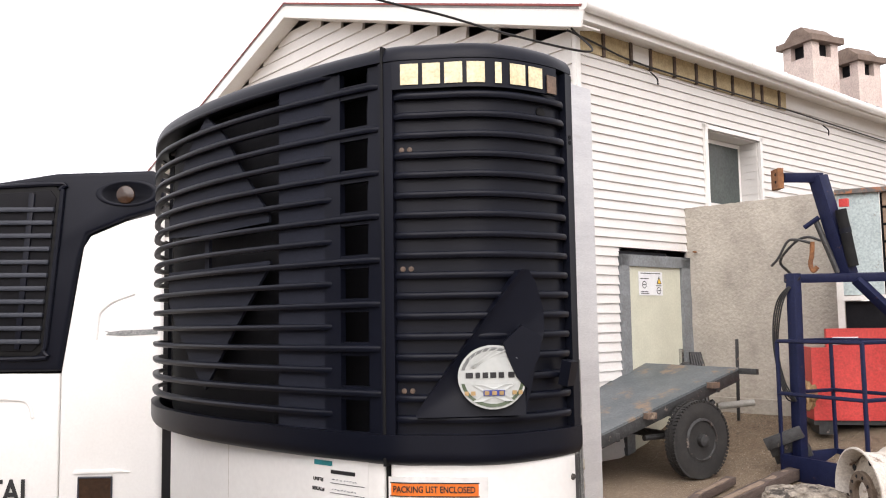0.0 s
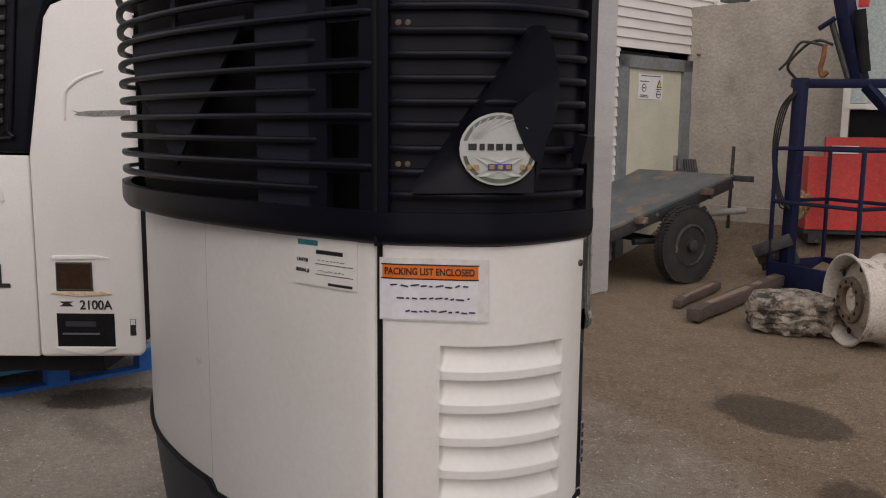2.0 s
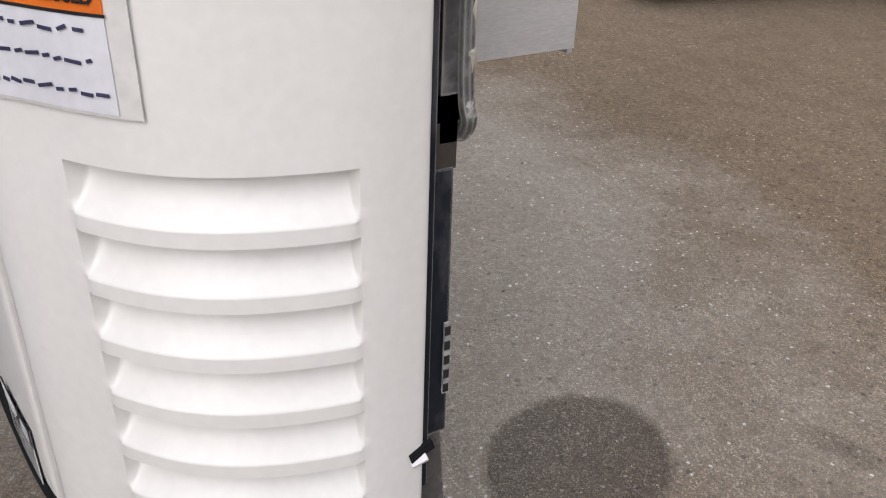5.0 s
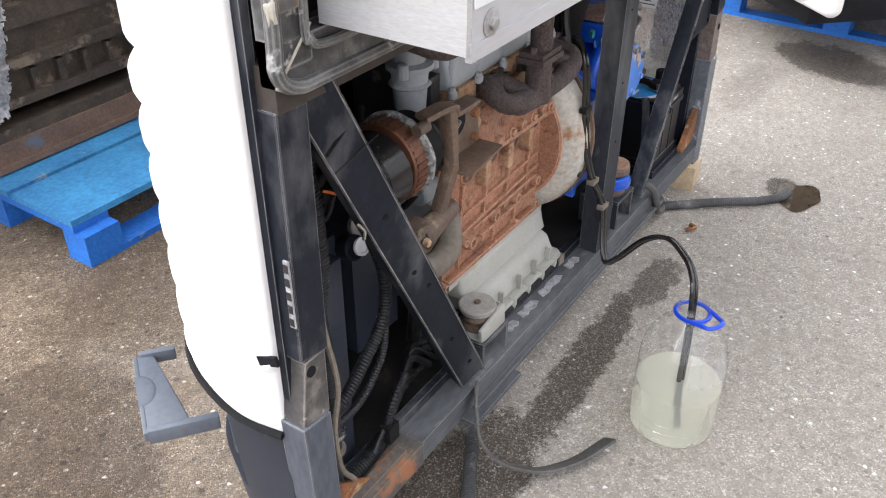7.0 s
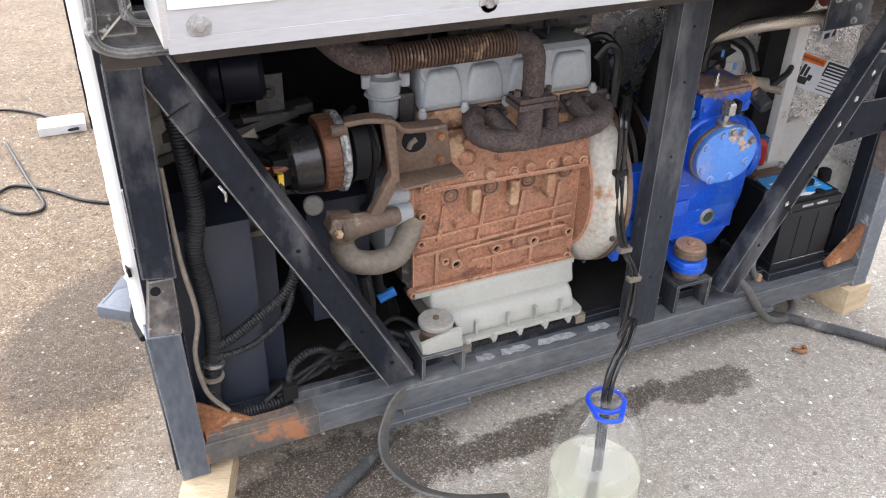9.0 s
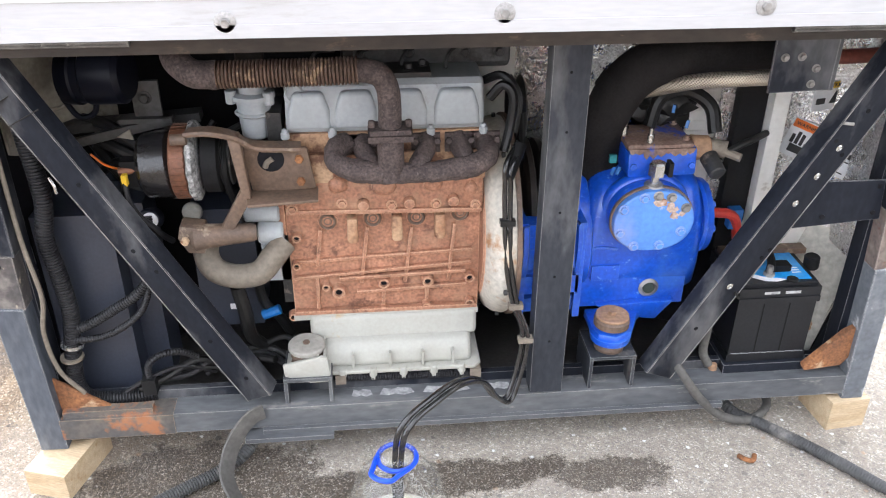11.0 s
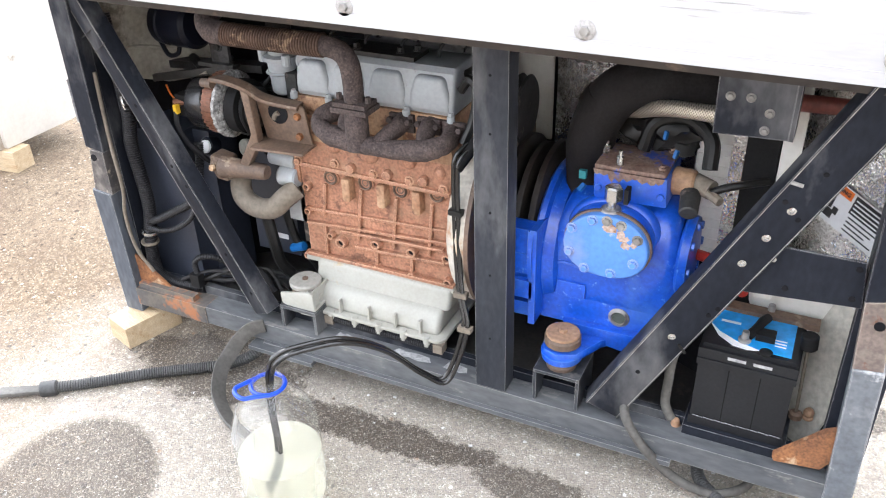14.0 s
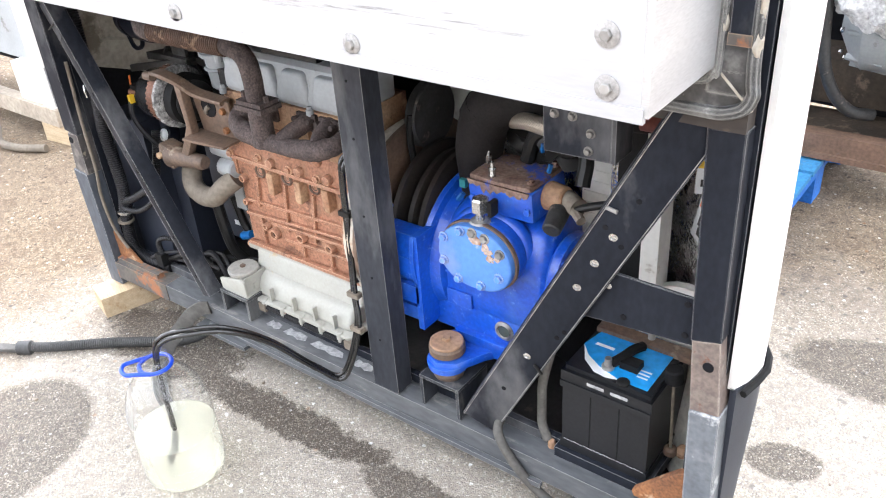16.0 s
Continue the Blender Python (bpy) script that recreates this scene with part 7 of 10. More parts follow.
# ---------------------------------------------------------------- compressor
CLUTCH = surf("dark_brown_clutch_steel", (0.014, 0.012, 0.011), (0.026, 0.019, 0.016), rough=0.6, metal=0.3, scale=12, fine=120, bump=0.2, stain=(0.07, 0.042, 0.03), stain_amount=0.2, stain_scale=9)
comp = thing("compressor", "bright blue painted piston compressor with rusty top", "compressor")
prof = [(-0.30, 0.345), (-0.120, 0.345), (-0.094, 0.368), (-0.084, 0.42), (-0.082, 0.50), (-0.088, 0.565), (-0.112, 0.612), (-0.155, 0.640), (-0.30, 0.645)]
case = prism(prof, "x", -0.565, -0.278, 0.030, seg=5)
for v in case.verts:
    # the casting draws in towards its top
    up_share = max(0.0, (v.co.z - 0.50) / 0.145)
    if v.co.x > -0.42:
        v.co.x -= 0.035 * up_share ** 1.5
    else:
        v.co.x += 0.022 * up_share ** 1.5
    v.co.y = v.co.y - 0.036 if v.co.y > -0.2 else v.co.y
    v.co.z = 1.44 + (v.co.z - 1.44) * 1.018
body = part("crankcase", case, BLUE, comp, "bright blue crankcase", angle=60)
part("case_bead", tube([(-0.300, -0.120, 0.462), (-0.320, -0.118, 0.468), (-0.36, -0.118, 0.462)], 0.004, 8, 5), BLUE, body)
part("flange_ring", kept_in(lathe([(0.130, 0), (0.178, 0.002), (0.184, 0.008), (0.180, 0.018), (0.165, 0.024), (0.160, 0.048), (0.14, 0.06)], (-0.248, -0.265, 0.452), (-1, 0, 0), 48)), BLUE, body)
# open-topped cradle with the dark clutch drum inside
cradle = lathe([(0.205, 0), (0.226, 0.003), (0.226, 0.014), (0.212, 0.018), (0.212, 0.120), (0.222, 0.124), (0.222, 0.134), (0.200, 0.134), (0.200, 0.006)], (-0.128, -0.28, 0.50), (-1, 0, 0), 48, cap=False)
bmesh.ops.delete(cradle, geom=[v for v in cradle.verts if v.co.z > 0.575], context="VERTS")
bmesh.ops.solidify(cradle, geom=cradle.faces, thickness=0.006)
part("cradle", kept_in(cradle), BLUE, body, "open-topped blue coupling cradle")
for x, r in ((-0.150, 0.17), (-0.185, 0.155), (-0.222, 0.165)):
    part("clutch_drum", kept_in(lathe([(0.06, 0), (r - 0.01, 0.003), (r, 0.008), (r, 0.020), (r - 0.01, 0.025)], (x, -0.28, 0.505), (-1, 0, 0), 40)), CLUTCH, comp, "dark rusty clutch drum")
for z0, z1 in ((0.33, 0.365), (0.385, 0.43), (0.45, 0.50), (0.515, 0.555)):
    part("adapter_rib", box((-0.262, -0.12, z0), (-0.128, -0.078 + (0.012 if 0.38 < z0 < 0.5 else 0), z1), 0.010), BLUE, body)
part("adapter_face", box((-0.270, -0.16, 0.318), (-0.255, -0.066, 0.562), 0.006), BLUE, body)
part("adapter_face", box((-0.142, -0.16, 0.318), (-0.126, -0.072, 0.562), 0.006), BLUE, body)
part("neck_step", lathe([(0.12, 0), (0.13, 0.012), (0.13, 0.03), (0.11, 0.04)], (-0.27, -0.25, 0.46), (-1, 0, 0), 36), BLUE, body)
def oval(a, b, k=44):
    """A blunt oval, its upper side a little narrower."""
    out = []
    for i in range(k):
        t = 2 * math.pi * i / k
        c, s = math.cos(t), math.sin(t)
        w = a * (1 - 0.10 * max(0, s))
        out.append((-0.418 + w * math.copysign(abs(c) ** 0.88, c), 0.557 + b * math.copysign(abs(s) ** 0.88, s)))
    return out


part("cover_boss", prism(oval(0.092, 0.075), "y", -0.155, -0.095, 0.010, seg=3), BLUE, body)
part("boss_skirt", prism(oval(0.102, 0.084), "y", -0.160, -0.124, 0.016, seg=4), BLUE, body)
lid = part("valve_cover", prism(oval(0.090, 0.073), "y", -0.094, -0.066, 0.005, seg=3), BLUELID, comp, "worn pale blue oval cover plate")
for x, z in ((-0.346, 0.590), (-0.389, 0.616), (-0.419, 0.620), (-0.449, 0.615), (-0.484, 0.589), (-0.480, 0.532), (-0.435, 0.499), (-0.378, 0.499), (-0.343, 0.533)):
    part("cover_bolt", hexbolt((x, -0.066, z), (0, 1, 0), 0.0085, 0.007, 0.0115), BLUELID if x > -0.4 or z < 0.56 else ALTALLOY, lid)
part("lid_rim", prism(oval(0.094, 0.077), "y", -0.0945, -0.084, 0.002), BRACKETRUST, lid)
bm = B()
rng = random.Random(8)
for k in range(22):
    u = -0.412 - 0.065 * rng.random()
    v, r = 0.618 - 0.9 * max(0, -0.43 - u) - 0.022 * rng.random(), rng.uniform(0.003, 0.010)
    ring = [(u + r * rng.uniform(0.5, 1.3) * math.cos(a), v + r * rng.uniform(0.5, 1.2) * math.sin(a)) for a in spread(0, 5.7, 9)]
    bm = prism(ring, "y", -0.0668, -0.0654 + 0.00005 * k, 0, bm)
part("peeled_patch", bm, surf("peeling_rusty_paint", (0.55, 0.46, 0.40), (0.30, 0.17, 0.11), rough=0.8, scale=60, fine=200, bump=0.4), lid, "peeled rusty patch", smooth=False)
part("fill_plug", lathe([(0.022, 0), (0.022, 0.006), (0.018, 0.010)], (-0.417, -0.098, 0.625), (0, 0.1, 1), 18), ALTALLOY, comp, "plated filler plug and valve")
part("valve_stem", cyl((-0.417, -0.098, 0.632), (-0.418, -0.098, 0.655), 0.010, seg=12), STEEL, comp)
part("valve_nut", lathe([(0.019, 0), (0.019, 0.026), (0.015, 0.03)], (-0.420, -0.098, 0.655), (0, 0, 1), 6), STEEL, comp)
part("valve_clip", box((-0.452, -0.112, 0.652), (-0.443, -0.088, 0.684), 0.002), GROOVE, comp)
part("sight_glass", lathe([(0.024, 0), (0.024, 0.006), (0.017, 0.010), (0.014, 0.004)], (-0.449, -0.128, 0.350), (0, 1, 0), 20), ALTALLOY, comp, "round sight glass")
part("sight_pane", lathe([(0.0145, 0), (0.0145, 0.003)], (-0.449, -0.124, 0.350), (0, 1, 0), 16), GLASSDARK, comp)
part("cast_label", box((-0.370, -0.125, 0.382), (-0.305, -0.114, 0.420), 0.005), BLUE, body)
headp = part("cylinder_head", prism([(-0.368, 0.632), (-0.365, 0.690), (-0.518, 0.700), (-0.522, 0.634)], "y", -0.262, -0.132, 0.007), BLUE, comp, "blue cylinder head")
part("rusty_top", prism([(-0.366, -0.260), (-0.364, -0.140), (-0.43, -0.133), (-0.512, -0.138), (-0.514, -0.260)], "z", 0.692, 0.708, 0.005), BLUERUST, headp, "rusted bare top plate")
bm = B()
rng = random.Random(31)
for k in range(9):
    u = -0.374 - 0.016 * k
    w, d = rng.uniform(0.009, 0.016), rng.uniform(0.006, 0.026)
    part("rust_run", prism([(u + w, 0.700), (u + w * 0.7, 0.696 - d * 0.6), (u + w * 0.1, 0.696 - d), (u - w * 0.6, 0.696 - d * rng.uniform(0.3, 0.9)), (u - w, 0.700)], "y", -0.1335, -0.1310 + 0.0001 * k), BLUERUST, headp, smooth=False)
for x, z in ((-0.378, 0.66), (-0.508, 0.66)):
    part("head_bolt", hexbolt((x, -0.132, z), (0, 1, 0), 0.008, 0.006), BLUE, headp)
for x, y, h in ((-0.362, -0.20, 0.034), (-0.405, -0.15, 0.034), (-0.49, -0.16, 0.012), (-0.36, -0.27, 0.012), (-0.44, -0.28, 0.012), (-0.49, -0.28, 0.012)):
    part("top_stud", lathe([(0.008, 0), (0.008, h * 0.6), (0.005, h * 0.6), (0.005, h)], (x - 0.010, max(y, -0.25), 0.706), (0, 0, 1), 8), STEEL if h > 0.02 else BLUERUST, headp)
part("end_cover", lathe([(0.085, 0), (0.090, 0.006), (0.086, 0.022), (0.05, 0.028)], (-0.556, -0.20, 0.50), (-1, 0, 0), 30), BLUE, body)
for a in range(0, 360, 45):
    part("end_bolt", hexbolt((-0.578, -0.20 + 0.072 * math.cos(radians(a)), 0.50 + 0.072 * math.sin(radians(a))), (-1, 0, 0), 0.009, 0.008), BLUE, body)
part("discharge_elbow", cyl((-0.520, -0.19, 0.675), (-0.566, -0.185, 0.678), 0.030, 0.026, 18, 0.004), RUSTTAN, comp, "tan rusty service valve")
part("service_valve", cyl((-0.563, -0.19, 0.678), (-0.60, -0.17, 0.675), 0.020, seg=12), HOSE, comp)
part("valve_cap", cyl((-0.560, -0.17, 0.662), (-0.567, -0.12, 0.640), 0.021, 0.019, 14, 0.003), DARKSTEEL, comp)
part("valve_hand", cyl((-0.585, -0.17, 0.675), (-0.622, -0.14, 0.668), 0.010, seg=8), HOSE, comp)
part("black_lead", tube([(-0.60, -0.16, 0.675), (-0.625, -0.16, 0.690), (-0.66, -0.17, 0.70), (-0.70, -0.2, 0.70)], 0.008, 10, 5), CABLE, comp)
part("liquid_pipe", tube([(-0.44, -0.24, 0.71), (-0.46, -0.25, 0.77), (-0.52, -0.26, 0.785), (-0.575, -0.24, 0.755), (-0.585, -0.21, 0.70)], 0.016, 10, 6), CABLE, comp)
part("wiring_clump", lump((-0.47, -0.28, 0.745), (0.09, 0.04, 0.05), 0.5, 6, 3, 2.0), CABLE, comp)
for x, y, z in ((-0.487, -0.225, 0.755), (-0.515, -0.205, 0.725), (-0.338, -0.145, 0.645), (-0.345, -0.13, 0.652)):
    part("blue_connector", box((-0.009, -0.0035, -0.0035), (0.009, 0.0035, 0.0035), 0.0012, m=Matrix.Translation((x, y, z)) @ pose(0, 0, 0, 20, 35 + 300 * z, 40)), BLUETAG, comp)
part("green_tag", box((-0.345, -0.16, 0.662), (-0.33, -0.15, 0.680), 0.002), TEAL, comp)
part("suction_valve", cyl((-0.36, -0.25, 0.64), (-0.335, -0.25, 0.66), 0.03, seg=16, w=0.004), BRACKETRUST, comp)
# foot and mount
part("sump_box", box((-0.535, -0.29, 0.305), (-0.262, -0.1245, 0.405), 0.014, 3), BLUE, body)
foot = part("mount_arm", prism([(-0.30, -0.05), (-0.30, -0.13), (-0.45, -0.13), (-0.42, -0.095), (-0.385, -0.025), (-0.345, -0.005), (-0.31, -0.02)], "z", 0.272, 0.296, 0.006), BLUE, comp, "blue mounting arm")
part("arm_web", prism([(-0.32, 0.318), (-0.51, 0.322), (-0.47, 0.27), (-0.36, 0.285)], "y", -0.135, -0.105, 0.006), BLUE, foot)
cm = part("mount_buffer", lathe([(0.036, 0), (0.041, 0.003), (0.041, 0.018), (0.034, 0.024)], (-0.345, -0.050, 0.302), (0, 0, 1), 26), BRACKETRUST, comp, "rusty round mount buffer")
part("buffer_cap", lathe([(0.038, 0), (0.038, 0.004), (0.036, 0.0055), (0.013, 0.006)], (-0.345, -0.050, 0.326), (0, 0, 1), 26), RUSTTAN, cm, angle=20)
part("buffer_bolt", hexbolt((-0.345, -0.050, 0.332), (0, 0, 1), 0.010, 0.008), RUSTTAN, cm)
part("buffer_cup", lathe([(0.034, 0), (0.046, 0.004), (0.048, 0.02), (0.044, 0.022)], (-0.345, -0.050, 0.262), (0, 0, 1), 26), BLUE, cm)
part("lower_buffer", lathe([(0.034, 0), (0.036, 0.012), (0.030, 0.024)], (-0.345, -0.050, 0.238), (0, 0, 1), 22), BRACKETRUST, cm)
bm = box((-0.400, -0.12, 0.232), (-0.292, -0.008, 0.240), 0.002)
bm = box((-0.300, -0.12, 0.153), (-0.292, -0.008, 0.235), 0.002, bm=bm)
bm = box((-0.400, -0.12, 0.153), (-0.392, -0.008, 0.235), 0.002, bm=bm)
part("mount_foot", bm, MIDPAINT, comp, "dark folded mounting foot", smooth=False)

# ---------------------------------------------------------------- battery
bat = thing("battery", "black car battery with torn cyan label on top", "battery", (-0.733, -0.135, 0.178))
case = part("case", box((-0.094, -0.088, 0.0), (0.094, 0.088, 0.185), 0.006), BATTERY, bat)
for x in (-0.031, 0.031):
    part("case_groove", box((x - 0.0012, 0.0875, 0.02), (x + 0.0012, 0.0892, 0.17), 0.0), GROOVE, case, smooth=False)
part("case_foot", box((-0.097, -0.090, 0.0), (0.097, 0.091, 0.022), 0.003), BATTERY, case)
for i in range(24):
    part("weld_bead", box((-0.09 + 0.0075 * i, 0.0905, 0.0225 + 0.0008 * (i % 3)), (-0.0842 + 0.0075 * i, 0.0916, 0.0238 + 0.0008 * (i % 3)), 0.0), SCUFFED, case, smooth=False)
top = part("lid", box((-0.097, -0.091, 0.178), (0.097, 0.091, 0.205), 0.005), BATTERY, bat)
part("lid_step", box((-0.090, -0.089, 0.205), (0.090, 0.082, 0.214), 0.003), BATTERY, top)
part("lid_ledge", box((-0.097, 0.0905, 0.166), (0.097, 0.0945, 0.181), 0.002), BATTERY, top)
for x in (-0.03, 0.02):
    part("hold_notch", box((x - 0.018, 0.088, 0.190), (x + 0.018, 0.0925, 0.1965), 0.001), SCUFFED, top)
lbl = part("torn_label", prism([(0.090, 0.007), (0.081, -0.041), (0.066, -0.085), (0.0, -0.088), (-0.078, -0.086), (-0.078, -0.03), (-0.078, 0.072), (-0.018, 0.071), (0.030, 0.056), (0.067, 0.034)], "z", 0.2150, 0.2165), LABELBLUE, bat, "torn cyan label", smooth=False)
part("label_backing", prism([(0.090, 0.008), (0.067, 0.033), (0.030, 0.055), (-0.018, 0.0712), (0.006, 0.078), (0.034, 0.074), (0.066, 0.050)], "z", 0.2152, 0.2162), LABELWHITE, lbl, "white torn label backing", smooth=False)
part("label_print", box((0.03, -0.010, 0.2166), (0.07, -0.002, 0.2170), 0.0), LABELWHITE, lbl, smooth=False)
for k in range(3):
    part("label_print", box((-0.065, 0.022 + 0.010 * k, 0.2166), (-0.035 - 0.004 * k, 0.026 + 0.010 * k, 0.2170), 0.0), LABELWHITE, lbl, smooth=False)
for x, y in ((0.015, 0.050), (-0.021, -0.068)):
    part("terminal", lathe([(0.013, 0), (0.013, 0.008), (0.008, 0.010), (0.007, 0.026)], (x, y, 0.214), (0, 0, 1), 14), ALTALLOY, bat)
part("terminal_clamp", tube([(0.012, 0.046, 0.224), (-0.002, 0.020, 0.230), (-0.010, -0.008, 0.232), (-0.018, -0.035, 0.226)], 0.010, 10, 5), GROOVE, bat, "dark lead clamp")
part("clamp_lug", box((-0.042, 0.012, 0.2165), (-0.004, 0.040, 0.232), 0.006), GROOVE, bat)
part("vent_plug", lathe([(0.013, 0), (0.013, 0.004), (0.009, 0.006)], (-0.030, 0.076, 0.2165), (0, 0, 1), 14), GROOVE, bat)
part("hold_down_bar", roughen(box((-0.12, -0.075, 0.212), (0.09, -0.045, 0.226), 0.002), 0.001, 20), BRACKETRUST, bat)
part("clamp_end", cyl((-0.106, 0.012, 0.207), (-0.104, 0.012, 0.240), 0.018, seg=14, w=0.003), GROOVE, bat)
part("tie_rod", cyl((-0.112, 0.012, 0.030), (-0.105, 0.012, 0.210), 0.0035, seg=8), HOSE, bat)
part("rod_nut", lathe([(0.014, 0), (0.014, 0.012), (0.009, 0.016)], (-0.112, 0.012, 0.024), (0, 0, 1), 10), BRACKETRUST, bat)
part("spring_nut", lathe([(0.011, 0), (0.011, 0.006), (0.009, 0.008), (0.011, 0.012), (0.011, 0.018), (0.007, 0.024)], (-0.136, 0.012, 0.030), (0, 0, 1), 10), RUSTTAN, bat)
part("battery_tray", box((-0.105, -0.10, -0.026), (0.105, 0.102, -0.001), 0.003), FRAMEPAINT, bat)
red_lead = thing("positive_lead", "red battery lead beside the blue connector", "cable")
part("lead", tube([(-0.575, -0.22, 0.495), (-0.61, -0.20, 0.502), (-0.645, -0.195, 0.500), (-0.668, -0.20, 0.48), (-0.69, -0.22, 0.42)], 0.012, 10, 5), REDCABLE, red_lead)
part("connector", box((-0.685, -0.225, 0.455), (-0.655, -0.20, 0.505), 0.005), BLUETAG, red_lead)

# ---------------------------------------------------------------- fuel tank and cables in the far corner of the bay
tank = thing("fuel_tank", "dark moulded plastic tank with a steel cap", "tank")
part("tank_shell", box((0.738, -0.27, 0.135), (0.897, -0.105, 0.605), 0.007, 3), TANKNAVY, tank)
part("tank_step", box((0.682, -0.27, 0.135), (0.737, -0.165, 0.60), 0.006), TANKNAVY, tank)
part("tank_clip", box((0.700, -0.164, 0.535), (0.735, -0.152, 0.547), 0.002), HOSE, tank)
part("side_box", box((0.46, -0.36, 0.25), (0.60, -0.20, 0.56), 0.012), TANKNAVY, tank)
part("rating_label", box((0.495, -0.1995, 0.295), (0.535, -0.1985, 0.31), 0.0), LABELWHITE, tank, smooth=False)
part("drain_cap", lathe([(0.022, 0), (0.022, 0.010), (0.018, 0.013)], (0.585, -0.195, 0.56), (0.2, 1, 0.3), 18), PANGREY, tank)
loom = thing("wiring_loom", "black corrugated cable looms tied together in the bay corner", "cables")
part("main_conduit", tube([(0.86, -0.07, 0.92), (0.846, -0.062, 0.80), (0.840, -0.06, 0.67), (0.855, -0.06, 0.58), (0.847, -0.06, 0.49), (0.843, -0.06, 0.40), (0.852, -0.055, 0.33), (0.860, -0.05, 0.27), (0.862, -0.05, 0.20), (0.835, -0.055, 0.165), (0.77, -0.06, 0.160), (0.70, -0.065, 0.166)], 0.0175, 12, 8, ribs=0.05, pitch=0.0068), CONDUIT, loom)
part("branch_conduit", tube([(0.853, -0.055, 0.352), (0.807, -0.055, 0.369), (0.749, -0.06, 0.402), (0.70, -0.065, 0.432), (0.668, -0.07, 0.474), (0.655, -0.08, 0.535), (0.66, -0.10, 0.60)], 0.0112, 12, 8, ribs=0.06, pitch=0.0062), CONDUIT, loom)
part("branch_conduit", tube([(0.850, -0.045, 0.335), (0.80, -0.045, 0.338), (0.757, -0.048, 0.350), (0.705, -0.055, 0.384), (0.682, -0.062, 0.42), (0.668, -0.07, 0.468)], 0.0075, 10, 8, ribs=0.06, pitch=0.0058), CONDUIT, loom)
part("grey_cable", tube([(0.89, -0.03, 0.78), (0.885, -0.02, 0.6), (0.872, -0.012, 0.47), (0.888, -0.012, 0.38), (0.878, -0.014, 0.28), (0.84, -0.02, 0.21)], 0.005, 8, 6), HOSE, loom)
part("tie_band", lathe([(0.026, 0), (0.026, 0.008)], (0.853, -0.054, 0.318), (-0.12, 0, 1), 16), STEEL, loom)
part("tie_band", lathe([(0.025, 0), (0.025, 0.006)], (0.860, -0.050, 0.285), (-0.05, 0, 1), 16), HOSE, loom)
rng = random.Random(12)
for i in range(9):
    x = 0.70 - 0.028 * i
    part("loose_cable", tube([(x + 0.06, -0.04 - 0.01 * i, 0.182 + rng.uniform(0, 0.02)), (x, -0.05 - 0.012 * i, 0.20 + rng.uniform(0, 0.035)), (x - 0.07, -0.07 - 0.012 * i, 0.20 + rng.uniform(0, 0.05)), (x - 0.13, -0.10, 0.185 + rng.uniform(0, 0.03))], rng.uniform(0.005, 0.010), 8, 5), CABLE if i % 3 else CONDUIT, loom)
part("curl_conduit", tube([(0.705, -0.05, 0.20), (0.70, -0.04, 0.26), (0.67, -0.045, 0.285), (0.63, -0.06, 0.28), (0.60, -0.08, 0.25)], 0.008, 8, 7, ribs=0.08, pitch=0.007), CONDUIT, loom)
part("plug", box((0.69, -0.055, 0.185), (0.72, -0.03, 0.225), 0.003), GROOVE, loom)
part("blue_sleeve", cyl((0.455, -0.16, 0.30), (0.415, -0.16, 0.315), 0.012, seg=10), BLUETAG, loom)
part("drip_hose", tube([(0.50, -0.13, 0.40), (0.49, -0.13, 0.33), (0.485, -0.14, 0.26), (0.46, -0.16, 0.21)], 0.016, 10, 6), CABLE, loom)
part("drip_hose", tube([(0.46, -0.16, 0.42), (0.45, -0.17, 0.33), (0.42, -0.18, 0.28), (0.40, -0.2, 0.22)], 0.012, 10, 6), CABLE, loom)
for a, b in ((0.257, 0.209), (0.192, 0.112), (0.092, -0.019), (-0.054, -0.117)):
    m, w = (a + b) / 2, (a - b) / 2
    part("bare_patch", prism([(m + w, -0.028), (m + w * 0.5, -0.024), (m + w * 0.1, -0.029), (m - w * 0.4, -0.023), (m - w, -0.030), (m - w * 0.8, -0.046), (m - w * 0.1, -0.050), (m + w * 0.3, -0.045), (m + w * 0.8, -0.050)], "z", 0.151, 0.1528), SCUFFED, rail, "bare scuffed patch")
part("sill_cable", tube([(0.28, -0.055, 0.188), (0.15, -0.055, 0.184), (-0.04, -0.055, 0.182)], 0.010, 8, 8, ribs=0.07, pitch=0.006), CONDUIT, loom)
part("cable_clip", box((0.268, -0.07, 0.176), (0.292, -0.042, 0.20), 0.003), HOSE, loom)
part("cable_clip", box((-0.045, -0.07, 0.176), (-0.02, -0.042, 0.20), 0.003), HOSE, loom)

# ---------------------------------------------------------------- warning labels inside the bay
WS = LOWER.s_at(-0.80, -0.325)


W0 = Vector(LOWER.place(WS, 0.618, -0.042))
W1 = (Vector(LOWER.place(WS + 0.16, 0.618, -0.042)) - W0).normalized()
W2 = Vector((-W1.y, W1.x, 0)) if W1.x > 0 else Vector((W1.y, -W1.x, 0))
CO, SI = math.cos(radians(-15)), math.sin(radians(-15))


def label_at(u, v, lift):
    """A point of the tilted label: along, up, and its height over the sheet."""
    return W0 + W1 * (u * CO - v * SI) + Vector((0, 0, u * SI + v * CO)) + W2 * lift


def on_foil(u0, u1, v0, v1, lift, name, mat, parent, label=""):
    bm = B()
    hull8(bm, [label_at(u, v, h) for h in (lift, lift + 0.0006) for u, v in ((u0, v0), (u1, v0), (u1, v1), (u0, v1))])
    return part(name, bm, mat, parent, label, smooth=False)


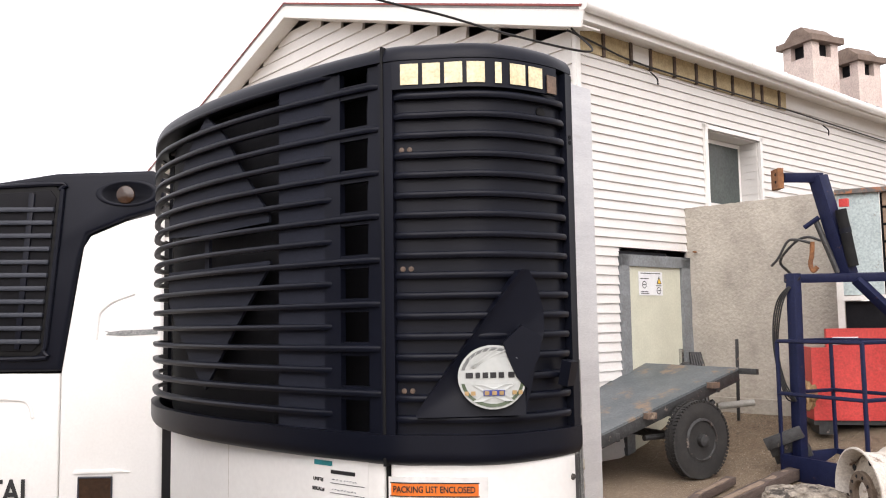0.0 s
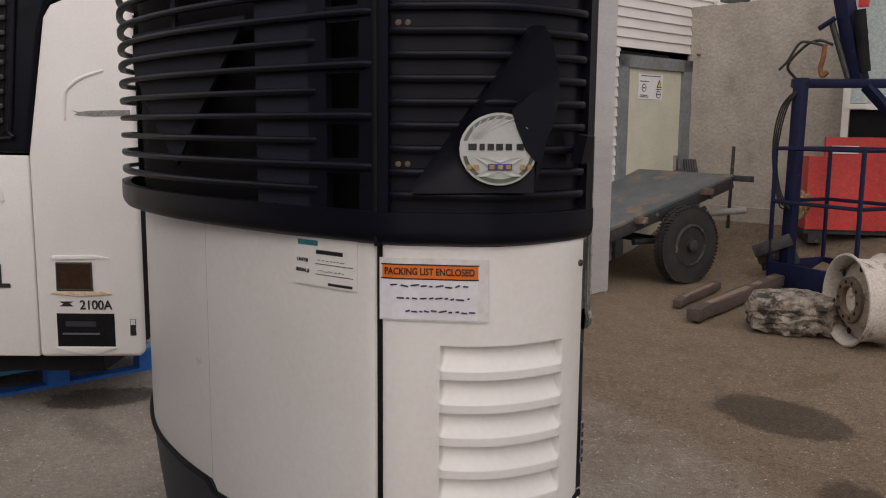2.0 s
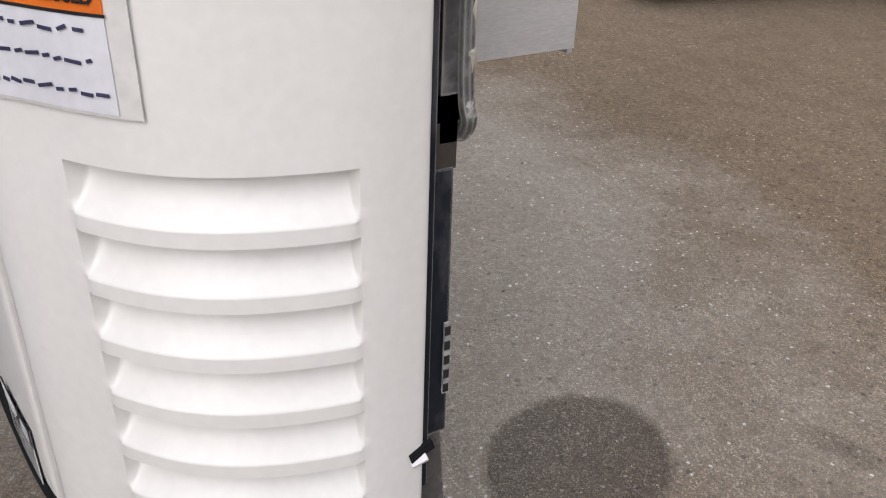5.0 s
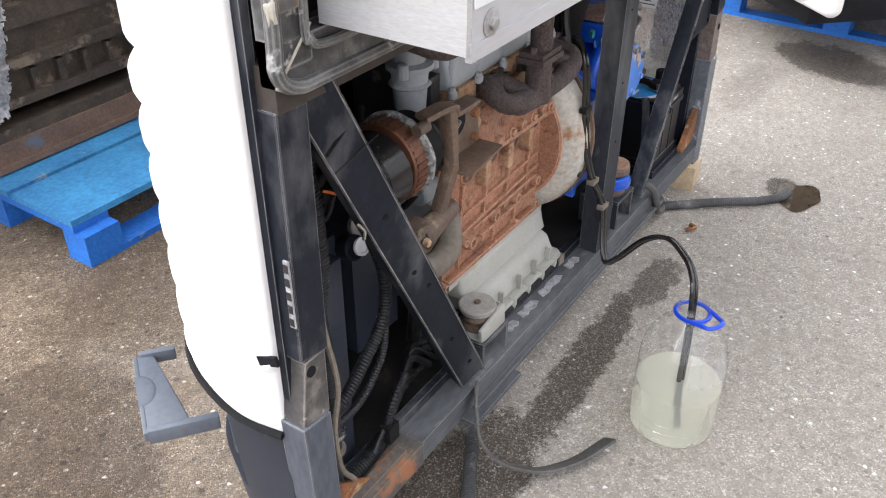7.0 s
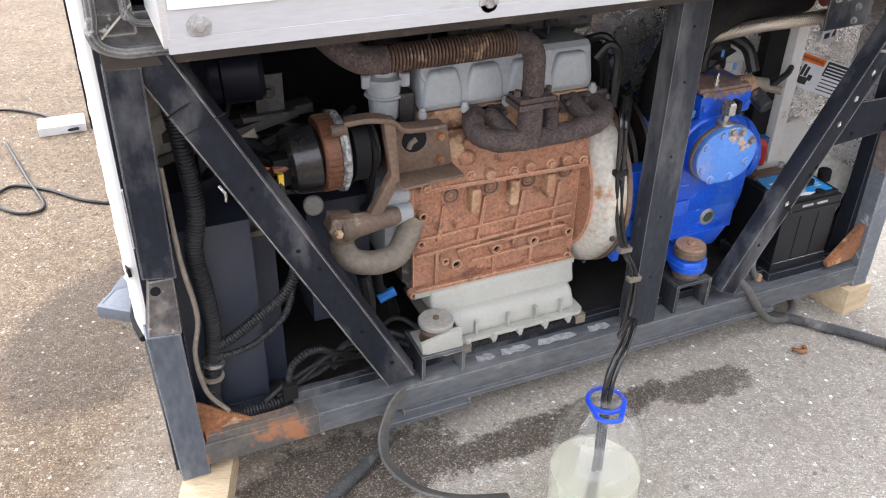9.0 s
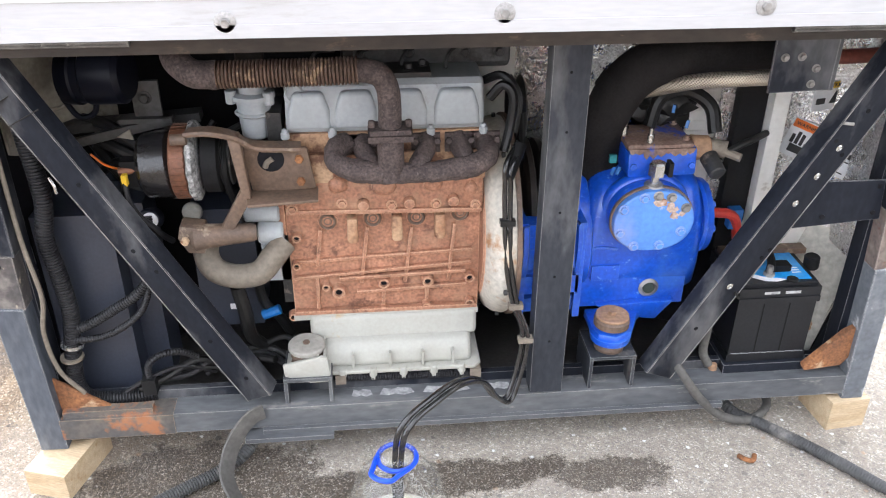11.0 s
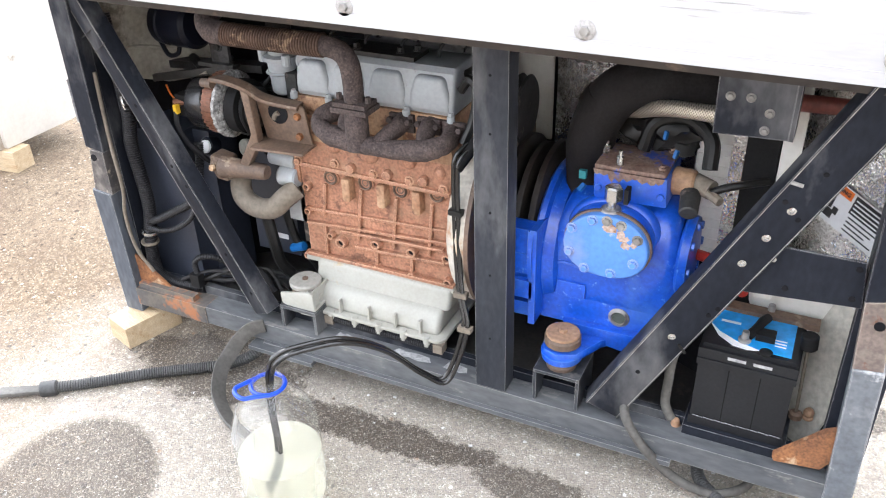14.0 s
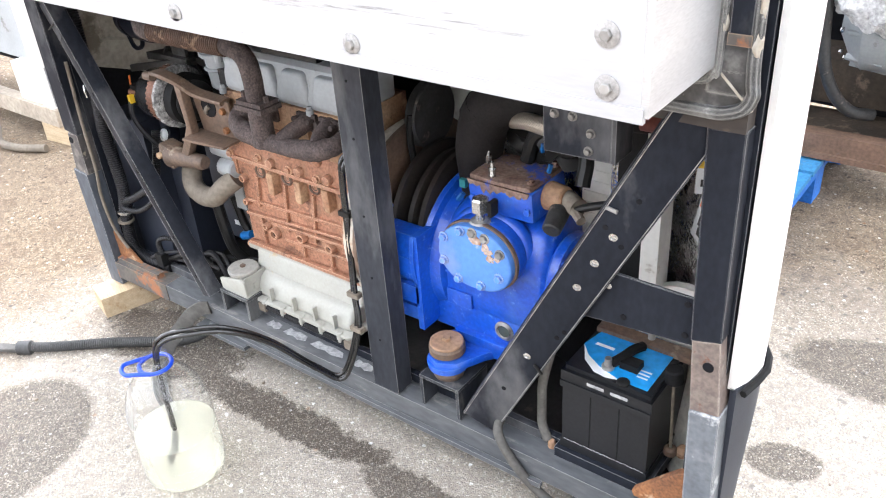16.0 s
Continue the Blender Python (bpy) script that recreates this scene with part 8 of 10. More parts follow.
warn = thing("warning_label", "orange and white warning label stuck on crinkled foil", "label")
on_foil(0.0, 0.160, 0.0, 0.095, 0.0, "label_sheet", LABELWHITE, warn)
on_foil(0.003, 0.072, 0.073, 0.093, 0.001, "label_heading", ORANGE, warn)
lettering("label_word", "WARNING", 0.012, INK, warn, lambda u, v, h: label_at(0.038 + u, 0.083 + v, 0.0018 + h), bold=True)
for u, v, w, h in ((0.016, 0.012, 0.034, 0.020), (0.012, 0.034, 0.008, 0.022), (0.023, 0.034, 0.008, 0.032), (0.034, 0.034, 0.008, 0.028), (0.046, 0.026, 0.012, 0.016)):
    on_foil(u, u + w, v, v + h, 0.0012, "pictogram", INK, warn)
on_foil(0.078, 0.157, 0.050, 0.092, 0.001, "black_heading", INK, warn)
for k in range(4):
    on_foil(0.082, 0.150 - 0.006 * (k % 2), 0.082 - 0.009 * k, 0.085 - 0.009 * k, 0.002, "text_bar", LABELWHITE, warn)
    on_foil(0.082, 0.152 - 0.010 * (k % 3), 0.040 - 0.010 * k, 0.043 - 0.010 * k, 0.001, "text_bar", INK, warn)
caution = thing("caution_label", "small yellow caution label on foil insulation", "label", (-0.848, -0.232, 0.775), 14)
part("label_sheet", box((-0.045, -0.001, -0.035), (0.045, 0.001, 0.03), 0.0), LABELWHITE, caution, smooth=False)
part("label_heading", box((-0.045, 0.0012, 0.016), (0.045, 0.0022, 0.03), 0.0), YELLOW, caution, smooth=False)
lettering("label_word", "CAUTION", 0.012, INK, caution, lambda u, v, h: (-u, 0.0026 + h, v + 0.023), bold=True)
part("pictogram", prism([(0.0, -0.02), (-0.03, -0.02), (-0.015, 0.01)], "y", 0.0012, 0.0022), INK, caution, smooth=False)
part("pictogram", box((0.012, 0.0012, -0.02), (0.036, 0.0022, -0.006), 0.0), INK, caution, smooth=False)

# ---------------------------------------------------------------- things on the ground round the unit
for at, dims, turn, lab in (((0.905, -0.005, 0.0), (0.050, 0.085, 0.075), -18, "pale pine block under the frame corner"), ((-0.94, -0.045, 0.0), (0.050, 0.060, 0.090), 6, "short pale pine block under the frame corner")):
    wb = thing("wood_block", lab, "wooden block", at, turn, "blocks under the unit")
    part("timber", roughen(box((-dims[0], -dims[1], 0), (dims[0], dims[1], dims[2] - 0.006), 0.004), 0.0015, 30), WOODPINE, wb)
for at, turn in (((0.60, -0.30, 0.0), 10), ((-0.55, -0.30, 0.0), 0)):
    wb = thing("wood_block", "pale pine block under the housing", "wooden block", at, turn, "blocks under the unit")
    part("timber", box((-0.1, -0.05, 0), (0.1, 0.05, 0.084), 0.004), WOODPINE, wb)

bottle = thing("water_bottle", "clear five-litre bottle a third full of pale yellow fluid", "bottle", (0.166, 0.352, 0.0), 62)
bottle.matrix_basis = bottle.matrix_basis @ Matrix.Diagonal((1.15, 1.15, 1.06, 1))
outer = [(0.070, 0.0), (0.080, 0.006), (0.082, 0.02), (0.080, 0.03), (0.082, 0.04), (0.080, 0.05), (0.082, 0.06), (0.0825, 0.13), (0.0825, 0.168), (0.0815, 0.190), (0.078, 0.213), (0.071, 0.236), (0.059, 0.257), (0.044, 0.274), (0.032, 0.288), (0.0265, 0.296), (0.0265, 0.322)]
wall = lathe(outer, (0, 0, 0), (0, 0, 1), 40, None, cap=False)
vb = wall.verts.new((0, 0, 0.004))
ring0 = [v for v in wall.verts if abs(v.co.z) < 1e-6]
ring0.sort(key=lambda v: math.atan2(v.co.y, v.co.x))
for i in range(len(ring0)):
    wall.faces.new((ring0[i], ring0[(i + 1) % len(ring0)], vb))
bmesh.ops.recalc_face_normals(wall, faces=wall.faces)
wall_ob = part("bottle_wall", wall, CLEAR, bottle, "clear thin plastic wall")
wall_ob.visible_shadow = False
fluid = part("fluid", lathe([(0.068, 0.003), (0.078, 0.008), (0.0800, 0.02), (0.0805, 0.11), (0.080, 0.122)], (0, 0, 0), (0, 0, 1), 40), COOLANT, bottle, "pale yellow coolant")
fluid.visible_shadow = False
part("fluid_skin", lathe([(0.0795, 0.0), (0.0803, 0.0012), (0.0795, 0.002)], (0, 0, 0.1225), (0, 0, 1), 40, cap=False), COOLANT, fluid).visible_shadow = False
for z in (0.02, 0.04, 0.06):
    part("moulded_ring", lathe([(0.0818, -0.0016), (0.0832, 0.0), (0.0818, 0.0016)], (0, 0, z), (0, 0, 1), 40, cap=False), CLEAR, bottle)
part("neck_thread", lathe([(0.0268, 0), (0.0285, 0.002), (0.0268, 0.005), (0.0285, 0.008), (0.0268, 0.011)], (0, 0, 0.306), (0, 0, 1), 28, cap=False), CLEAR, bottle)
collar = part("collar_ring", tube([(0.031 * math.cos(a), 0.031 * math.sin(a), 0.300) for a in spread(0, 2 * math.pi, 24)], 0.0042, 8, 0), BLUEPLASTIC, bottle, "bright blue carrying collar")
part("collar_handle", tube([(0.012, 0.030, 0.301), (0.04, 0.022, 0.306), (0.056, 0.017, 0.308), (0.062, 0.0, 0.309), (0.056, -0.017, 0.308), (0.04, -0.022, 0.306), (0.012, -0.030, 0.300)], 0.0042, 8, 5), BLUEPLASTIC, collar)
# hazy film added for the sky's white reflection on the bottle's shoulder
bm = B()
for i in range(13):
    a = radians(-36 + 6 * i)
    for z in (0.172 + 0.006 * (i % 3), 0.247 - 0.005 * (i % 2)):
        r = 0.0830 if z < 0.22 else 0.0660
        bm.verts.new((r * math.cos(a), r * math.sin(a), z))
bm.verts.ensure_lookup_table()
for i in range(12):
    bm.faces.new((bm.verts[2 * i], bm.verts[2 * i + 2], bm.verts[2 * i + 3], bm.verts[2 * i + 1]))
bmesh.ops.solidify(bm, geom=bm.faces, thickness=0.0006)
part("film_label", bm, clear_material("cloudy_glare_film", (0.97, 0.97, 0.97), 0.06, 0.3, 0.14), bottle, "cloudy film for the white glare on the shoulder")
for i in range(3):
    part("label_bar", box((0.0, 0.0, 0.05 + 0.02 * i), (0.001, 0.012, 0.06 + 0.02 * i), 0.0, m=pose(0, 0, 0, 0, 0, 200) @ Matrix.Translation((0.083, -0.01, 0))), INK, bottle, smooth=False)

GLOSSHOSE = surf("glossy_black_hose", (0.010, 0.010, 0.010), (0.018, 0.018, 0.018), rough=0.22, scale=10, fine=80, bump=0.03, spec=0.6)
drain = thing("drain_hoses", "pair of thin black hoses draining into the bottle", "hose")
base = [(-0.121, -0.100, 0.737), (-0.091, -0.060, 0.705), (-0.089, -0.050, 0.659), (-0.091, -0.045, 0.582), (-0.097, -0.035, 0.477), (-0.112, -0.015, 0.390), (-0.133, 0.010, 0.317), (-0.10, 0.045, 0.188), (-0.06, 0.09, 0.225), (-0.015, 0.17, 0.335), (0.04, 0.24, 0.392), (0.10, 0.30, 0.398), (0.14, 0.332, 0.385), (0.160, 0.346, 0.35), (0.166, 0.353, 0.25), (0.164, 0.355, 0.15), (0.172, 0.360, 0.08), (0.195, 0.378, 0.02)]
for k in (-1, 1):
    part("drain_hose", tube([(x + 0.0055 * k, y - 0.002 * k, z + 0.003 * k) for x, y, z in base], 0.0054, 10, 8), GLOSSHOSE, drain)
for k in (3, 5, 6):
    x, y, z = base[k]
    part("hose_tie", box((x - 0.016, y - 0.009, z - 0.006), (x + 0.016, y + 0.009, z + 0.006), 0.003), CABLE if k == 3 else HOSE, drain)
part("hose_grip", cyl((base[0][0], base[0][1], base[0][2]), (base[2][0], base[2][1] - 0.004, base[2][2] + 0.02), 0.014, 0.012, 12, 0.003), GROOVE, drain)

strap = thing("rubber_strap", "grey rubber strap curling off the bottom rail", "strap")
part("strap_band", tube([(0.455, 0.004, 0.150), (0.478, 0.016, 0.146), (0.505, 0.035, 0.125), (0.530, 0.062, 0.085), (0.534, 0.11, 0.055), (0.50, 0.17, 0.034), (0.455, 0.208, 0.025), (0.40, 0.24, 0.024), (0.318, 0.268, 0.024)], 0.02, 12, 8, flat=(0.008, 0.042)), STRAP, strap)
hose1 = thing("corrugated_hose", "black corrugated hose with a flat pale nozzle", "hose")
part("hose_tube", tube([(0.47, -0.05, 0.075), (0.50, 0.02, 0.05), (0.56, 0.055, 0.024), (0.63, 0.095, 0.018), (0.74, 0.17, 0.018), (0.84, 0.25, 0.018), (0.93, 0.315, 0.018)], 0.0145, 12, 16, ribs=0.055, pitch=0.0062), DUSTYHOSE, hose1)
part("nozzle_clamp", cyl((0.925, 0.312, 0.018), (0.96, 0.337, 0.018), 0.021, seg=14, w=0.003), DUSTYHOSE, hose1)
part("flat_nozzle", prism([(0.955, 0.348), (0.972, 0.325), (1.065, 0.375), (1.05, 0.405)], "z", 0.008, 0.022, 0.004), STRAP, hose1, "flat pale nozzle")
part("hose_bracket", box((0.30, -0.01, 0.078), (0.50, 0.03, 0.09), 0.004), FRAMEWORN, hose1)
hose2 = thing("drain_tube", "grey rubber tube looping down from the frame", "hose")
part("tube_run", tube([(-0.50, -0.03, 0.205), (-0.515, 0.008, 0.185), (-0.565, 0.012, 0.115), (-0.63, 0.0, 0.05), (-0.70, -0.01, 0.022), (-0.755, -0.035, 0.022), (-0.785, -0.08, 0.024), (-0.77, -0.14, 0.03)], 0.0105, 12, 8), STRAP, hose2)
part("tube_rise", tube([(-0.60, -0.055, 0.165), (-0.583, -0.06, 0.20), (-0.583, -0.06, 0.26), (-0.585, -0.062, 0.32), (-0.60, -0.08, 0.42)], 0.0105, 12, 6), STRAP, hose2)
part("brass_cap", cyl((-0.612, -0.055, 0.150), (-0.612, -0.050, 0.170), 0.011, 0.008, 10, 0.002), RUSTTAN, hose2)
hose3 = thing("corrugated_hose", "black corrugated hose trailing over the yard", "hose")
part("hose_tube", tube([(-0.66, -0.12, 0.04), (-0.68, -0.05, 0.02), (-0.735, 0.0, 0.017), (-0.80, 0.07, 0.017), (-0.87, 0.155, 0.017), (-0.93, 0.235, 0.017), (-1.0, 0.29, 0.017), (-1.04, 0.30, 0.017)], 0.0140, 12, 16, ribs=0.03, pitch=0.0062), DUSTYHOSE, hose3)
scrap = thing("rusty_clip", "small rusty bent clip lying on asphalt", "scrap metal", (-0.666, 0.104, 0.0), 30)
part("clip", tube([(-0.02, 0, 0.006), (0.0, 0.01, 0.008), (0.015, 0.0, 0.012), (0.012, -0.02, 0.006)], 0.006, 8, 5), RUST, scrap)
puddle = B()
ring = [puddle.verts.new((-1.062 + 0.095 * math.cos(a) * (1 + 0.16 * math.sin(3 * a + 1) + 0.08 * math.sin(7 * a)), 0.325 + 0.080 * math.sin(a) * (1 + 0.14 * math.cos(2 * a) + 0.07 * math.sin(5 * a)), 0.0035)) for a in spread(0, 2 * math.pi, 48)[:-1]]
puddle.faces.new(ring)
tagged(part("puddle", puddle, surf("brown_standing_water", (0.075, 0.055, 0.036), (0.055, 0.040, 0.027), rough=0.03, scale=20, fine=60, bump=0.0), smooth=False), "small puddle at the end of a hose", "water", kind="structure")
pebbles = B()
rng = random.Random(4)
for i in range(260):
    x, y = rng.uniform(-2.2, 2.4), rng.uniform(-1.3, 3.5)
    if -1.0 < x < 1.0 and -0.55 < y < 0.0:
        continue
    s = rng.uniform(0.002, 0.006)
    bmesh.ops.create_icosphere(pebbles, subdivisions=1, radius=1, matrix=Matrix.Translation((x, y, s * 0.3)) @ pose(0, 0, 0, rng.uniform(0, 90), 0, rng.uniform(0, 360)) @ Matrix.Diagonal((s, s * rng.uniform(0.6, 1.4), s * 0.6, 1)))
tagged(part("loose_grit", pebbles, surf("brown_grit", (0.30, 0.25, 0.20), (0.12, 0.09, 0.07), rough=0.9, scale=30, fine=90)), "scattered brown grit on asphalt", "grit", kind="stuff")


# ---------------------------------------------------------------- ground
def rise(x, y):
    """The yard climbs a little towards the building."""
    t = min(1.0, max(0.0, (y - 6.5) / 1.6))
    return 0.5 * t * t * (3 - 2 * t)


bm = B()
xs = [-600, -120, -40, -16, -8] + spread(-6, 6, 12)[0:] + [8, 16, 40, 120, 600]
ys = [-600, -120, -40, -16, -8] + spread(-5, 12, 34) + [16, 40, 120, 600]
gv = [[bm.verts.new((x, y, rise(x, y))) for y in ys] for x in xs]
for i in range(len(xs) - 1):
    for j in range(len(ys) - 1):
        bm.faces.new((gv[i][j], gv[i + 1][j], gv[i + 1][j + 1], gv[i][j + 1]))
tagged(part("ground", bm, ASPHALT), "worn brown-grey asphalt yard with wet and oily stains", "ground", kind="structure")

# ---------------------------------------------------------------- building
BP = (-3.29, 5.93, 0)
building = thing("building", "white vinyl-clad gable building with a gutter and beige door", "building", BP, -4.6, kind="structure")
part("wall_core", prism([(-0.80, 0), (-0.80, 4.84), (-6.28, 6.70), (-13.0, 4.60), (-13.1, 0)], "y", 0.06, 14), SIDING, building, smooth=False)
# clapboards of the long wall, with openings for the door and the window
DOOR, WIN = (0.69, 2.10, 0.0, 2.36), (2.62, 4.0, 3.16, 4.17)


def board(y0, y1, z, h, nm="siding_board"):
    bm = B()
    v = [bm.verts.new(p) for p in ((0.0, y0, z), (0.0, y1, z), (-0.022, y1, z + h), (-0.022, y0, z + h), (-0.06, y0, z), (-0.06, y1, z), (-0.06, y1, z + h), (-0.06, y0, z + h))]
    for q in ((0, 1, 2, 3), (4, 7, 6, 5), (0, 4, 5, 1), (3, 2, 6, 7), (0, 3, 7, 4), (1, 5, 6, 2)):
        bm.faces.new([v[i] for i in q])
    return part(nm, bm, SIDING, building, smooth=False)


H0 = 0.112
z = 0.0
while z < 4.79:
    cuts = [(0.02, 14.0)]
    for a, b, lo, hi in (DOOR, WIN):
        if z + H0 > lo and z < hi:
            cuts = [c for y0, y1 in cuts for c in ((y0, a), (b, y1)) if c[1] - c[0] > 0.05] if any(y0 < b and y1 > a for y0, y1 in cuts) else cuts
    for y0, y1 in cuts:
        board(y0, y1, z, min(H0, 4.82 - z))
    z += H0
# gable boards, cut to the slope
z = 0.0
while z < 6.65:
    x1 = -0.02 if z < 4.78 else -0.02 - (z - 4.78) / 2.05 * 6.25
    x0 = -13.0 if z < 4.50 else -13.0 + (z - 4.50) / 2.35 * 6.7
    bm = B()
    v = [bm.verts.new(p) for p in ((x0, 0.0, z), (x1, 0.0, z), (x1, 0.022, z + 0.2), (x0, 0.022, z + 0.2), (x0, 0.06, z), (x1, 0.06, z), (x1, 0.06, z + 0.2), (x0, 0.06, z + 0.2))]
    for q in ((0, 1, 2, 3), (4, 7, 6, 5), (0, 4, 5, 1), (3, 2, 6, 7), (0, 3, 7, 4), (1, 5, 6, 2)):
        bm.faces.new([v[i] for i in q])
    part("gable_board", bm, SIDING, building, smooth=False)
    z += 0.2
part("corner_trim", box((-0.05, -0.02, 0), (0.02, 0.05, 5.0), 0.004), TRIM, building)
# roof, verge boards, gutter
for x0, z0, x1, z1 in ((0.35, 5.04, -6.28, 7.09), (-6.28, 7.09, -13.2, 4.80)):
    part("roof_slope", bar(((x0 + 0) , 7.0, z0 + 0.04), (x1, 7.0, z1 + 0.04), 14.6, 0.06, bev=0), ROOFTILE, building, smooth=False)
    part("verge_board", bar((x0, -0.28, z0 - 0.08), (x1, -0.28, z1 - 0.08), 0.03, 0.22, bev=0.003), TRIM, building, smooth=False)
    part("verge_cap", bar((x0, -0.28, z0 + 0.055), (x1, -0.28, z1 + 0.055), 0.06, 0.03, bev=0.003), ROOFRED, building, smooth=False)
    part("verge_soffit", bar((x0, -0.13, z0 - 0.17), (x1, -0.13, z1 - 0.17), 0.28, 0.02, bev=0.002), TRIM, building, smooth=False)
part("eave_soffit", box((0.0, -0.25, 5.02), (0.30, 14, 5.04), 0.003), TRIM, building)
part("eave_board", box((0.28, -0.25, 4.96), (0.31, 14, 5.10), 0.003), TRIM, building)
gut = part("gutter", tube([(0.37, -0.30, 5.10), (0.37, 4, 5.06), (0.37, 14, 4.97)], 0.065, 14, 4), TRIM, building, "white half-round gutter")
for i in range(12):
    part("gutter_strap", lathe([(0.071, 0), (0.071, 0.03)], (0.37, 0.3 + 0.95 * i, 5.10 - 0.0095 * i), (0, 1, 0), 14), TRIM, gut)
for i in range(30):
    part("roof_rib", bar((0.33, 0.2 + 0.45 * i, 5.13), (-6.2, 0.2 + 0.45 * i, 7.15), 0.05, 0.03, bev=0), ROOFTILE, building, smooth=False)
# open strip under the eave where the cladding is missing
part("eave_filler", box((-0.06, 4.85, 4.79), (0.006, 14, 5.025), 0.002), SIDING, building)
part("open_strip", box((-0.03, 0.05, 4.75), (0.012, 4.85, 5.025), 0.002), INSULATION, building, "exposed yellow board strip under eave")
for i, y in enumerate((0.45, 0.98, 1.38, 1.9, 2.4, 2.85, 3.3, 3.85, 4.1, 4.6)):
    part("bare_batten", box((-0.02, y, 4.74), (0.035, y + 0.045, 5.027), 0.004), WOODDARK, building)
part("strip_patch", box((-0.02, 1.05, 4.77), (0.022, 1.37, 5.01), 0.003), SIDING, building)
part("wall_cable", tube([(0.04, -0.2, 4.92), (0.05, 0.3, 4.86), (0.05, 1.0, 4.78), (0.05, 2.5, 4.76), (0.05, 4.6, 4.75), (0.04, 7, 4.72), (0.04, 13, 4.66)], 0.012, 8, 5), CABLE, building)
part("cable_hook", tube([(0.02, 1.4, 4.72), (0.1, 1.42, 4.62), (0.05, 1.5, 4.58), (0.02, 1.56, 4.60)], 0.01, 6, 4), CABLE, building)
part("cable_hook", tube([(0.02, 6.0, 4.68), (0.08, 6.05, 4.60), (0.06, 6.1, 4.52)], 0.01, 6, 4), CABLE, building)
# deep window niche
win = part("window_niche", box((-0.34, 2.62, 3.10), (-0.30, 4.0, 4.17), 0.0), SIDING, building, "deep clad window niche")
for a, b in (((-0.34, 3.98, 3.16), (-0.02, 4.02, 4.17)), ((-0.34, 2.60, 4.15), (-0.02, 4.02, 4.19)), ((-0.34, 2.60, 3.12), (-0.02, 4.02, 3.16)), ((-0.34, 2.58, 3.16), (-0.02, 2.62, 4.17))):
    part("niche_side", box(a, b, 0.002), SIDING, win)
for i in range(9):
    part("niche_board", box((-0.29, 3.972, 3.18 + 0.11 * i), (-0.03, 3.984, 3.27 + 0.11 * i), 0.004), SIDING, win)
for a, b in (((-0.01, 2.56, 3.10), (0.03, 2.63, 4.23)), ((-0.01, 3.99, 3.10), (0.03, 4.05, 4.23)), ((-0.01, 2.56, 4.16), (0.03, 4.05, 4.22))):
    part("window_trim", box(a, b, 0.004), TRIM, win)
part("window_frame", box((-0.31, 2.64, 3.17), (-0.285, 3.96, 4.14), 0.004), TRIM, win)
part("window_pane", box((-0.285, 2.70, 3.22), (-0.28, 3.90, 4.08), 0.0), GLASSDARK, win, "dark glass pane", smooth=False)
# door
door = tagged(part("door_1", box((-0.05, 0.80, 0.0), (0.0, 1.90, 2.26), 0.004), DOORBEIGE), "pale yellow steel door with a notice, in a grey frame", "door", kind="structure")
door.matrix_basis = pose(*BP, 0, 0, -4.6)
for a, b in (((-0.06, 0.66, 0.0), (0.035, 0.81, 2.38)), ((-0.06, 1.89, 0.0), (0.035, 2.12, 2.38)), ((-0.06, 0.66, 2.24), (0.035, 2.12, 2.38))):
    part("door_frame", box(a, b, 0.006), DOORGREY, door, "grey steel door frame")
part("frame_gap", box((-0.04, 0.67, 2.38), (0.005, 1.6, 2.415), 0.0), INSIDE, door)
part("door_handle", box((0.0, 1.80, 1.02), (0.045, 1.84, 1.22), 0.008), STEEL, door, "steel pull handle")
notice = part("notice", box((0.002, 1.02, 1.89), (0.006, 1.50, 2.18), 0.0), LABELWHITE, door, "white safety notice", smooth=False)
part("notice_triangle", prism([(1.38, 2.03), (1.48, 2.03), (1.43, 2.13)], "x", 0.0065, 0.008), INK, notice, smooth=False)
part("notice_triangle_field", prism([(1.397, 2.04), (1.463, 2.04), (1.43, 2.107)], "x", 0.0085, 0.009), YELLOW, notice, smooth=False)
for y, zz in ((1.13, 2.02), (1.42, 1.95)):
    part("notice_ring", lathe([(0.045, 0), (0.045, 0.0015), (0.036, 0.0018)], (0.0065, y, zz), (1, 0, 0), 20), INK, notice)
    part("notice_ring_field", lathe([(0.035, 0), (0.035, 0.0012)], (0.0072, y, zz), (1, 0, 0), 20), LABELWHITE, notice)
    part("notice_ring_bar", box((0.0088, y - 0.03, zz - 0.006), (0.0094, y + 0.03, zz + 0.006), 0.0), INK, notice, smooth=False)
for y0, y1, zz in ((1.06, 1.46, 2.155), (1.05, 1.22, 2.09), (1.06, 1.2, 1.93), (1.05, 1.22, 1.91), (1.36, 1.48, 2.005)):
    part("notice_bar", box((0.0065, y0, zz), (0.0075, y1, zz + 0.010), 0.0), INK, notice, smooth=False)
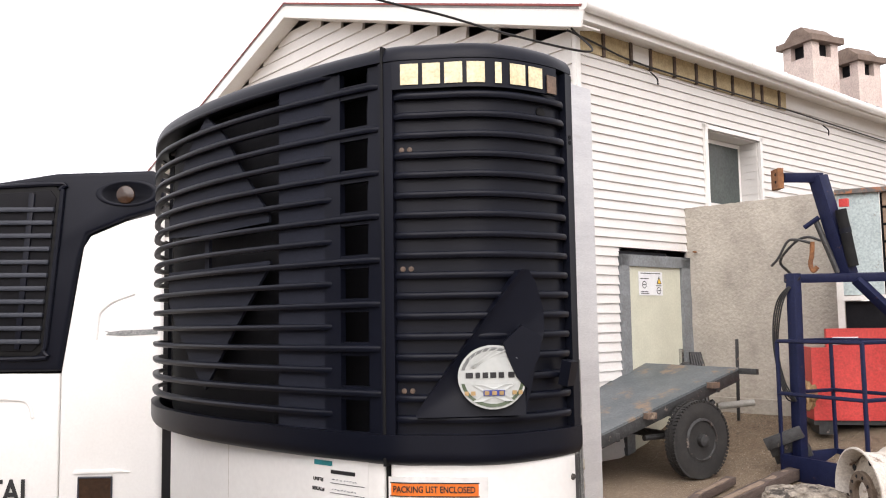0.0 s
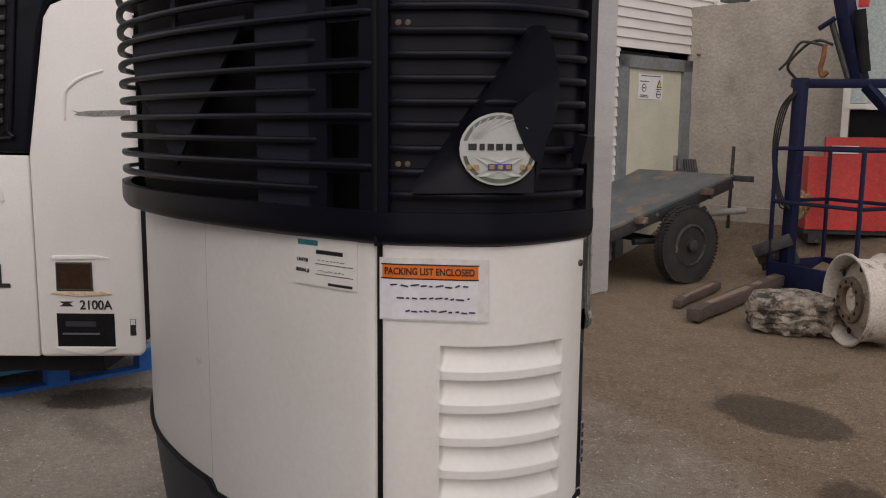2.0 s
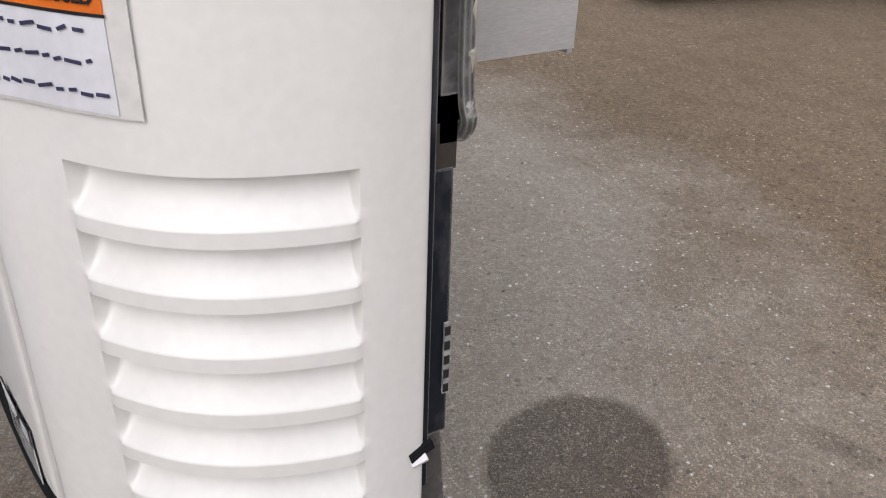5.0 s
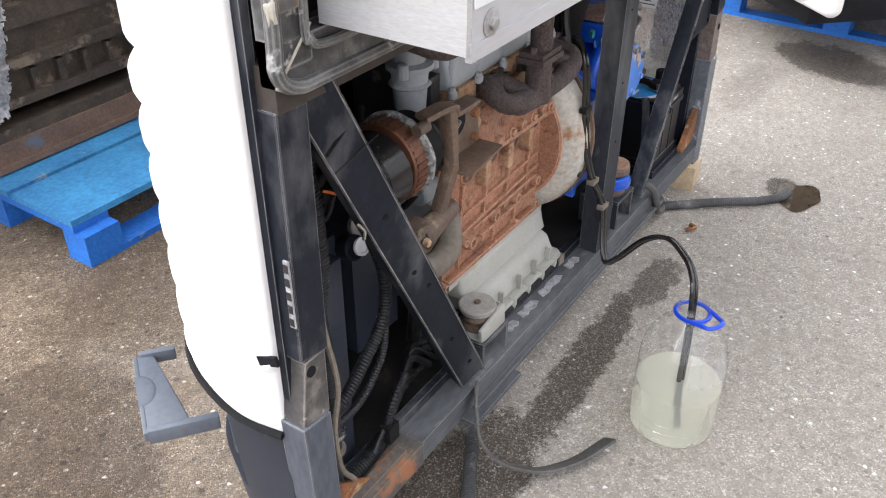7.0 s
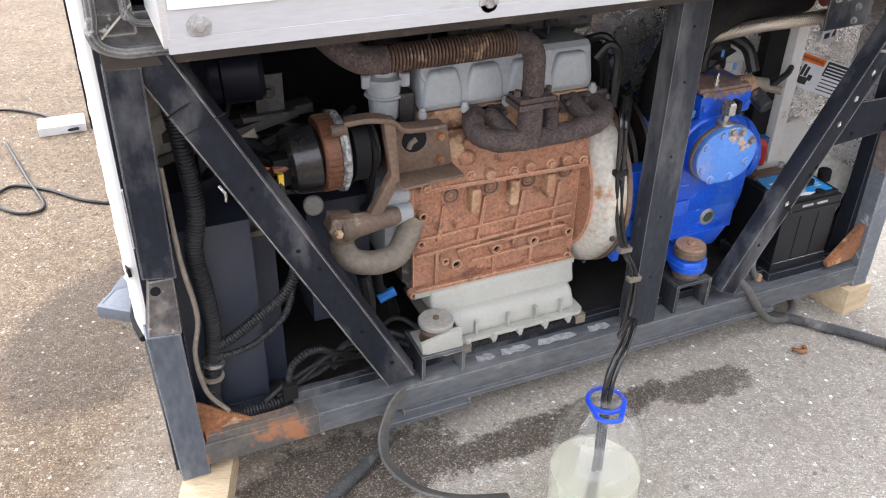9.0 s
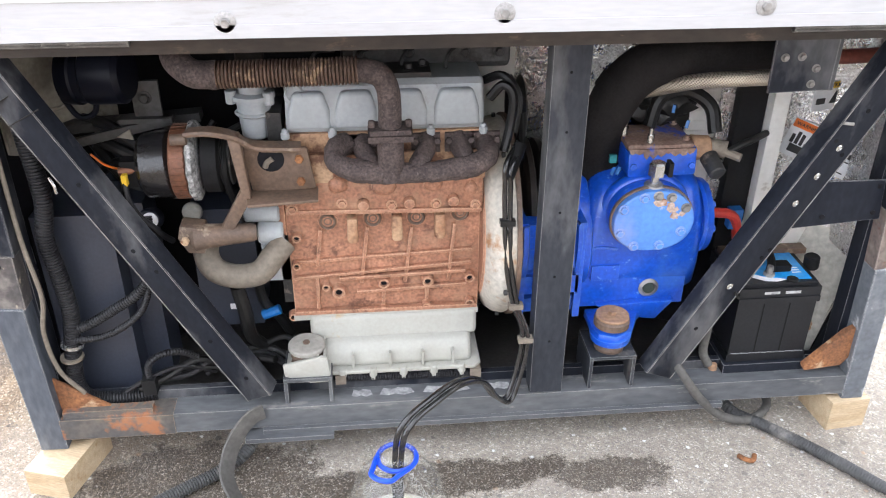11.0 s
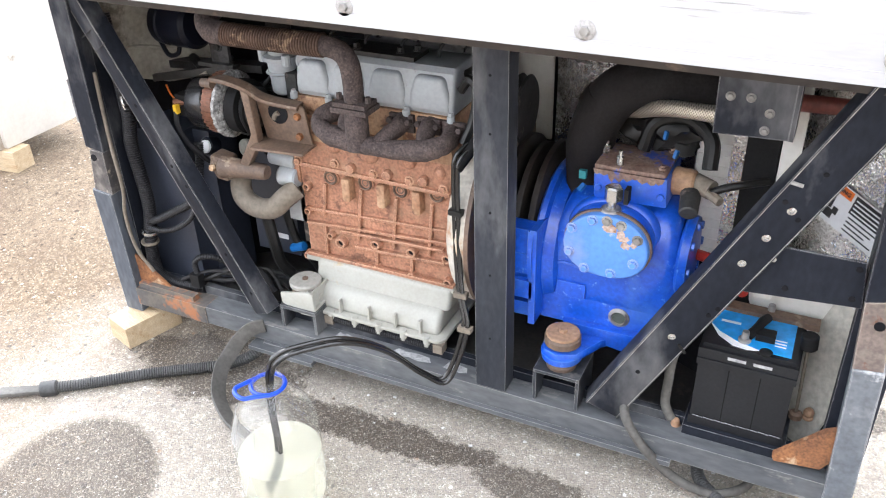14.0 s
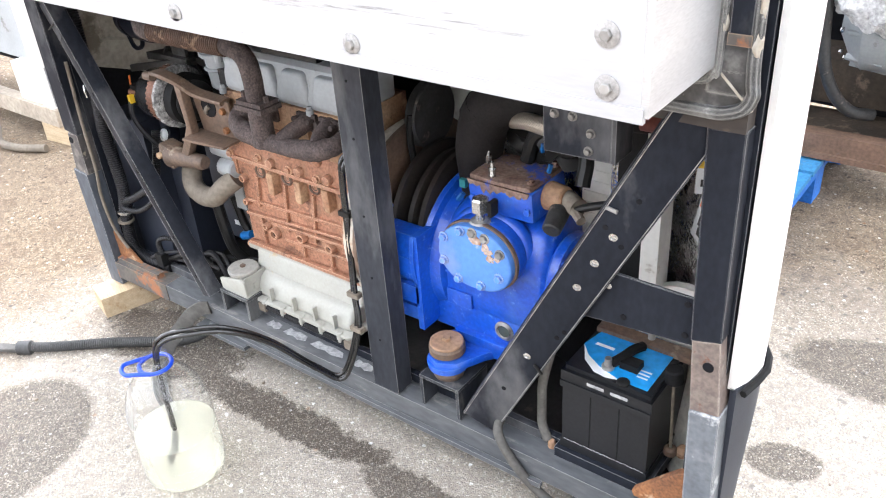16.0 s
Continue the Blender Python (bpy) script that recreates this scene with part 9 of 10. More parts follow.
# chimneys
for x, y, s, zt in ((-4.15, 15.1, 0.36, 7.0), (-3.88, 16.8, 0.34, 6.9)):
    ch = thing("chimney", "pale pink rendered chimney with a brown cap", "chimney", (x, y, 0), -20, "chimneys on the roof", "structure")
    part("stack", box((-s, -s, 4.5), (s, s, zt - 0.28), 0.02), CHIMNEYPINK, ch)
    for dx in (-1, 1):
        for dy in (-1, 1):
            part("cap_pillar", box((dx * s - dx * 0.2, dy * s - dy * 0.2, zt - 0.28), (dx * s, dy * s, zt), 0.01), CHIMNEYPINK, ch)
    part("flue_dark", box((-s + 0.12, -s + 0.12, zt - 0.28), (s - 0.12, s - 0.12, zt), 0.0), INSIDE, ch)
    part("cap_slab", box((-s - 0.09, -s - 0.09, zt), (s + 0.09, s + 0.09, zt + 0.12), 0.02), CHIMNEYCAP, ch)
    part("cap_hood", prism([(-s - 0.02, zt + 0.12), (s + 0.02, zt + 0.12), (s * 0.5, zt + 0.3), (0.12, zt + 0.36), (-0.12, zt + 0.36), (-s * 0.5, zt + 0.3)], "y", -s, s, 0.03), CHIMNEYCAP, ch)
far_house = thing("neighbour_house", "distant pale clad house beyond the yard", "house", (-2.4, 24, 0), -4.6, kind="structure")
part("house_wall", box((-3, 0, 0), (14, 6, 8.2), 0.02), SIDING, far_house)
for i in range(34):
    part("house_board", box((-3.02, -0.03, 2.0 + 0.18 * i), (14, 0.0, 2.165 + 0.18 * i), 0.0), SIDING, far_house, smooth=False)
# overhead wire
wire = thing("overhead_wire", "black cable sagging across the yard to the eave", "cable")
part("wire_run", tube([(-6.6, -6.0, 5.9), (-4.5, 0.9, 5.0), (-3.71, 3.2, 4.75), (-3.48, 3.9, 4.7), (-3.23, 4.7, 4.61), (-2.83, 5.55, 4.52), (-3.22, 5.75, 4.93)], 0.013, 6, 8), CABLE, wire)
part("wire_pole", cyl((-6.6, -6.0, 0), (-6.6, -6.0, 6.1), 0.09, 0.07, 12), WOODDARK, wire)

# ---------------------------------------------------------------- concrete wall
bm = B()
nx, nz = 60, 40
fr = [[bm.verts.new((-3.14 + 2.0 * i / nx, 8.0 + 0.018 * noise.fractal(Vector((i * 0.16, j * 0.16, 0)), 1, 2, 4), 3.03 * j / nz + (0.012 * noise.noise(Vector((i * 0.5, 3, 0))) if j == nz else 0))) for j in range(nz + 1)] for i in range(nx + 1)]
bk = [[bm.verts.new((v.co.x, 8.35, v.co.z)) for v in (c[0], c[-1])] for c in fr]
for i in range(nx):
    for j in range(nz):
        bm.faces.new((fr[i][j], fr[i + 1][j], fr[i + 1][j + 1], fr[i][j + 1]))
    bm.faces.new((fr[i][-1], fr[i + 1][-1], bk[i + 1][1], bk[i][1]))
    bm.faces.new((bk[i][0], bk[i][1], bk[i + 1][1], bk[i + 1][0]))
for i in (0, nx):
    bm.faces.new(fr[i] + [bk[i][1], bk[i][0]])
conc = tagged(part("wall_concrete", bm, CONCRETE), "rough rendered grey-brown concrete wall", "wall", kind="structure")
part("wall_pin", cyl((-3.0, 7.93, 2.45), (-3.0, 8.0, 2.45), 0.012, seg=8), RUST, conc)
part("bent_bar", tube([(-1.75, 7.9, 2.1), (-1.8, 7.75, 2.25), (-1.6, 7.7, 2.45), (-1.45, 7.7, 2.5), (-1.32, 7.75, 2.45)], 0.016, 8, 5), DARKSTEEL, conc)
part("wall_footing", roughen(box((-3.1, 7.86, 0.3), (-1.2, 8.0, 0.62), 0.03), 0.02, 6), CONCRETE, conc)
bollard = thing("steel_stake", "thin dark steel stake standing by the wall", "stake", (-2.3, 7.55, 0.4))
part("stake", bar((0, 0, 0), (0.02, 0, 0.95), 0.030, 0.030, up=(0, 1, 0)), DARKSTEEL, bollard)
barrow = thing("scrap_bars", "dark scrap bars leaning beside the door", "scrap metal", (-3.0, 7.75, 0.42))
for i in range(5):
    part("scrap_bar", tube([(0.05 * i, 0, 0), (-0.02 + 0.04 * i, 0.1, 0.45), (-0.08 + 0.03 * i, 0.15, 0.75)], 0.022, 6, 4), DARKSTEEL, barrow)
part("scrap_wheel", lathe([(0.05, 0), (0.09, 0.01), (0.09, 0.06), (0.05, 0.07)], (-0.05, -0.02, 0.55), (0.3, -1, 0), 18), DARKSTEEL, barrow)

# ---------------------------------------------------------------- flat cart
cart = thing("flat_cart", "tilted flat steel cart on one axle with a slack tyre", "trailer", (-2.04, 5.93, 0.0), -14.3)
K = 0.28
deck = part("deck", box((-1.80, -2.3, -0.012), (0.0, 0.78, 0.012), 0.003, m=Matrix.Translation((0, 0, 0.84)) @ Matrix(((1, 0, 0, 0), (0, 1, 0, 0), (0, K, 1, 0), (0, 0, 0, 1)))), BEDSTEEL, cart, "dull grey steel deck with rust streaks", smooth=False)


def on_deck(x, y, dz):
    return (x, y, 0.84 + K * y + dz)


for x in (-0.03, -0.6, -1.2, -1.77):
    part("side_channel", bar(on_deck(x, -1.5, -0.07), on_deck(x, 0.78, -0.07), 0.05, 0.12), DARKSTEEL, deck)
for y in (-0.95, -0.25, 0.45):
    part("cross_channel", bar(on_deck(-1.78, y, -0.10), on_deck(0.0, y, -0.10), 0.05, 0.08), DARKSTEEL, deck)
part("end_bar", bar(on_deck(-1.8, 0.80, -0.03), on_deck(0.22, 0.80, -0.03), 0.05, 0.06), DARKSTEEL, deck)
for y in (-0.55, 0.35):
    part("rust_bracket", box((-0.02, y - 0.06, 0.0), (0.06, y + 0.06, 0.06), 0.006, m=Matrix.Translation((0, 0, 0.84 + K * y - 0.06))), BRACKETRUST, deck)
axle = part("axle", cyl((-1.9, 0, 0.39), (0.16, 0, 0.39), 0.045, seg=12), DARKSTEEL, cart)
part("leaf_spring", tube([(-0.12, -0.5, 0.42), (-0.12, 0, 0.45), (-0.12, 0.5, 0.72)], 0.03, 8, 6), DARKSTEEL, axle)
part("drawbar", cyl((-0.42, 0.9, 0.62), (-0.20, 1.24, 0.66), 0.038, seg=12), PANGREY, cart, "dull grey round drawbar")


def tyre_wheel(parent, x, r=0.40, w=0.2):
    prof = [(r * 0.52, -w * 0.42), (r * 0.6, -w * 0.5), (r * 0.88, -w * 0.5), (r * 0.97, -w * 0.40), (r * 0.985, 0), (r * 0.97, w * 0.40), (r * 0.88, w * 0.5), (r * 0.6, w * 0.5), (r * 0.52, w * 0.42)]
    ty = lathe(prof, (x, 0, r), (1, 0, 0), 48)
    for v in ty.verts:
        if v.co.z < 0.045:
            v.co.x += 0.02 * (0.045 - v.co.z) / 0.045 * (1 if v.co.x > x else -1)
            v.co.z = max(v.co.z, 0.012 + 0.2 * (v.co.z - 0.012))
    t = part("tyre", ty, TYRE, parent, "worn slack tyre")
    treads = B()
    for i in range(64):
        a = 2 * math.pi * i / 64
        for k in (-1, 1):
            c = Vector((x + k * w * 0.30, r * 0.985 * math.cos(a), r + r * 0.985 * math.sin(a)))
            if c.z < 0.05:
                continue
            box((-w * 0.19, -0.0125, -0.012), (w * 0.19, 0.0125, 0.010), 0.0, bm=treads, m=Matrix.Translation(c) @ pose(0, 0, 0, math.degrees(a) - 90, 0, 0) @ pose(0, 0, 0, 0, 0, 18 * k))
    part("tread", treads, TYRE, t, smooth=False)
    rm = part("rim", lathe([(r * 0.56, 0), (r * 0.56, 0.02), (r * 0.5, 0.03), (r * 0.44, -0.02), (r * 0.30, -0.035), (r * 0.26, 0.0), (r * 0.16, 0.01), (r * 0.15, 0.06), (r * 0.08, 0.07)], (x + w * 0.34, 0, r), (1, 0, 0), 32), DARKSTEEL, parent, "dark pressed steel rim")
    for i in range(6):
        a = 2 * math.pi * i / 6
        part("wheel_nut", hexbolt((x + w * 0.34 - 0.02, r * 0.36 * math.cos(a), r + r * 0.36 * math.sin(a)), (1, 0, 0), 0.016, 0.025), DARKSTEEL, rm)


tyre_wheel(cart, 0.11, 0.39, 0.125)
tyre_wheel(cart, -1.95)

# ---------------------------------------------------------------- navy lift frame and basket
crane = thing("lift_frame", "navy blue steel lifting frame with a bent arm", "crane", (-1.2, 6.6, 0.02), 0)


def sq(p, q, w, mat=CRANEBLUE, name="tube", parent=None, label=""):
    return part(name, bar(p, q, w, w, up=(0.3, 1, 0.1), bev=0.006), mat, parent or crane, label)


sq((0, 0, 0), (0.03, -0.02, 2.02), 0.105, name="post")
sq((-0.06, -0.02, 1.97), (1.0, 0.75, 1.97), 0.085, name="beam")
sq((0.9, 0.7, 0), (0.9, 0.7, 1.97), 0.105, name="post")
sq((0.75, 0.58, 1.6), (0.5, 0.36, 1.95), 0.09, name="knee")
arm = sq((0.41, 0.41, 2.0), (0.19, 0.33, 3.03), 0.14, name="arm")
sq((0.22, 0.36, 3.02), (-0.08, 0.12, 3.03), 0.10, name="arm_head")
part("rusty_plate", box((-0.03, -0.09, -0.11), (0.03, 0.09, 0.10), 0.006, m=Matrix.Translation((-0.13, 0.09, 3.02)) @ pose(0, 0, 0, 0, 0, 45)), RUST, arm, "rusty square plate with holes")
for dy, dz in ((-0.03, 0.04), (0.03, 0.04), (-0.03, -0.04), (0.03, -0.04)):
    part("plate_hole", lathe([(0.016, 0), (0.016, 0.002)], (-0.105 + dy * 0.7, 0.066 + dy * 0.7, 3.02 + dz), (0.7, -0.7, 0), 10), INSIDE, arm)
part("ram", cyl((0.48, 0.36, 2.08), (0.41, 0.30, 2.66), 0.055, seg=14), GROOVE, arm, "black hydraulic ram")
part("ram_band", cyl((0.44, 0.325, 2.42), (0.434, 0.32, 2.47), 0.058, seg=14), BLACKPLASTIC, arm)
part("red_joint", box((0.36, 0.40, 2.70), (0.44, 0.46, 2.78), 0.01), RED, arm)
part("lower_link", cyl((0.33, 0.36, 2.02), (0.16, 0.30, 2.56), 0.03, seg=10), DARKSTEEL, arm)
part("link_end", cyl((0.20, 0.28, 2.60), (0.06, 0.24, 2.50), 0.025, seg=8), CRANEBLUE, arm)
part("hook", tube([(0.13, 0.25, 2.35), (0.12, 0.25, 2.22), (0.10, 0.25, 2.12), (0.13, 0.24, 2.05), (0.17, 0.25, 2.09)], 0.025, 8, 5), RUST, arm, "rusty hook and shackle")
part("bent_rod", tube([(0.12, 0.22, 2.34), (-0.02, 0.2, 2.38), (-0.10, 0.18, 2.36), (-0.2, 0.18, 2.20), (-0.28, 0.18, 2.12)], 0.014, 8, 5), DARKSTEEL, arm)
for i in range(4):
    part("hydraulic_hose", tube([(0.10, -0.02, 1.98), (-0.05 - 0.02 * i, -0.1, 1.75), (-0.12 - 0.015 * i, -0.12, 1.3), (-0.08, -0.1, 0.95 - 0.05 * i), (0.03, -0.1, 0.75)], 0.008, 8, 6), CABLE, crane)
for i in range(3):
    part("lower_stub", bar((0.05, -0.05 + 0.1 * i, 0.45 - 0.1 * i), (-0.28, -0.15 + 0.1 * i, 0.30 - 0.08 * i), 0.06, 0.12), DARKSTEEL, crane)

basket = thing("work_basket", "navy tubular work basket standing on the asphalt", "basket", (-1.33, 6.48, 0.0), -20.6)
ring_z = (1.36, 0.84, 0.14)
L, W = 1.0, 0.75


def bk_bar(p, q, w=0.034, name="rail"):
    return part(name, bar(p, q, w, w, up=(0.2, 0.3, 1) if abs(p[2] - q[2]) < 0.1 else (0, 1, 0), bev=0.008), CRANEBLUE, basket)


for zz in ring_z[:2]:
    for p, q in (((0, 0), (L, 0)), ((L, 0), (L, W)), ((L, W), (0, W)), ((0, W), (0, 0))):
        bk_bar((*p, zz), (*q, zz))
for p in ((0, 0), (L, 0), (L, W), (0, W)):
    bk_bar((*p, 0.0), (*p, 1.36), name="upright")
for p, q in (((0, 0), (L, 0)), ((L, 0), (L, W)), ((L, W), (0, W)), ((0, W), (0, 0))):
    part("kick_board", bar((*p, 0.12), (*q, 0.12), 0.03, 0.24), CRANEBLUE, basket)
part("floor_plate", box((0, 0, 0.02), (L, W, 0.04), 0.003), CRANEBLUE, basket)

skip = thing("red_container", "red painted sheet-steel container behind the basket", "container", (-1.32, 7.28, 0.35), 35)
part("front_sheet", box((0.0, -0.03, 0.15), (2.2, 0.0, 0.92), 0.01), RED, skip)
part("top_lip", box((0.16, -0.02, 0.92), (2.2, 0.04, 1.12), 0.01), RED, skip)
part("side_sheet", box((0.0, 0.0, 0.15), (0.03, 0.8, 0.92), 0.01), RED, skip)
part("base_sheet", box((0.0, 0.0, 0.10), (2.2, 0.8, 0.15), 0.01), DARKSTEEL, skip)
part("foot", box((0.05, 0.0, 0.0), (0.2, 0.7, 0.10), 0.01), DARKSTEEL, skip)
part("foot", box((1.9, 0.0, 0.0), (2.05, 0.7, 0.10), 0.01), DARKSTEEL, skip)
part("yellow_plate", box((0.22, -0.034, 0.95), (0.48, -0.022, 1.03), 0.002), LABELWHITE, skip, "small white and yellow plate")
part("plate_bar", box((0.25, -0.037, 0.97), (0.45, -0.0345, 1.01), 0.0), YELLOW, skip)
part("valve_cluster", lump((-0.06, -0.1, 0.42), (0.08, 0.06, 0.14), 0.6, 6, 3, 5), BRASS, skip)
cab = thing("open_box_body", "white-edged open box body with a dark inside", "container", (-1.12, 7.72, 0.45), 20)
part("edge_frame", box((-0.05, -0.04, 0.0), (0.02, 0.04, 1.7), 0.008), OLDWHITE, cab)
part("top_edge", box((-0.05, -0.05, 1.32), (2.2, 0.05, 1.37), 0.008), OLDWHITE, cab)
# near-black slab in the opening, in place of a shaded inside
part("dark_inside", box((0.03, 0.03, 0.0), (2.2, 0.1, 1.31), 0.0), INSIDE, cab)
part("pale_sheet", box((0.0, 0.03, 1.38), (0.42, 0.08, 2.56), 0.006), PALEBLUE, cab, "pale blue flaking sheet")
part("sheet_bar", box((-0.02, -0.02, 2.5), (2.2, 0.1, 2.55), 0.006), FRAMERUST, cab)
for i in range(6):
    part("plank", box((0.45, 0.04, 1.40 + 0.19 * i), (2.2, 0.09, 1.56 + 0.19 * i), 0.006), surf("weathered_brown_board", (0.24, 0.17, 0.115), (0.17, 0.12, 0.085), rough=0.85, scale=4, fine=40, stretch=(1, 1, 8), bump=0.3) if i == 0 else bpy.data.materials["weathered_brown_board"], cab, "weathered brown plank")
part("back_panel", box((0.43, 0.1, 1.38), (2.2, 0.13, 2.5), 0.0), INSIDE, cab)

SPLITWOOD = surf("split_brown_wood", (0.27, 0.20, 0.145), (0.17, 0.12, 0.085), rough=0.85, scale=9, fine=70, bump=0.5, stretch=(9, 1, 9))
# ---------------------------------------------------------------- loose things by the cart
for p, q, w, lab in (((-0.985, 4.30, 0.075), (-1.20, 6.45, 0.075), 0.125, "long dark weathered timber lying on asphalt"), ((-1.36, 4.72, 0.05), (-1.52, 5.75, 0.06), 0.085, "short dark weathered timber lying on asphalt")):
    tm = thing("timber", lab, "timber", p, 0, "timbers on the yard")
    d = Vector(q) - Vector(p)
    plank = bar((0, 0, 0), d, w, w * 0.82, bev=0.006)
    bmesh.ops.subdivide_edges(plank, edges=[e for e in plank.edges if e.calc_length() > 0.5], cuts=9, use_grid_fill=True)
    part("beam", roughen(plank, 0.016, 4), WOODDARK, tm)
    part("pale_top", roughen(bar(d * 0.12 + Vector((0.01, 0, w * 0.40)), d * 0.9 + Vector((0.0, 0, w * 0.36)), w * 0.55, 0.012, bev=0.003), 0.010, 5), SPLITWOOD, tm, "paler split upper face")
stick = thing("broken_stick", "thin dark broken stick on asphalt", "stick", (-0.72, 5.6, 0.03))
part("stick_wood", tube([(0, 0, 0), (0.2, 0.1, 0.03), (0.45, -0.1, 0.0)], 0.02, 6, 4), WOODDARK, stick)
bundle = thing("wrapped_bundle", "grimy pale plastic-wrapped bundle on asphalt", "bundle", (-0.33, 4.60, 0.0), 24)
bm = lump((0, 0, 0.155), (0.33, 0.21, 0.165), 0.16, 5, 5, 3.0)
for v in bm.verts:
    c = Vector((v.co.x / 0.33, v.co.y / 0.21, (v.co.z - 0.155) / 0.165))
    m = max(abs(c.x), abs(c.y), abs(c.z), 0.01)
    v.co = Vector((v.co.x, v.co.y, v.co.z)).lerp(Vector((c.x / m * 0.33, c.y / m * 0.21, 0.155 + c.z / m * 0.155)), 0.55)
    f = noise.fractal(Vector((v.co.x * 9 + v.co.z * 5, v.co.y * 9, v.co.z * 16)), 1.0, 2.0, 3)
    v.co += noise.noise_vector(v.co * 14) * 0.010 + c.normalized() * (0.022 * (1 - 2 * abs(f)) - 0.011)
    v.co.z = max(0.0, v.co.z)
part("bundle_wrap", bm, SACK, bundle)

RIMRUST = surf("brown_rusty_wheel_disc", (0.17, 0.125, 0.088), (0.085, 0.060, 0.042), rough=0.8, scale=7, fine=80, bump=0.3, stain=(0.50, 0.46, 0.40), stain_amount=0.24, stain_scale=5)
wheel = thing("truck_wheel_rim", "white truck wheel rim streaked with rust, standing on edge", "wheel rim", (0.10, 4.44, 0.0), 0)
ax = Vector((0.686, 0.728, 0)).normalized()
Rr = 0.325
rim_p = [(Rr - 0.004, 0.0), (Rr + 0.008, 0.003), (Rr + 0.010, 0.014), (Rr - 0.004, 0.022), (Rr - 0.016, 0.030), (Rr - 0.026, 0.075), (Rr - 0.031, 0.13), (Rr - 0.030, 0.19), (Rr - 0.020, 0.225), (Rr - 0.014, 0.255), (Rr - 0.004, 0.265), (Rr + 0.010, 0.272), (Rr + 0.008, 0.284), (Rr - 0.006, 0.285), (Rr - 0.022, 0.262), (Rr - 0.038, 0.20), (Rr - 0.040, 0.13), (Rr - 0.034, 0.075), (Rr - 0.022, 0.022), (Rr - 0.004, 0.0)]
part("rim_barrel", lathe(rim_p, (0, 0, Rr + 0.01), ax, 56, cap=False), RIMWHITE, wheel)
diskp = [(Rr - 0.034, 0.115), (Rr - 0.055, 0.105), (0.235, 0.085), (0.165, 0.048), (0.165, 0.060), (0.235, 0.098), (Rr - 0.036, 0.128)]
RIMBEIGE = surf("grimy_beige_wheel_paint", (0.36, 0.315, 0.25), (0.25, 0.205, 0.155), rough=0.6, scale=7, fine=70, bump=0.25, stain=(0.10, 0.065, 0.042), stain_amount=0.40, stain_scale=6)
dsk = part("rim_disc", lathe(diskp, (0, 0, Rr + 0.01), ax, 48, cap=False), RIMBEIGE, wheel, "grimy beige dished rim disc")
part("hub_ring", lathe([(0.168, 0.052), (0.166, 0.026), (0.158, 0.020), (0.105, 0.020), (0.098, 0.026), (0.096, 0.060), (0.110, 0.064), (0.168, 0.058)], (0, 0, Rr + 0.01), ax, 44, cap=False), RIMRUST, dsk, "rust-brown bolt ring")
sd = ax.cross(Vector((0, 0, 1))).normalized()
for i in range(10):
    a = 2 * math.pi * i / 10
    part("bolt_hole", lathe([(0.013, 0), (0.013, 0.002)], Vector((0, 0, Rr + 0.01)) + ax * 0.0192 + (sd * math.cos(a) + Vector((0, 0, 1)) * math.sin(a)) * 0.132, -ax, 10), INSIDE, dsk)
for i in range(6):
    a = 2 * math.pi * i / 6 + 0.3
    part("hand_hole", lathe([(0.024, 0), (0.024, 0.006)], Vector((0, 0, Rr + 0.01)) + ax * 0.080 + (sd * math.cos(a) + Vector((0, 0, 1)) * math.sin(a)) * 0.240, -ax, 14), INSIDE, dsk)
scrap2 = thing("rusty_fitting", "dark rusty pipe fitting on asphalt", "scrap metal", (0.52, 4.62, 0.0), 20)
part("fitting", cyl((-0.12, 0, 0.05), (0.12, 0, 0.05), 0.05, 0.04, 12, 0.01), GRIME, scrap2)
part("fitting_lug", box((-0.05, -0.1, 0.0), (0.05, 0.1, 0.04), 0.008), GRIME, scrap2)


# ---------------------------------------------------------------- pallets
def pallet(at, turn, lab, size=(1.2, 1.0), wide=False):
    th = thing("pallet", lab, "pallet", at, turn, "blue pallets")
    lx, ly = size
    n = 7
    rows = [(-ly / 2 + (ly - 0.11) * i / (n - 1), 0.11) for i in range(n)]
    if wide:
        rows = [(0.115, 0.285), (-0.03, 0.125), (-0.19, 0.14), (-0.4, 0.18)]
    for y, wd in rows:
        part("deck_board", roughen(box((-lx / 2, y, 0.122), (lx / 2, y + wd, 0.142), 0.003), 0.0015, 9), PALLETBLUE, th, "blue painted deck board")
    for y in (-ly / 2, -0.05, ly / 2 - (0.055 if wide else 0.1)):
        part("bottom_board", box((-lx / 2, y, 0.0), (lx / 2, y + 0.1, 0.02), 0.003), PALLETEND, th)
        for x in (-lx / 2, -0.06, lx / 2 - 0.12):
            part("spacer_block", box((x, y, 0.021), (x + 0.12, y + 0.1, 0.10), 0.004), PALLETEND, th)
    for x in (-lx / 2, -0.06, lx / 2 - 0.12):
        part("stringer", box((x, -ly / 2, 0.10), (x + 0.12, ly / 2, 0.121), 0.003), PALLETEND, th)
    return th


pallet((-0.09, -1.715, 0.0), 0, "blue painted wooden pallet under a dismantled unit", (1.2, 0.8), True)
pallet((-3.27, 0.10, 0.0), 86, "blue painted wooden pallet under a white unit", (1.2, 1.0))
for y in (-0.32, 0.02, 0.36):
    sk = thing("skid_beam", "pale pine beam lying across a blue pallet", "timber", (-3.15, y, 0.142), 2, "beams on the pallet")
    part("beam", roughen(box((-0.52, -0.05, 0), (0.36, 0.05, 0.10), 0.004), 0.002, 12), WOODPINE, sk)

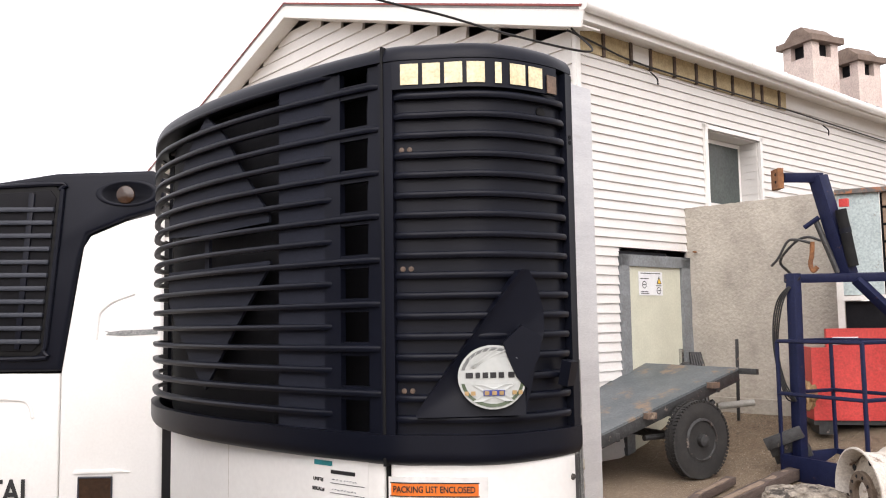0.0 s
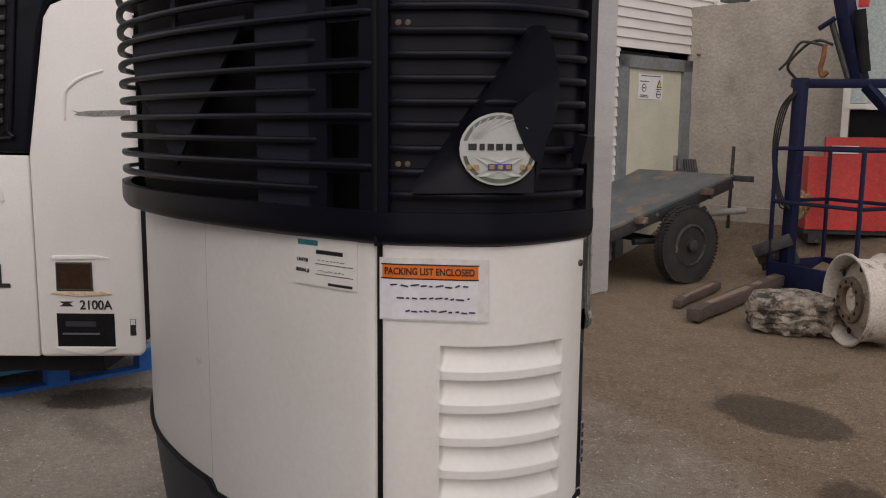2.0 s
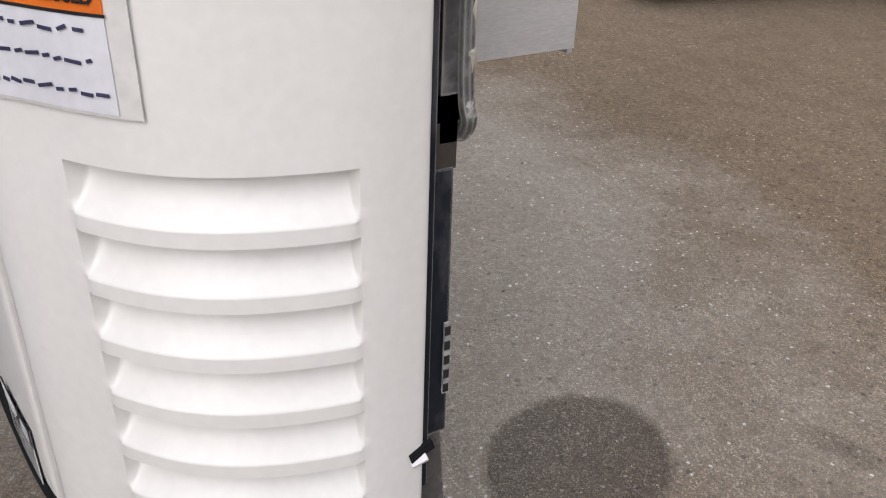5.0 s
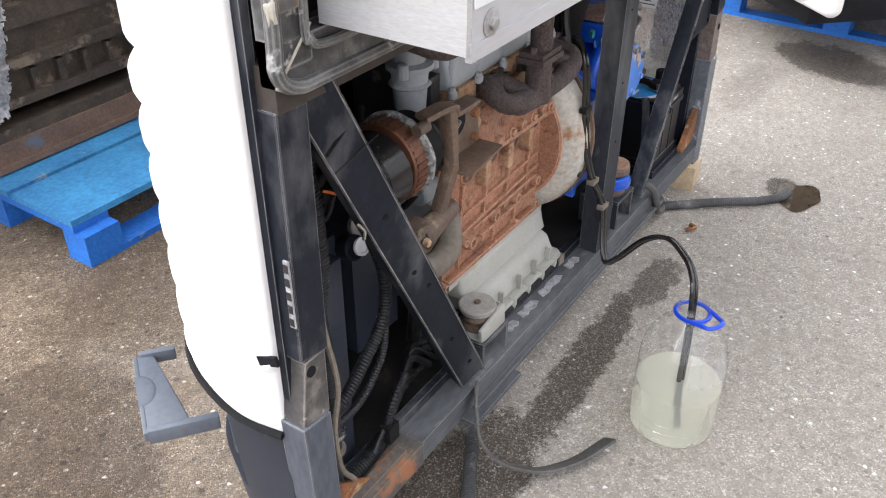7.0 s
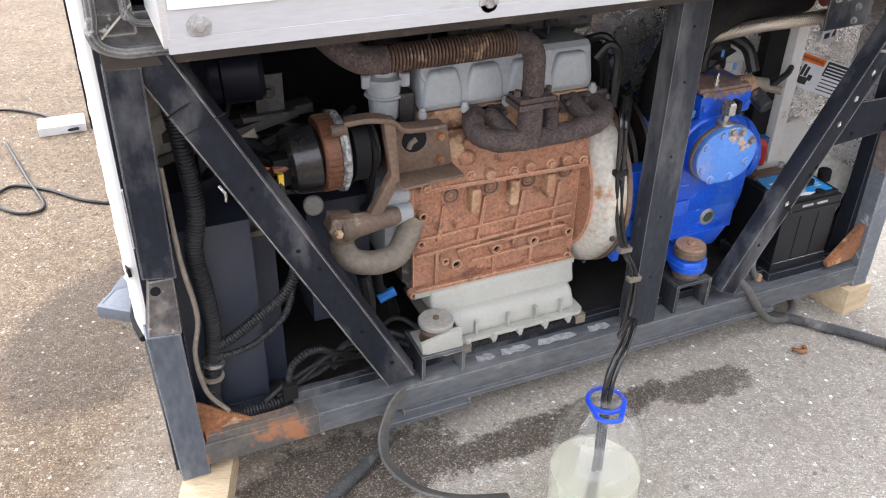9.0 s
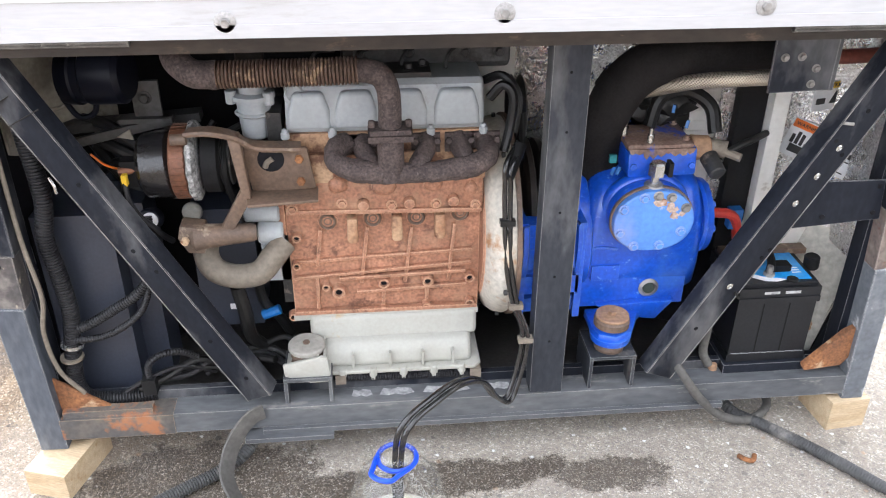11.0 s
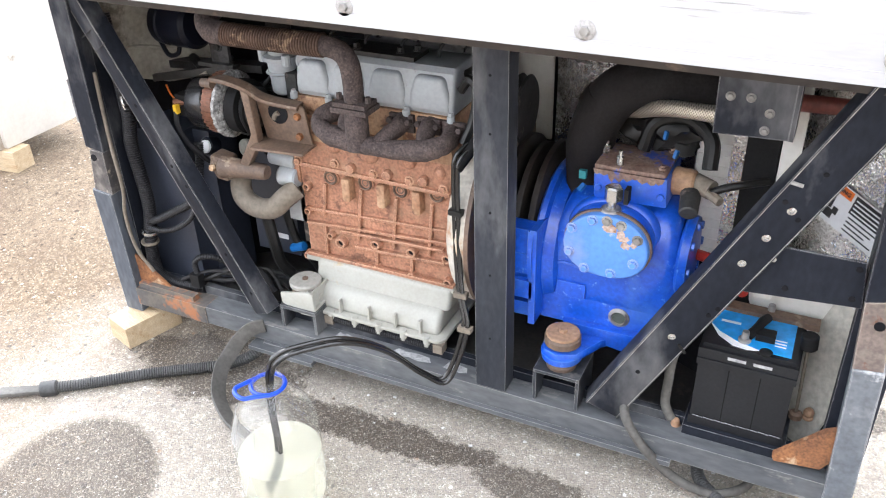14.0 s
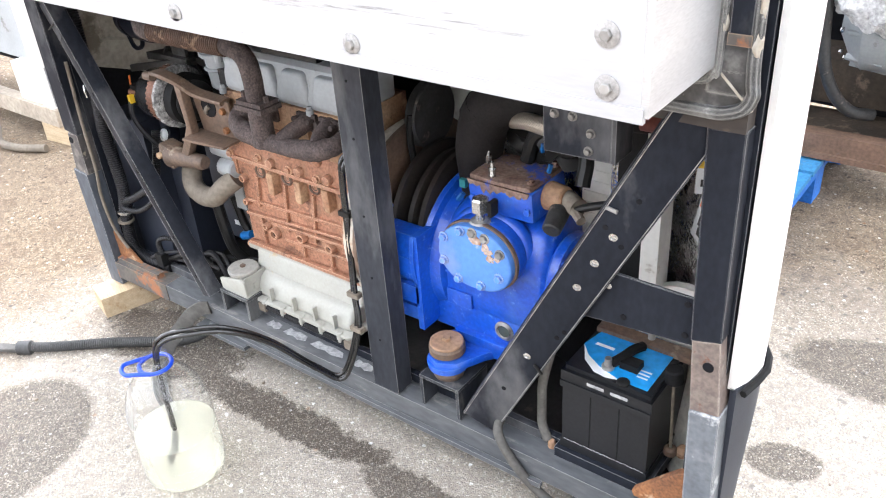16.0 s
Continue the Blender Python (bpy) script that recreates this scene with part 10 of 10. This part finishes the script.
# ---------------------------------------------------------------- newer white unit on a pallet
other = thing("white_unit", "white refrigeration unit with black moulded top on a pallet", "refrigeration unit", (-3.02, 0.0, 0.0), 45)
FAR = Vector((2.2, -1.75, 1.5))
other.matrix_basis = Matrix.Translation(FAR) @ Matrix.Scale(0.857, 4) @ Matrix.Translation(-FAR) @ other.matrix_basis
xr = 0.672
cor = [(0.052, 0.143), (xr - 0.03, 0.150), (xr, 0.17), (xr, 2.35), (0.44, 2.29), (0.22, 2.20), (0.175, 2.13), (0.052, 1.35)]
cp = part("corner_panel", prism(cor, "y", 0.0, 0.075, 0.028, seg=4), WHITE, other, "white moulded corner panel")
part("lower_panel", prism([(-1.15, 0.15), (0.046, 0.143), (0.046, 1.345), (-1.15, 1.36)], "y", 0.012, 0.075, 0.012, seg=3), WHITE, other)
blk = [(0.05, 1.36), (0.15, 2.05), (0.20, 2.21), (0.44, 2.305), (xr + 0.004, 2.37), (xr + 0.004, 2.57), (0.60, 2.61), (0.0, 2.60), (-0.35, 2.55), (-1.15, 2.52), (-1.15, 1.37)]
bp_ = part("black_top", prism(blk, "y", 0.004, 0.08, 0.025, seg=4), BLACKPLASTIC, other, "black moulded upper panel")
part("grille_recess", prism([(-1.05, 1.47), (-0.10, 1.45), (-0.045, 1.50), (0.045, 2.46), (0.0, 2.525), (-0.1, 2.53), (-1.05, 2.47)], "y", -0.004, 0.02, 0.012), GROOVE, bp_)
rimp = [(-0.98, 1.50), (-0.12, 1.485), (-0.075, 1.53), (0.008, 2.44), (-0.03, 2.49), (-0.98, 2.44)]
part("grille_opening", prism(rimp, "y", -0.010, 0.0, 0.004), INSIDE, bp_)
for i in range(11):
    zz = 1.545 + 0.082 * i
    xe = -0.068 + (zz - 1.53) * 0.085
    part("grille_slat", bar((-0.98, -0.018, zz + 0.012), (xe, -0.018, zz), 0.03, 0.030, bev=0.008), DARKPLASTIC, bp_)
part("grille_rim", tube([(-1.05, -0.006, 1.455), (-0.11, -0.006, 1.44), (-0.05, -0.006, 1.49), (-0.03, -0.006, 1.62), (0.04, -0.006, 2.40), (0.035, -0.006, 2.49), (-0.03, -0.006, 2.53), (-1.05, -0.006, 2.48)], 0.016, 8, 4), BLACKPLASTIC, bp_)
part("grille_column", bar((-0.21, -0.014, 1.50), (-0.14, -0.014, 2.47), 0.035, 0.02, up=(0, 1, 0)), BLACKPLASTIC, bp_)
part("marker_bowl", lathe([(0.5, 0.0), (0.46, 0.008), (0.40, 0.0)], (0, 0, 0), (0, -1, 0), 30), BLACKPLASTIC, bp_)
bowl = bpy.data.objects[bp_.children[-1].name]
bowl.matrix_basis = Matrix.Translation((0.45, 0.0, 2.465)) @ Matrix.Diagonal((0.40, 1, 0.17, 1))
part("marker_lamp", lathe([(0.06, 0), (0.055, 0.012), (0.02, 0.02)], (0.44, 0.004, 2.455), (0, -1, 0), 20), AMBER, bp_, "dark amber marker lamp")
# folds, scuff and control window on the corner panel
part("crease", tube([(0.272, 0.006, 1.55), (0.282, 0.0, 1.68), (0.30, -0.001, 1.73), (0.38, 0.001, 1.79), (0.51, 0.006, 1.835)], 0.012, 8, 6), WHITE, cp)
part("scuff", prism([(0.317, 1.606), (0.36, 1.598), (0.42, 1.606), (xr - 0.02, 1.612), (xr - 0.02, 1.58), (0.44, 1.572), (0.33, 1.580), (0.35, 1.592)], "y", -0.0025, 0.004, 0.0), surf("grey_scuff", (0.16, 0.17, 0.17), (0.30, 0.30, 0.29), rough=0.6, scale=40, fine=120), cp, "dark grey scuff", smooth=False)
part("display_hood", prism([(0.15, 0.735), (0.50, 0.745), (0.40, 0.765), (0.16, 0.76)], "y", -0.010, 0.01, 0.004), WHITE, cp)
part("display_glass", box((0.182, -0.007, 0.555), (0.385, 0.004, 0.715), 0.012), AMBER, cp, "smoked brown display window")
part("display_frame", tube([(0.182, -0.004, 0.555), (0.182, -0.004, 0.715), (0.385, -0.004, 0.715), (0.385, -0.004, 0.555), (0.182, -0.004, 0.555)], 0.008, 8, 0), DARKPLASTIC, cp)
part("stained_ledge", prism([(0.14, 0.535), (0.30, 0.515), (0.50, 0.53), (0.44, 0.548), (0.18, 0.548)], "y", -0.012, 0.006, 0.004), surf("orange_stained_white", (0.62, 0.46, 0.26), (0.70, 0.62, 0.50), rough=0.5, scale=8, fine=50), cp, "rust-stained ledge")
lettering("model_number", "2100A", 0.078, INK, cp, lambda u, v, h: (0.402 + u, -0.003 - h, 0.462 + v), squash=0.92, bold=True)
part("maker_bar", prism([(0.185, 0.485), (0.27, 0.485), (0.245, 0.472), (0.27, 0.455), (0.185, 0.455), (0.21, 0.47)], "y", -0.0025, 0.004), INK, cp, smooth=False)
scr = part("control_recess", box((0.168, -0.006, 0.212), (0.508, 0.006, 0.412), 0.008), INSIDE, cp, "dark control panel recess")
part("control_key_row", box((0.22, -0.010, 0.335), (0.40, -0.005, 0.365), 0.003), DARKPLASTIC, scr)
part("control_shelf", box((0.20, -0.011, 0.285), (0.42, -0.005, 0.295), 0.002), GREYHANDLE, scr)
part("recess_lip", prism([(0.15, 0.20), (0.30, 0.165), (0.40, 0.165), (0.52, 0.205), (0.50, 0.212), (0.17, 0.212)], "y", -0.014, 0.004, 0.005), WHITE, cp)
part("small_label", box((0.60, -0.003, 0.28), (0.635, 0.004, 0.38), 0.0), INK, cp, smooth=False)
part("small_label_head", box((0.603, -0.0035, 0.345), (0.632, 0.004, 0.378), 0.0), LABELWHITE, cp, smooth=False)
lettering("panel_word", "TAL", 0.20, INK, other, lambda u, v, h: (-0.245 + u, 0.010 - h, 0.628 + v), depth=0.003, squash=0.80, bold=True)
part("moulded_arch", tube([(-0.50, 0.010, 1.20), (-0.2, 0.010, 1.19), (-0.14, 0.010, 1.16), (-0.115, 0.010, 1.08)], 0.012, 8, 6), WHITE, other)
part("inner_body", box((-1.05, 0.09, 0.035), (0.40, 1.15, 2.25), 0.01), INSIDE, other, "dark machinery box behind the panels")
part("top_panel", box((-1.1, 0.07, 2.30), (0.44, 1.1, 2.50), 0.03), BLACKPLASTIC, other)

# ---------------------------------------------------------------- dismantled unit on the pallet in front
RAILBROWN = surf("dark_brown_rusty_rail", (0.19, 0.115, 0.078), (0.12, 0.075, 0.052), rough=0.75, scale=8, fine=90, bump=0.3, stain=(0.10, 0.12, 0.15), stain_amount=0.27, stain_scale=5)
wreck = thing("dismantled_unit", "stripped refrigeration unit with grimy engine and torn insulation", "refrigeration unit", (0, -1.72, 0.15))
part("rear_rail", box((-1.0, -0.06, 0.0), (0.92, 0.0, 0.085), 0.006), RAILBROWN, wreck, "rusty brown rear rail")
part("rail_ledge", box((-1.0, 0.0, 0.0), (0.92, 0.012, 0.02), 0.003), RAILBROWN, wreck)
part("inner_sill", box((-0.95, -0.30, 0.0), (0.90, -0.06, 0.06), 0.01), GRIME, wreck)
post = part("rear_post", box((0.845, -0.05, -0.005), (0.915, 0.004, 1.9), 0.004), RAILBROWN, wreck, "rust-brown rear post")
for zz in (0.06, 0.36):
    part("post_hole", lathe([(0.012, 0), (0.012, 0.002)], (0.88, 0.004, zz), (0, 1, 0), 12), INSIDE, post)
part("post_web", box((0.70, -0.05, 0.03), (0.85, -0.04, 1.9), 0.004), RAILBROWN, wreck)
part("shell_edge", roughen(prism([(-0.55, 0.0), (0.0, 0.0), (0.0, 1.9), (-0.55, 1.9)], "x", 0.962, 0.985, 0.004), 0.002, 8), OLDWHITE, wreck, "white housing edge")
part("shell_gasket", box((0.935, -0.06, 0.02), (0.962, -0.006, 1.9), 0.004), GROOVE, wreck)
part("far_shell", box((-1.03, -0.5, 0.0), (-1.01, 0.0, 1.9), 0.006), OLDWHITE, wreck)
part("rear_post", box((-1.0, -0.05, 0.0), (-0.93, 0.0, 1.9), 0.004), FRAMERUST, wreck)
part("shell_front", prism([(1.0, -0.06), (0.9, -0.35), (0.7, -0.5), (0.0, -0.56), (-0.7, -0.5), (-0.95, -0.3), (-1.0, -0.06), (-0.97, -0.06), (-0.93, -0.28), (-0.7, -0.46), (0.0, -0.52), (0.7, -0.46), (0.88, -0.32), (0.97, -0.06)], "z", 0.0, 1.95, 0.0), INSIDE, wreck, smooth=False)
part("roof_sheet", box((-1.0, -0.5, 1.93), (0.97, 0.0, 1.95), 0.003), INSIDE, wreck)
gb = part("grimy_block", roughen(box((-0.30, -0.34, 0.16), (0.38, -0.06, 0.40), 0.02), 0.012, 9), GRIME, wreck, "oily brown engine casting")
for i in range(7):
    part("block_rib", box((0.34 - 0.095 * i - 0.012, -0.07, 0.17), (0.34 - 0.095 * i + 0.012, -0.035, 0.27), 0.006), GRIME, gb)
for zz in (0.285, 0.17):
    part("block_ledge", roughen(box((-0.32, -0.08, zz), (0.40, -0.02, zz + 0.03), 0.008), 0.004, 12), GRIME, gb)
part("block_top", roughen(box((-0.25, -0.30, 0.40), (0.33, -0.10, 0.58), 0.02), 0.012, 8), GRIME, gb)
part("casting_step", roughen(box((-0.1, -0.12, 0.40), (0.30, -0.04, 0.46), 0.012), 0.006, 10), GRIME, gb)
part("base_beam", box((-0.5, -0.10, 0.03), (0.5, -0.01, 0.12), 0.008), GRIME, wreck)
ge = part("grey_gearbox", lathe([(0.06, 0), (0.13, 0.02), (0.155, 0.06), (0.155, 0.16), (0.12, 0.2), (0.05, 0.24)], (-0.88, -0.20, 0.42), (1, 0.05, 0), 28), ALLOY, wreck, "dusty grey alloy gear housing")
for i in range(9):
    a = 2 * math.pi * i / 9
    part("case_rib", bar((-0.80, -0.20 + 0.155 * math.cos(a), 0.42 + 0.155 * math.sin(a)), (-0.68, -0.20 + 0.14 * math.cos(a), 0.42 + 0.14 * math.sin(a)), 0.012, 0.02, up=(0, math.cos(a), math.sin(a))), ALLOY, ge)
    part("case_bolt", hexbolt((-0.665, -0.20 + 0.125 * math.cos(a), 0.42 + 0.125 * math.sin(a)), (1, 0, 0), 0.009, 0.01), STEEL, ge)
part("black_pipe", tube([(-0.60, -0.03, 0.75), (-0.62, 0.02, 0.55), (-0.64, 0.02, 0.36), (-0.68, 0.0, 0.24), (-0.74, -0.03, 0.17), (-0.80, -0.08, 0.15)], 0.020, 12, 7), DARKSTEEL, wreck)
part("dark_casting", roughen(box((-0.96, -0.36, 0.10), (-0.55, -0.25, 0.30), 0.02), 0.015, 8), GRIME, wreck)


GREYFLUFF = surf("grimy_grey_insulation", (0.30, 0.29, 0.265), (0.22, 0.21, 0.19), rough=0.95, scale=14, fine=90, bump=0.9, fine_amount=0.2, stain=(0.07, 0.06, 0.05), stain_amount=0.3, stain_scale=8)


def inside(poly, x, z):
    """Whether a point lies inside a closed outline."""
    hit = False
    for (x0, z0), (x1, z1) in zip(poly, poly[1:] + poly[:1]):
        if (z0 > z) != (z1 > z) and x < (x1 - x0) * (z - z0) / (z1 - z0) + x0:
            hit = not hit
    return hit


def rag(poly, y, thick, fold, mat, seed, label, cell=0.006, fray=0.012, waves=9.0):
    """A torn mat: a frayed outline, a folded face and a rough back."""
    xs, zs = [p[0] for p in poly], [p[1] for p in poly]
    bm, made = B(), {}

    def at(i, k):
        if (i, k) not in made:
            p = Vector((i * cell, 0, k * cell))
            d = fold * noise.fractal(p * waves + Vector((seed, 0, seed)), 1.0, 2.0, 5) + 0.3 * fold * noise.noise(p * 70)
            made[i, k] = bm.verts.new(Vector((p.x, y + d, p.z)) + noise.noise_vector(p * 55 + Vector((seed, 3, 1))) * 0.006)
        return made[i, k]

    for i in range(int((min(xs) - 0.03) / cell), int((max(xs) + 0.03) / cell)):
        for k in range(int((min(zs) - 0.03) / cell), int((max(zs) + 0.03) / cell)):
            w = noise.noise_vector(Vector((i * cell * 24, seed, k * cell * 24))) * fray + noise.noise_vector(Vector((i * cell * 90, seed, k * cell * 90))) * fray * 0.8
            if inside(poly, i * cell + w.x, k * cell + w.z):
                bm.faces.new((at(i, k), at(i + 1, k), at(i + 1, k + 1), at(i, k + 1)))
    bmesh.ops.solidify(bm, geom=bm.faces, thickness=-thick)
    return part("torn_insulation", bm, mat, wreck, label, angle=60)


def torn(c, size, seed, name="torn_insulation"):
    bm = lump(c, size, 0.24, 4, 5, seed)
    for v in bm.verts:
        v.co += noise.noise_vector(v.co * 26 + Vector((seed, 0, 0))) * 0.010 + noise.noise_vector(v.co * 90) * 0.004
    return part(name, bm, FLUFF, wreck, "torn white fibrous insulation")


WHITEFLUFF = surf("clean_white_wadding", (0.84, 0.84, 0.84), (0.74, 0.74, 0.74), rough=0.95, scale=30, fine=120, bump=0.8, fine_amount=0.1)
rag([(0.64, 1.30), (0.30, 1.30), (0.26, 0.60), (0.31, 0.43), (0.33, 0.30), (0.375, 0.155), (0.44, 0.16), (0.53, 0.115), (0.60, 0.14), (0.66, 0.30), (0.60, 0.46), (0.68, 0.53), (0.72, 0.70)], -0.012, 0.03, 0.022, FLUFF, 3.0, "matted white fibrous insulation")
rag([(0.93, 0.60), (0.90, 0.47), (0.84, 0.445), (0.76, 0.435), (0.66, 0.44), (0.58, 0.36), (0.545, 0.24), (0.555, 0.12), (0.585, 0.095), (0.625, 0.105), (0.665, 0.18), (0.70, 0.29), (0.725, 0.35), (0.75, 0.325), (0.79, 0.365), (0.86, 0.405), (0.89, 0.38), (0.955, 0.40), (0.965, 0.60)], 0.022, 0.016, 0.020, WHITEFLUFF, 8.0, "torn clean white wadding", fray=0.010)
rag([(0.865, 0.375), (0.80, 0.385), (0.74, 0.36), (0.68, 0.30), (0.62, 0.14), (0.635, 0.09), (0.70, 0.055), (0.745, 0.09), (0.80, 0.10), (0.845, 0.12), (0.872, 0.23), (0.862, 0.30)], 0.004, 0.012, 0.026, GREYFLUFF, 14.0, "grimy grey matted insulation", fray=0.004, waves=13.0)
rag([(0.905, 0.245), (0.85, 0.275), (0.825, 0.20), (0.825, 0.125), (0.865, 0.085), (0.885, 0.15)], 0.020, 0.006, 0.008, GREYFLUFF, 21.0, "pale grey foam flap", fray=0.003)
torn((-0.78, 0.0, 0.58), (0.15, 0.07, 0.13), 7)
torn((-0.66, 0.0, 0.88), (0.12, 0.06, 0.10), 8)
torn((-0.18, 0.13, 0.42), (0.07, 0.05, 0.17), 11)
torn((-0.20, 0.15, 0.22), (0.058, 0.045, 0.14), 12)
torn((-0.26, 0.18, 0.07), (0.075, 0.045, 0.07), 13)
torn((-0.12, 0.20, 0.035), (0.075, 0.05, 0.035), 14)

# ---------------------------------------------------------------- unit standing on the other side of the passage
side = thing("stripped_unit", "white-sided stripped unit on a pine block", "refrigeration unit", (2.22, -0.56, 0.09), 0)
part("side_panel", roughen(prism([(-0.55, 0.0), (-0.08, 0.0), (-0.08, 2.0), (-0.55, 2.0)], "x", -0.02, 0.02, 0.008), 0.003, 6), OLDWHITE, side, "weathered white side panel")
part("rear_flange", box((0.02, -0.085, 0.0), (0.10, -0.05, 2.0), 0.006), OLDWHITE, side)
part("rear_rail", box((0.0, -0.10, 0.0), (1.9, -0.04, 0.08), 0.006), surf("dusty_beige_rail", (0.42, 0.37, 0.30), (0.34, 0.29, 0.23), rough=0.8, scale=6, fine=60), side, "dusty beige rear rail")
part("inner_wall", box((0.0, -0.50, 0.0), (1.9, -0.48, 2.0), 0.003), INSIDE, side)
part("grey_engine", roughen(box((0.18, -0.40, 0.25), (0.9, -0.12, 0.66), 0.04), 0.02, 6), ALLOY, side, "dusty grey engine casting")
part("dusty_sheet", roughen(box((0.06, -0.14, 0.08), (0.30, -0.06, 0.26), 0.02), 0.01, 8), OLDWHITE, side)
part("far_panel", box((1.88, -0.55, 0.0), (1.92, -0.05, 2.0), 0.006), OLDWHITE, side)
wb = thing("wood_block", "pale pine block under a stripped unit", "wooden block", (2.27, -0.66, 0.0), 5, "blocks under the unit")
part("timber", box((-0.11, -0.045, 0), (0.11, 0.05, 0.088), 0.004), WOODPINE, wb)
wb = thing("wood_block", "pale pine block under a stripped unit", "wooden block", (3.9, -0.7, 0.0), 5, "blocks under the unit")
part("timber", box((-0.11, -0.3, 0), (0.11, 0.05, 0.088), 0.004), WOODPINE, wb)
hose4 = thing("beige_hose", "dusty beige hose end on asphalt", "hose")
part("hose_tube", tube([(2.60, -0.50, 0.05), (2.48, -0.44, 0.03), (2.36, -0.46, 0.02), (2.24, -0.52, 0.02)], 0.018, 10, 6), HOSE, hose4)
cable = thing("ground_cable", "thin black cable looped on asphalt by a white plug", "cable")
part("cable_run", tube([(0.75, -1.55, 0.35), (0.78, -1.50, 0.12), (0.88, -1.42, 0.008), (1.05, -1.48, 0.008), (1.18, -1.62, 0.008), (1.30, -1.70, 0.008), (1.36, -1.60, 0.008), (1.28, -1.48, 0.008), (1.20, -1.50, 0.008), (1.25, -1.75, 0.008), (1.32, -2.1, 0.008)], 0.006, 8, 8), CABLE, cable)
part("cable_run", tube([(1.05, -2.12, 0.02), (1.1, -2.15, 0.012), (1.15, -2.3, 0.01), (1.3, -2.45, 0.008), (1.5, -2.5, 0.008)], 0.006, 8, 8), CABLE, cable)
part("white_plug", box((1.02, -2.24, 0.0), (1.20, -2.13, 0.035), 0.016), LABELWHITE, cable, "white plastic plug")
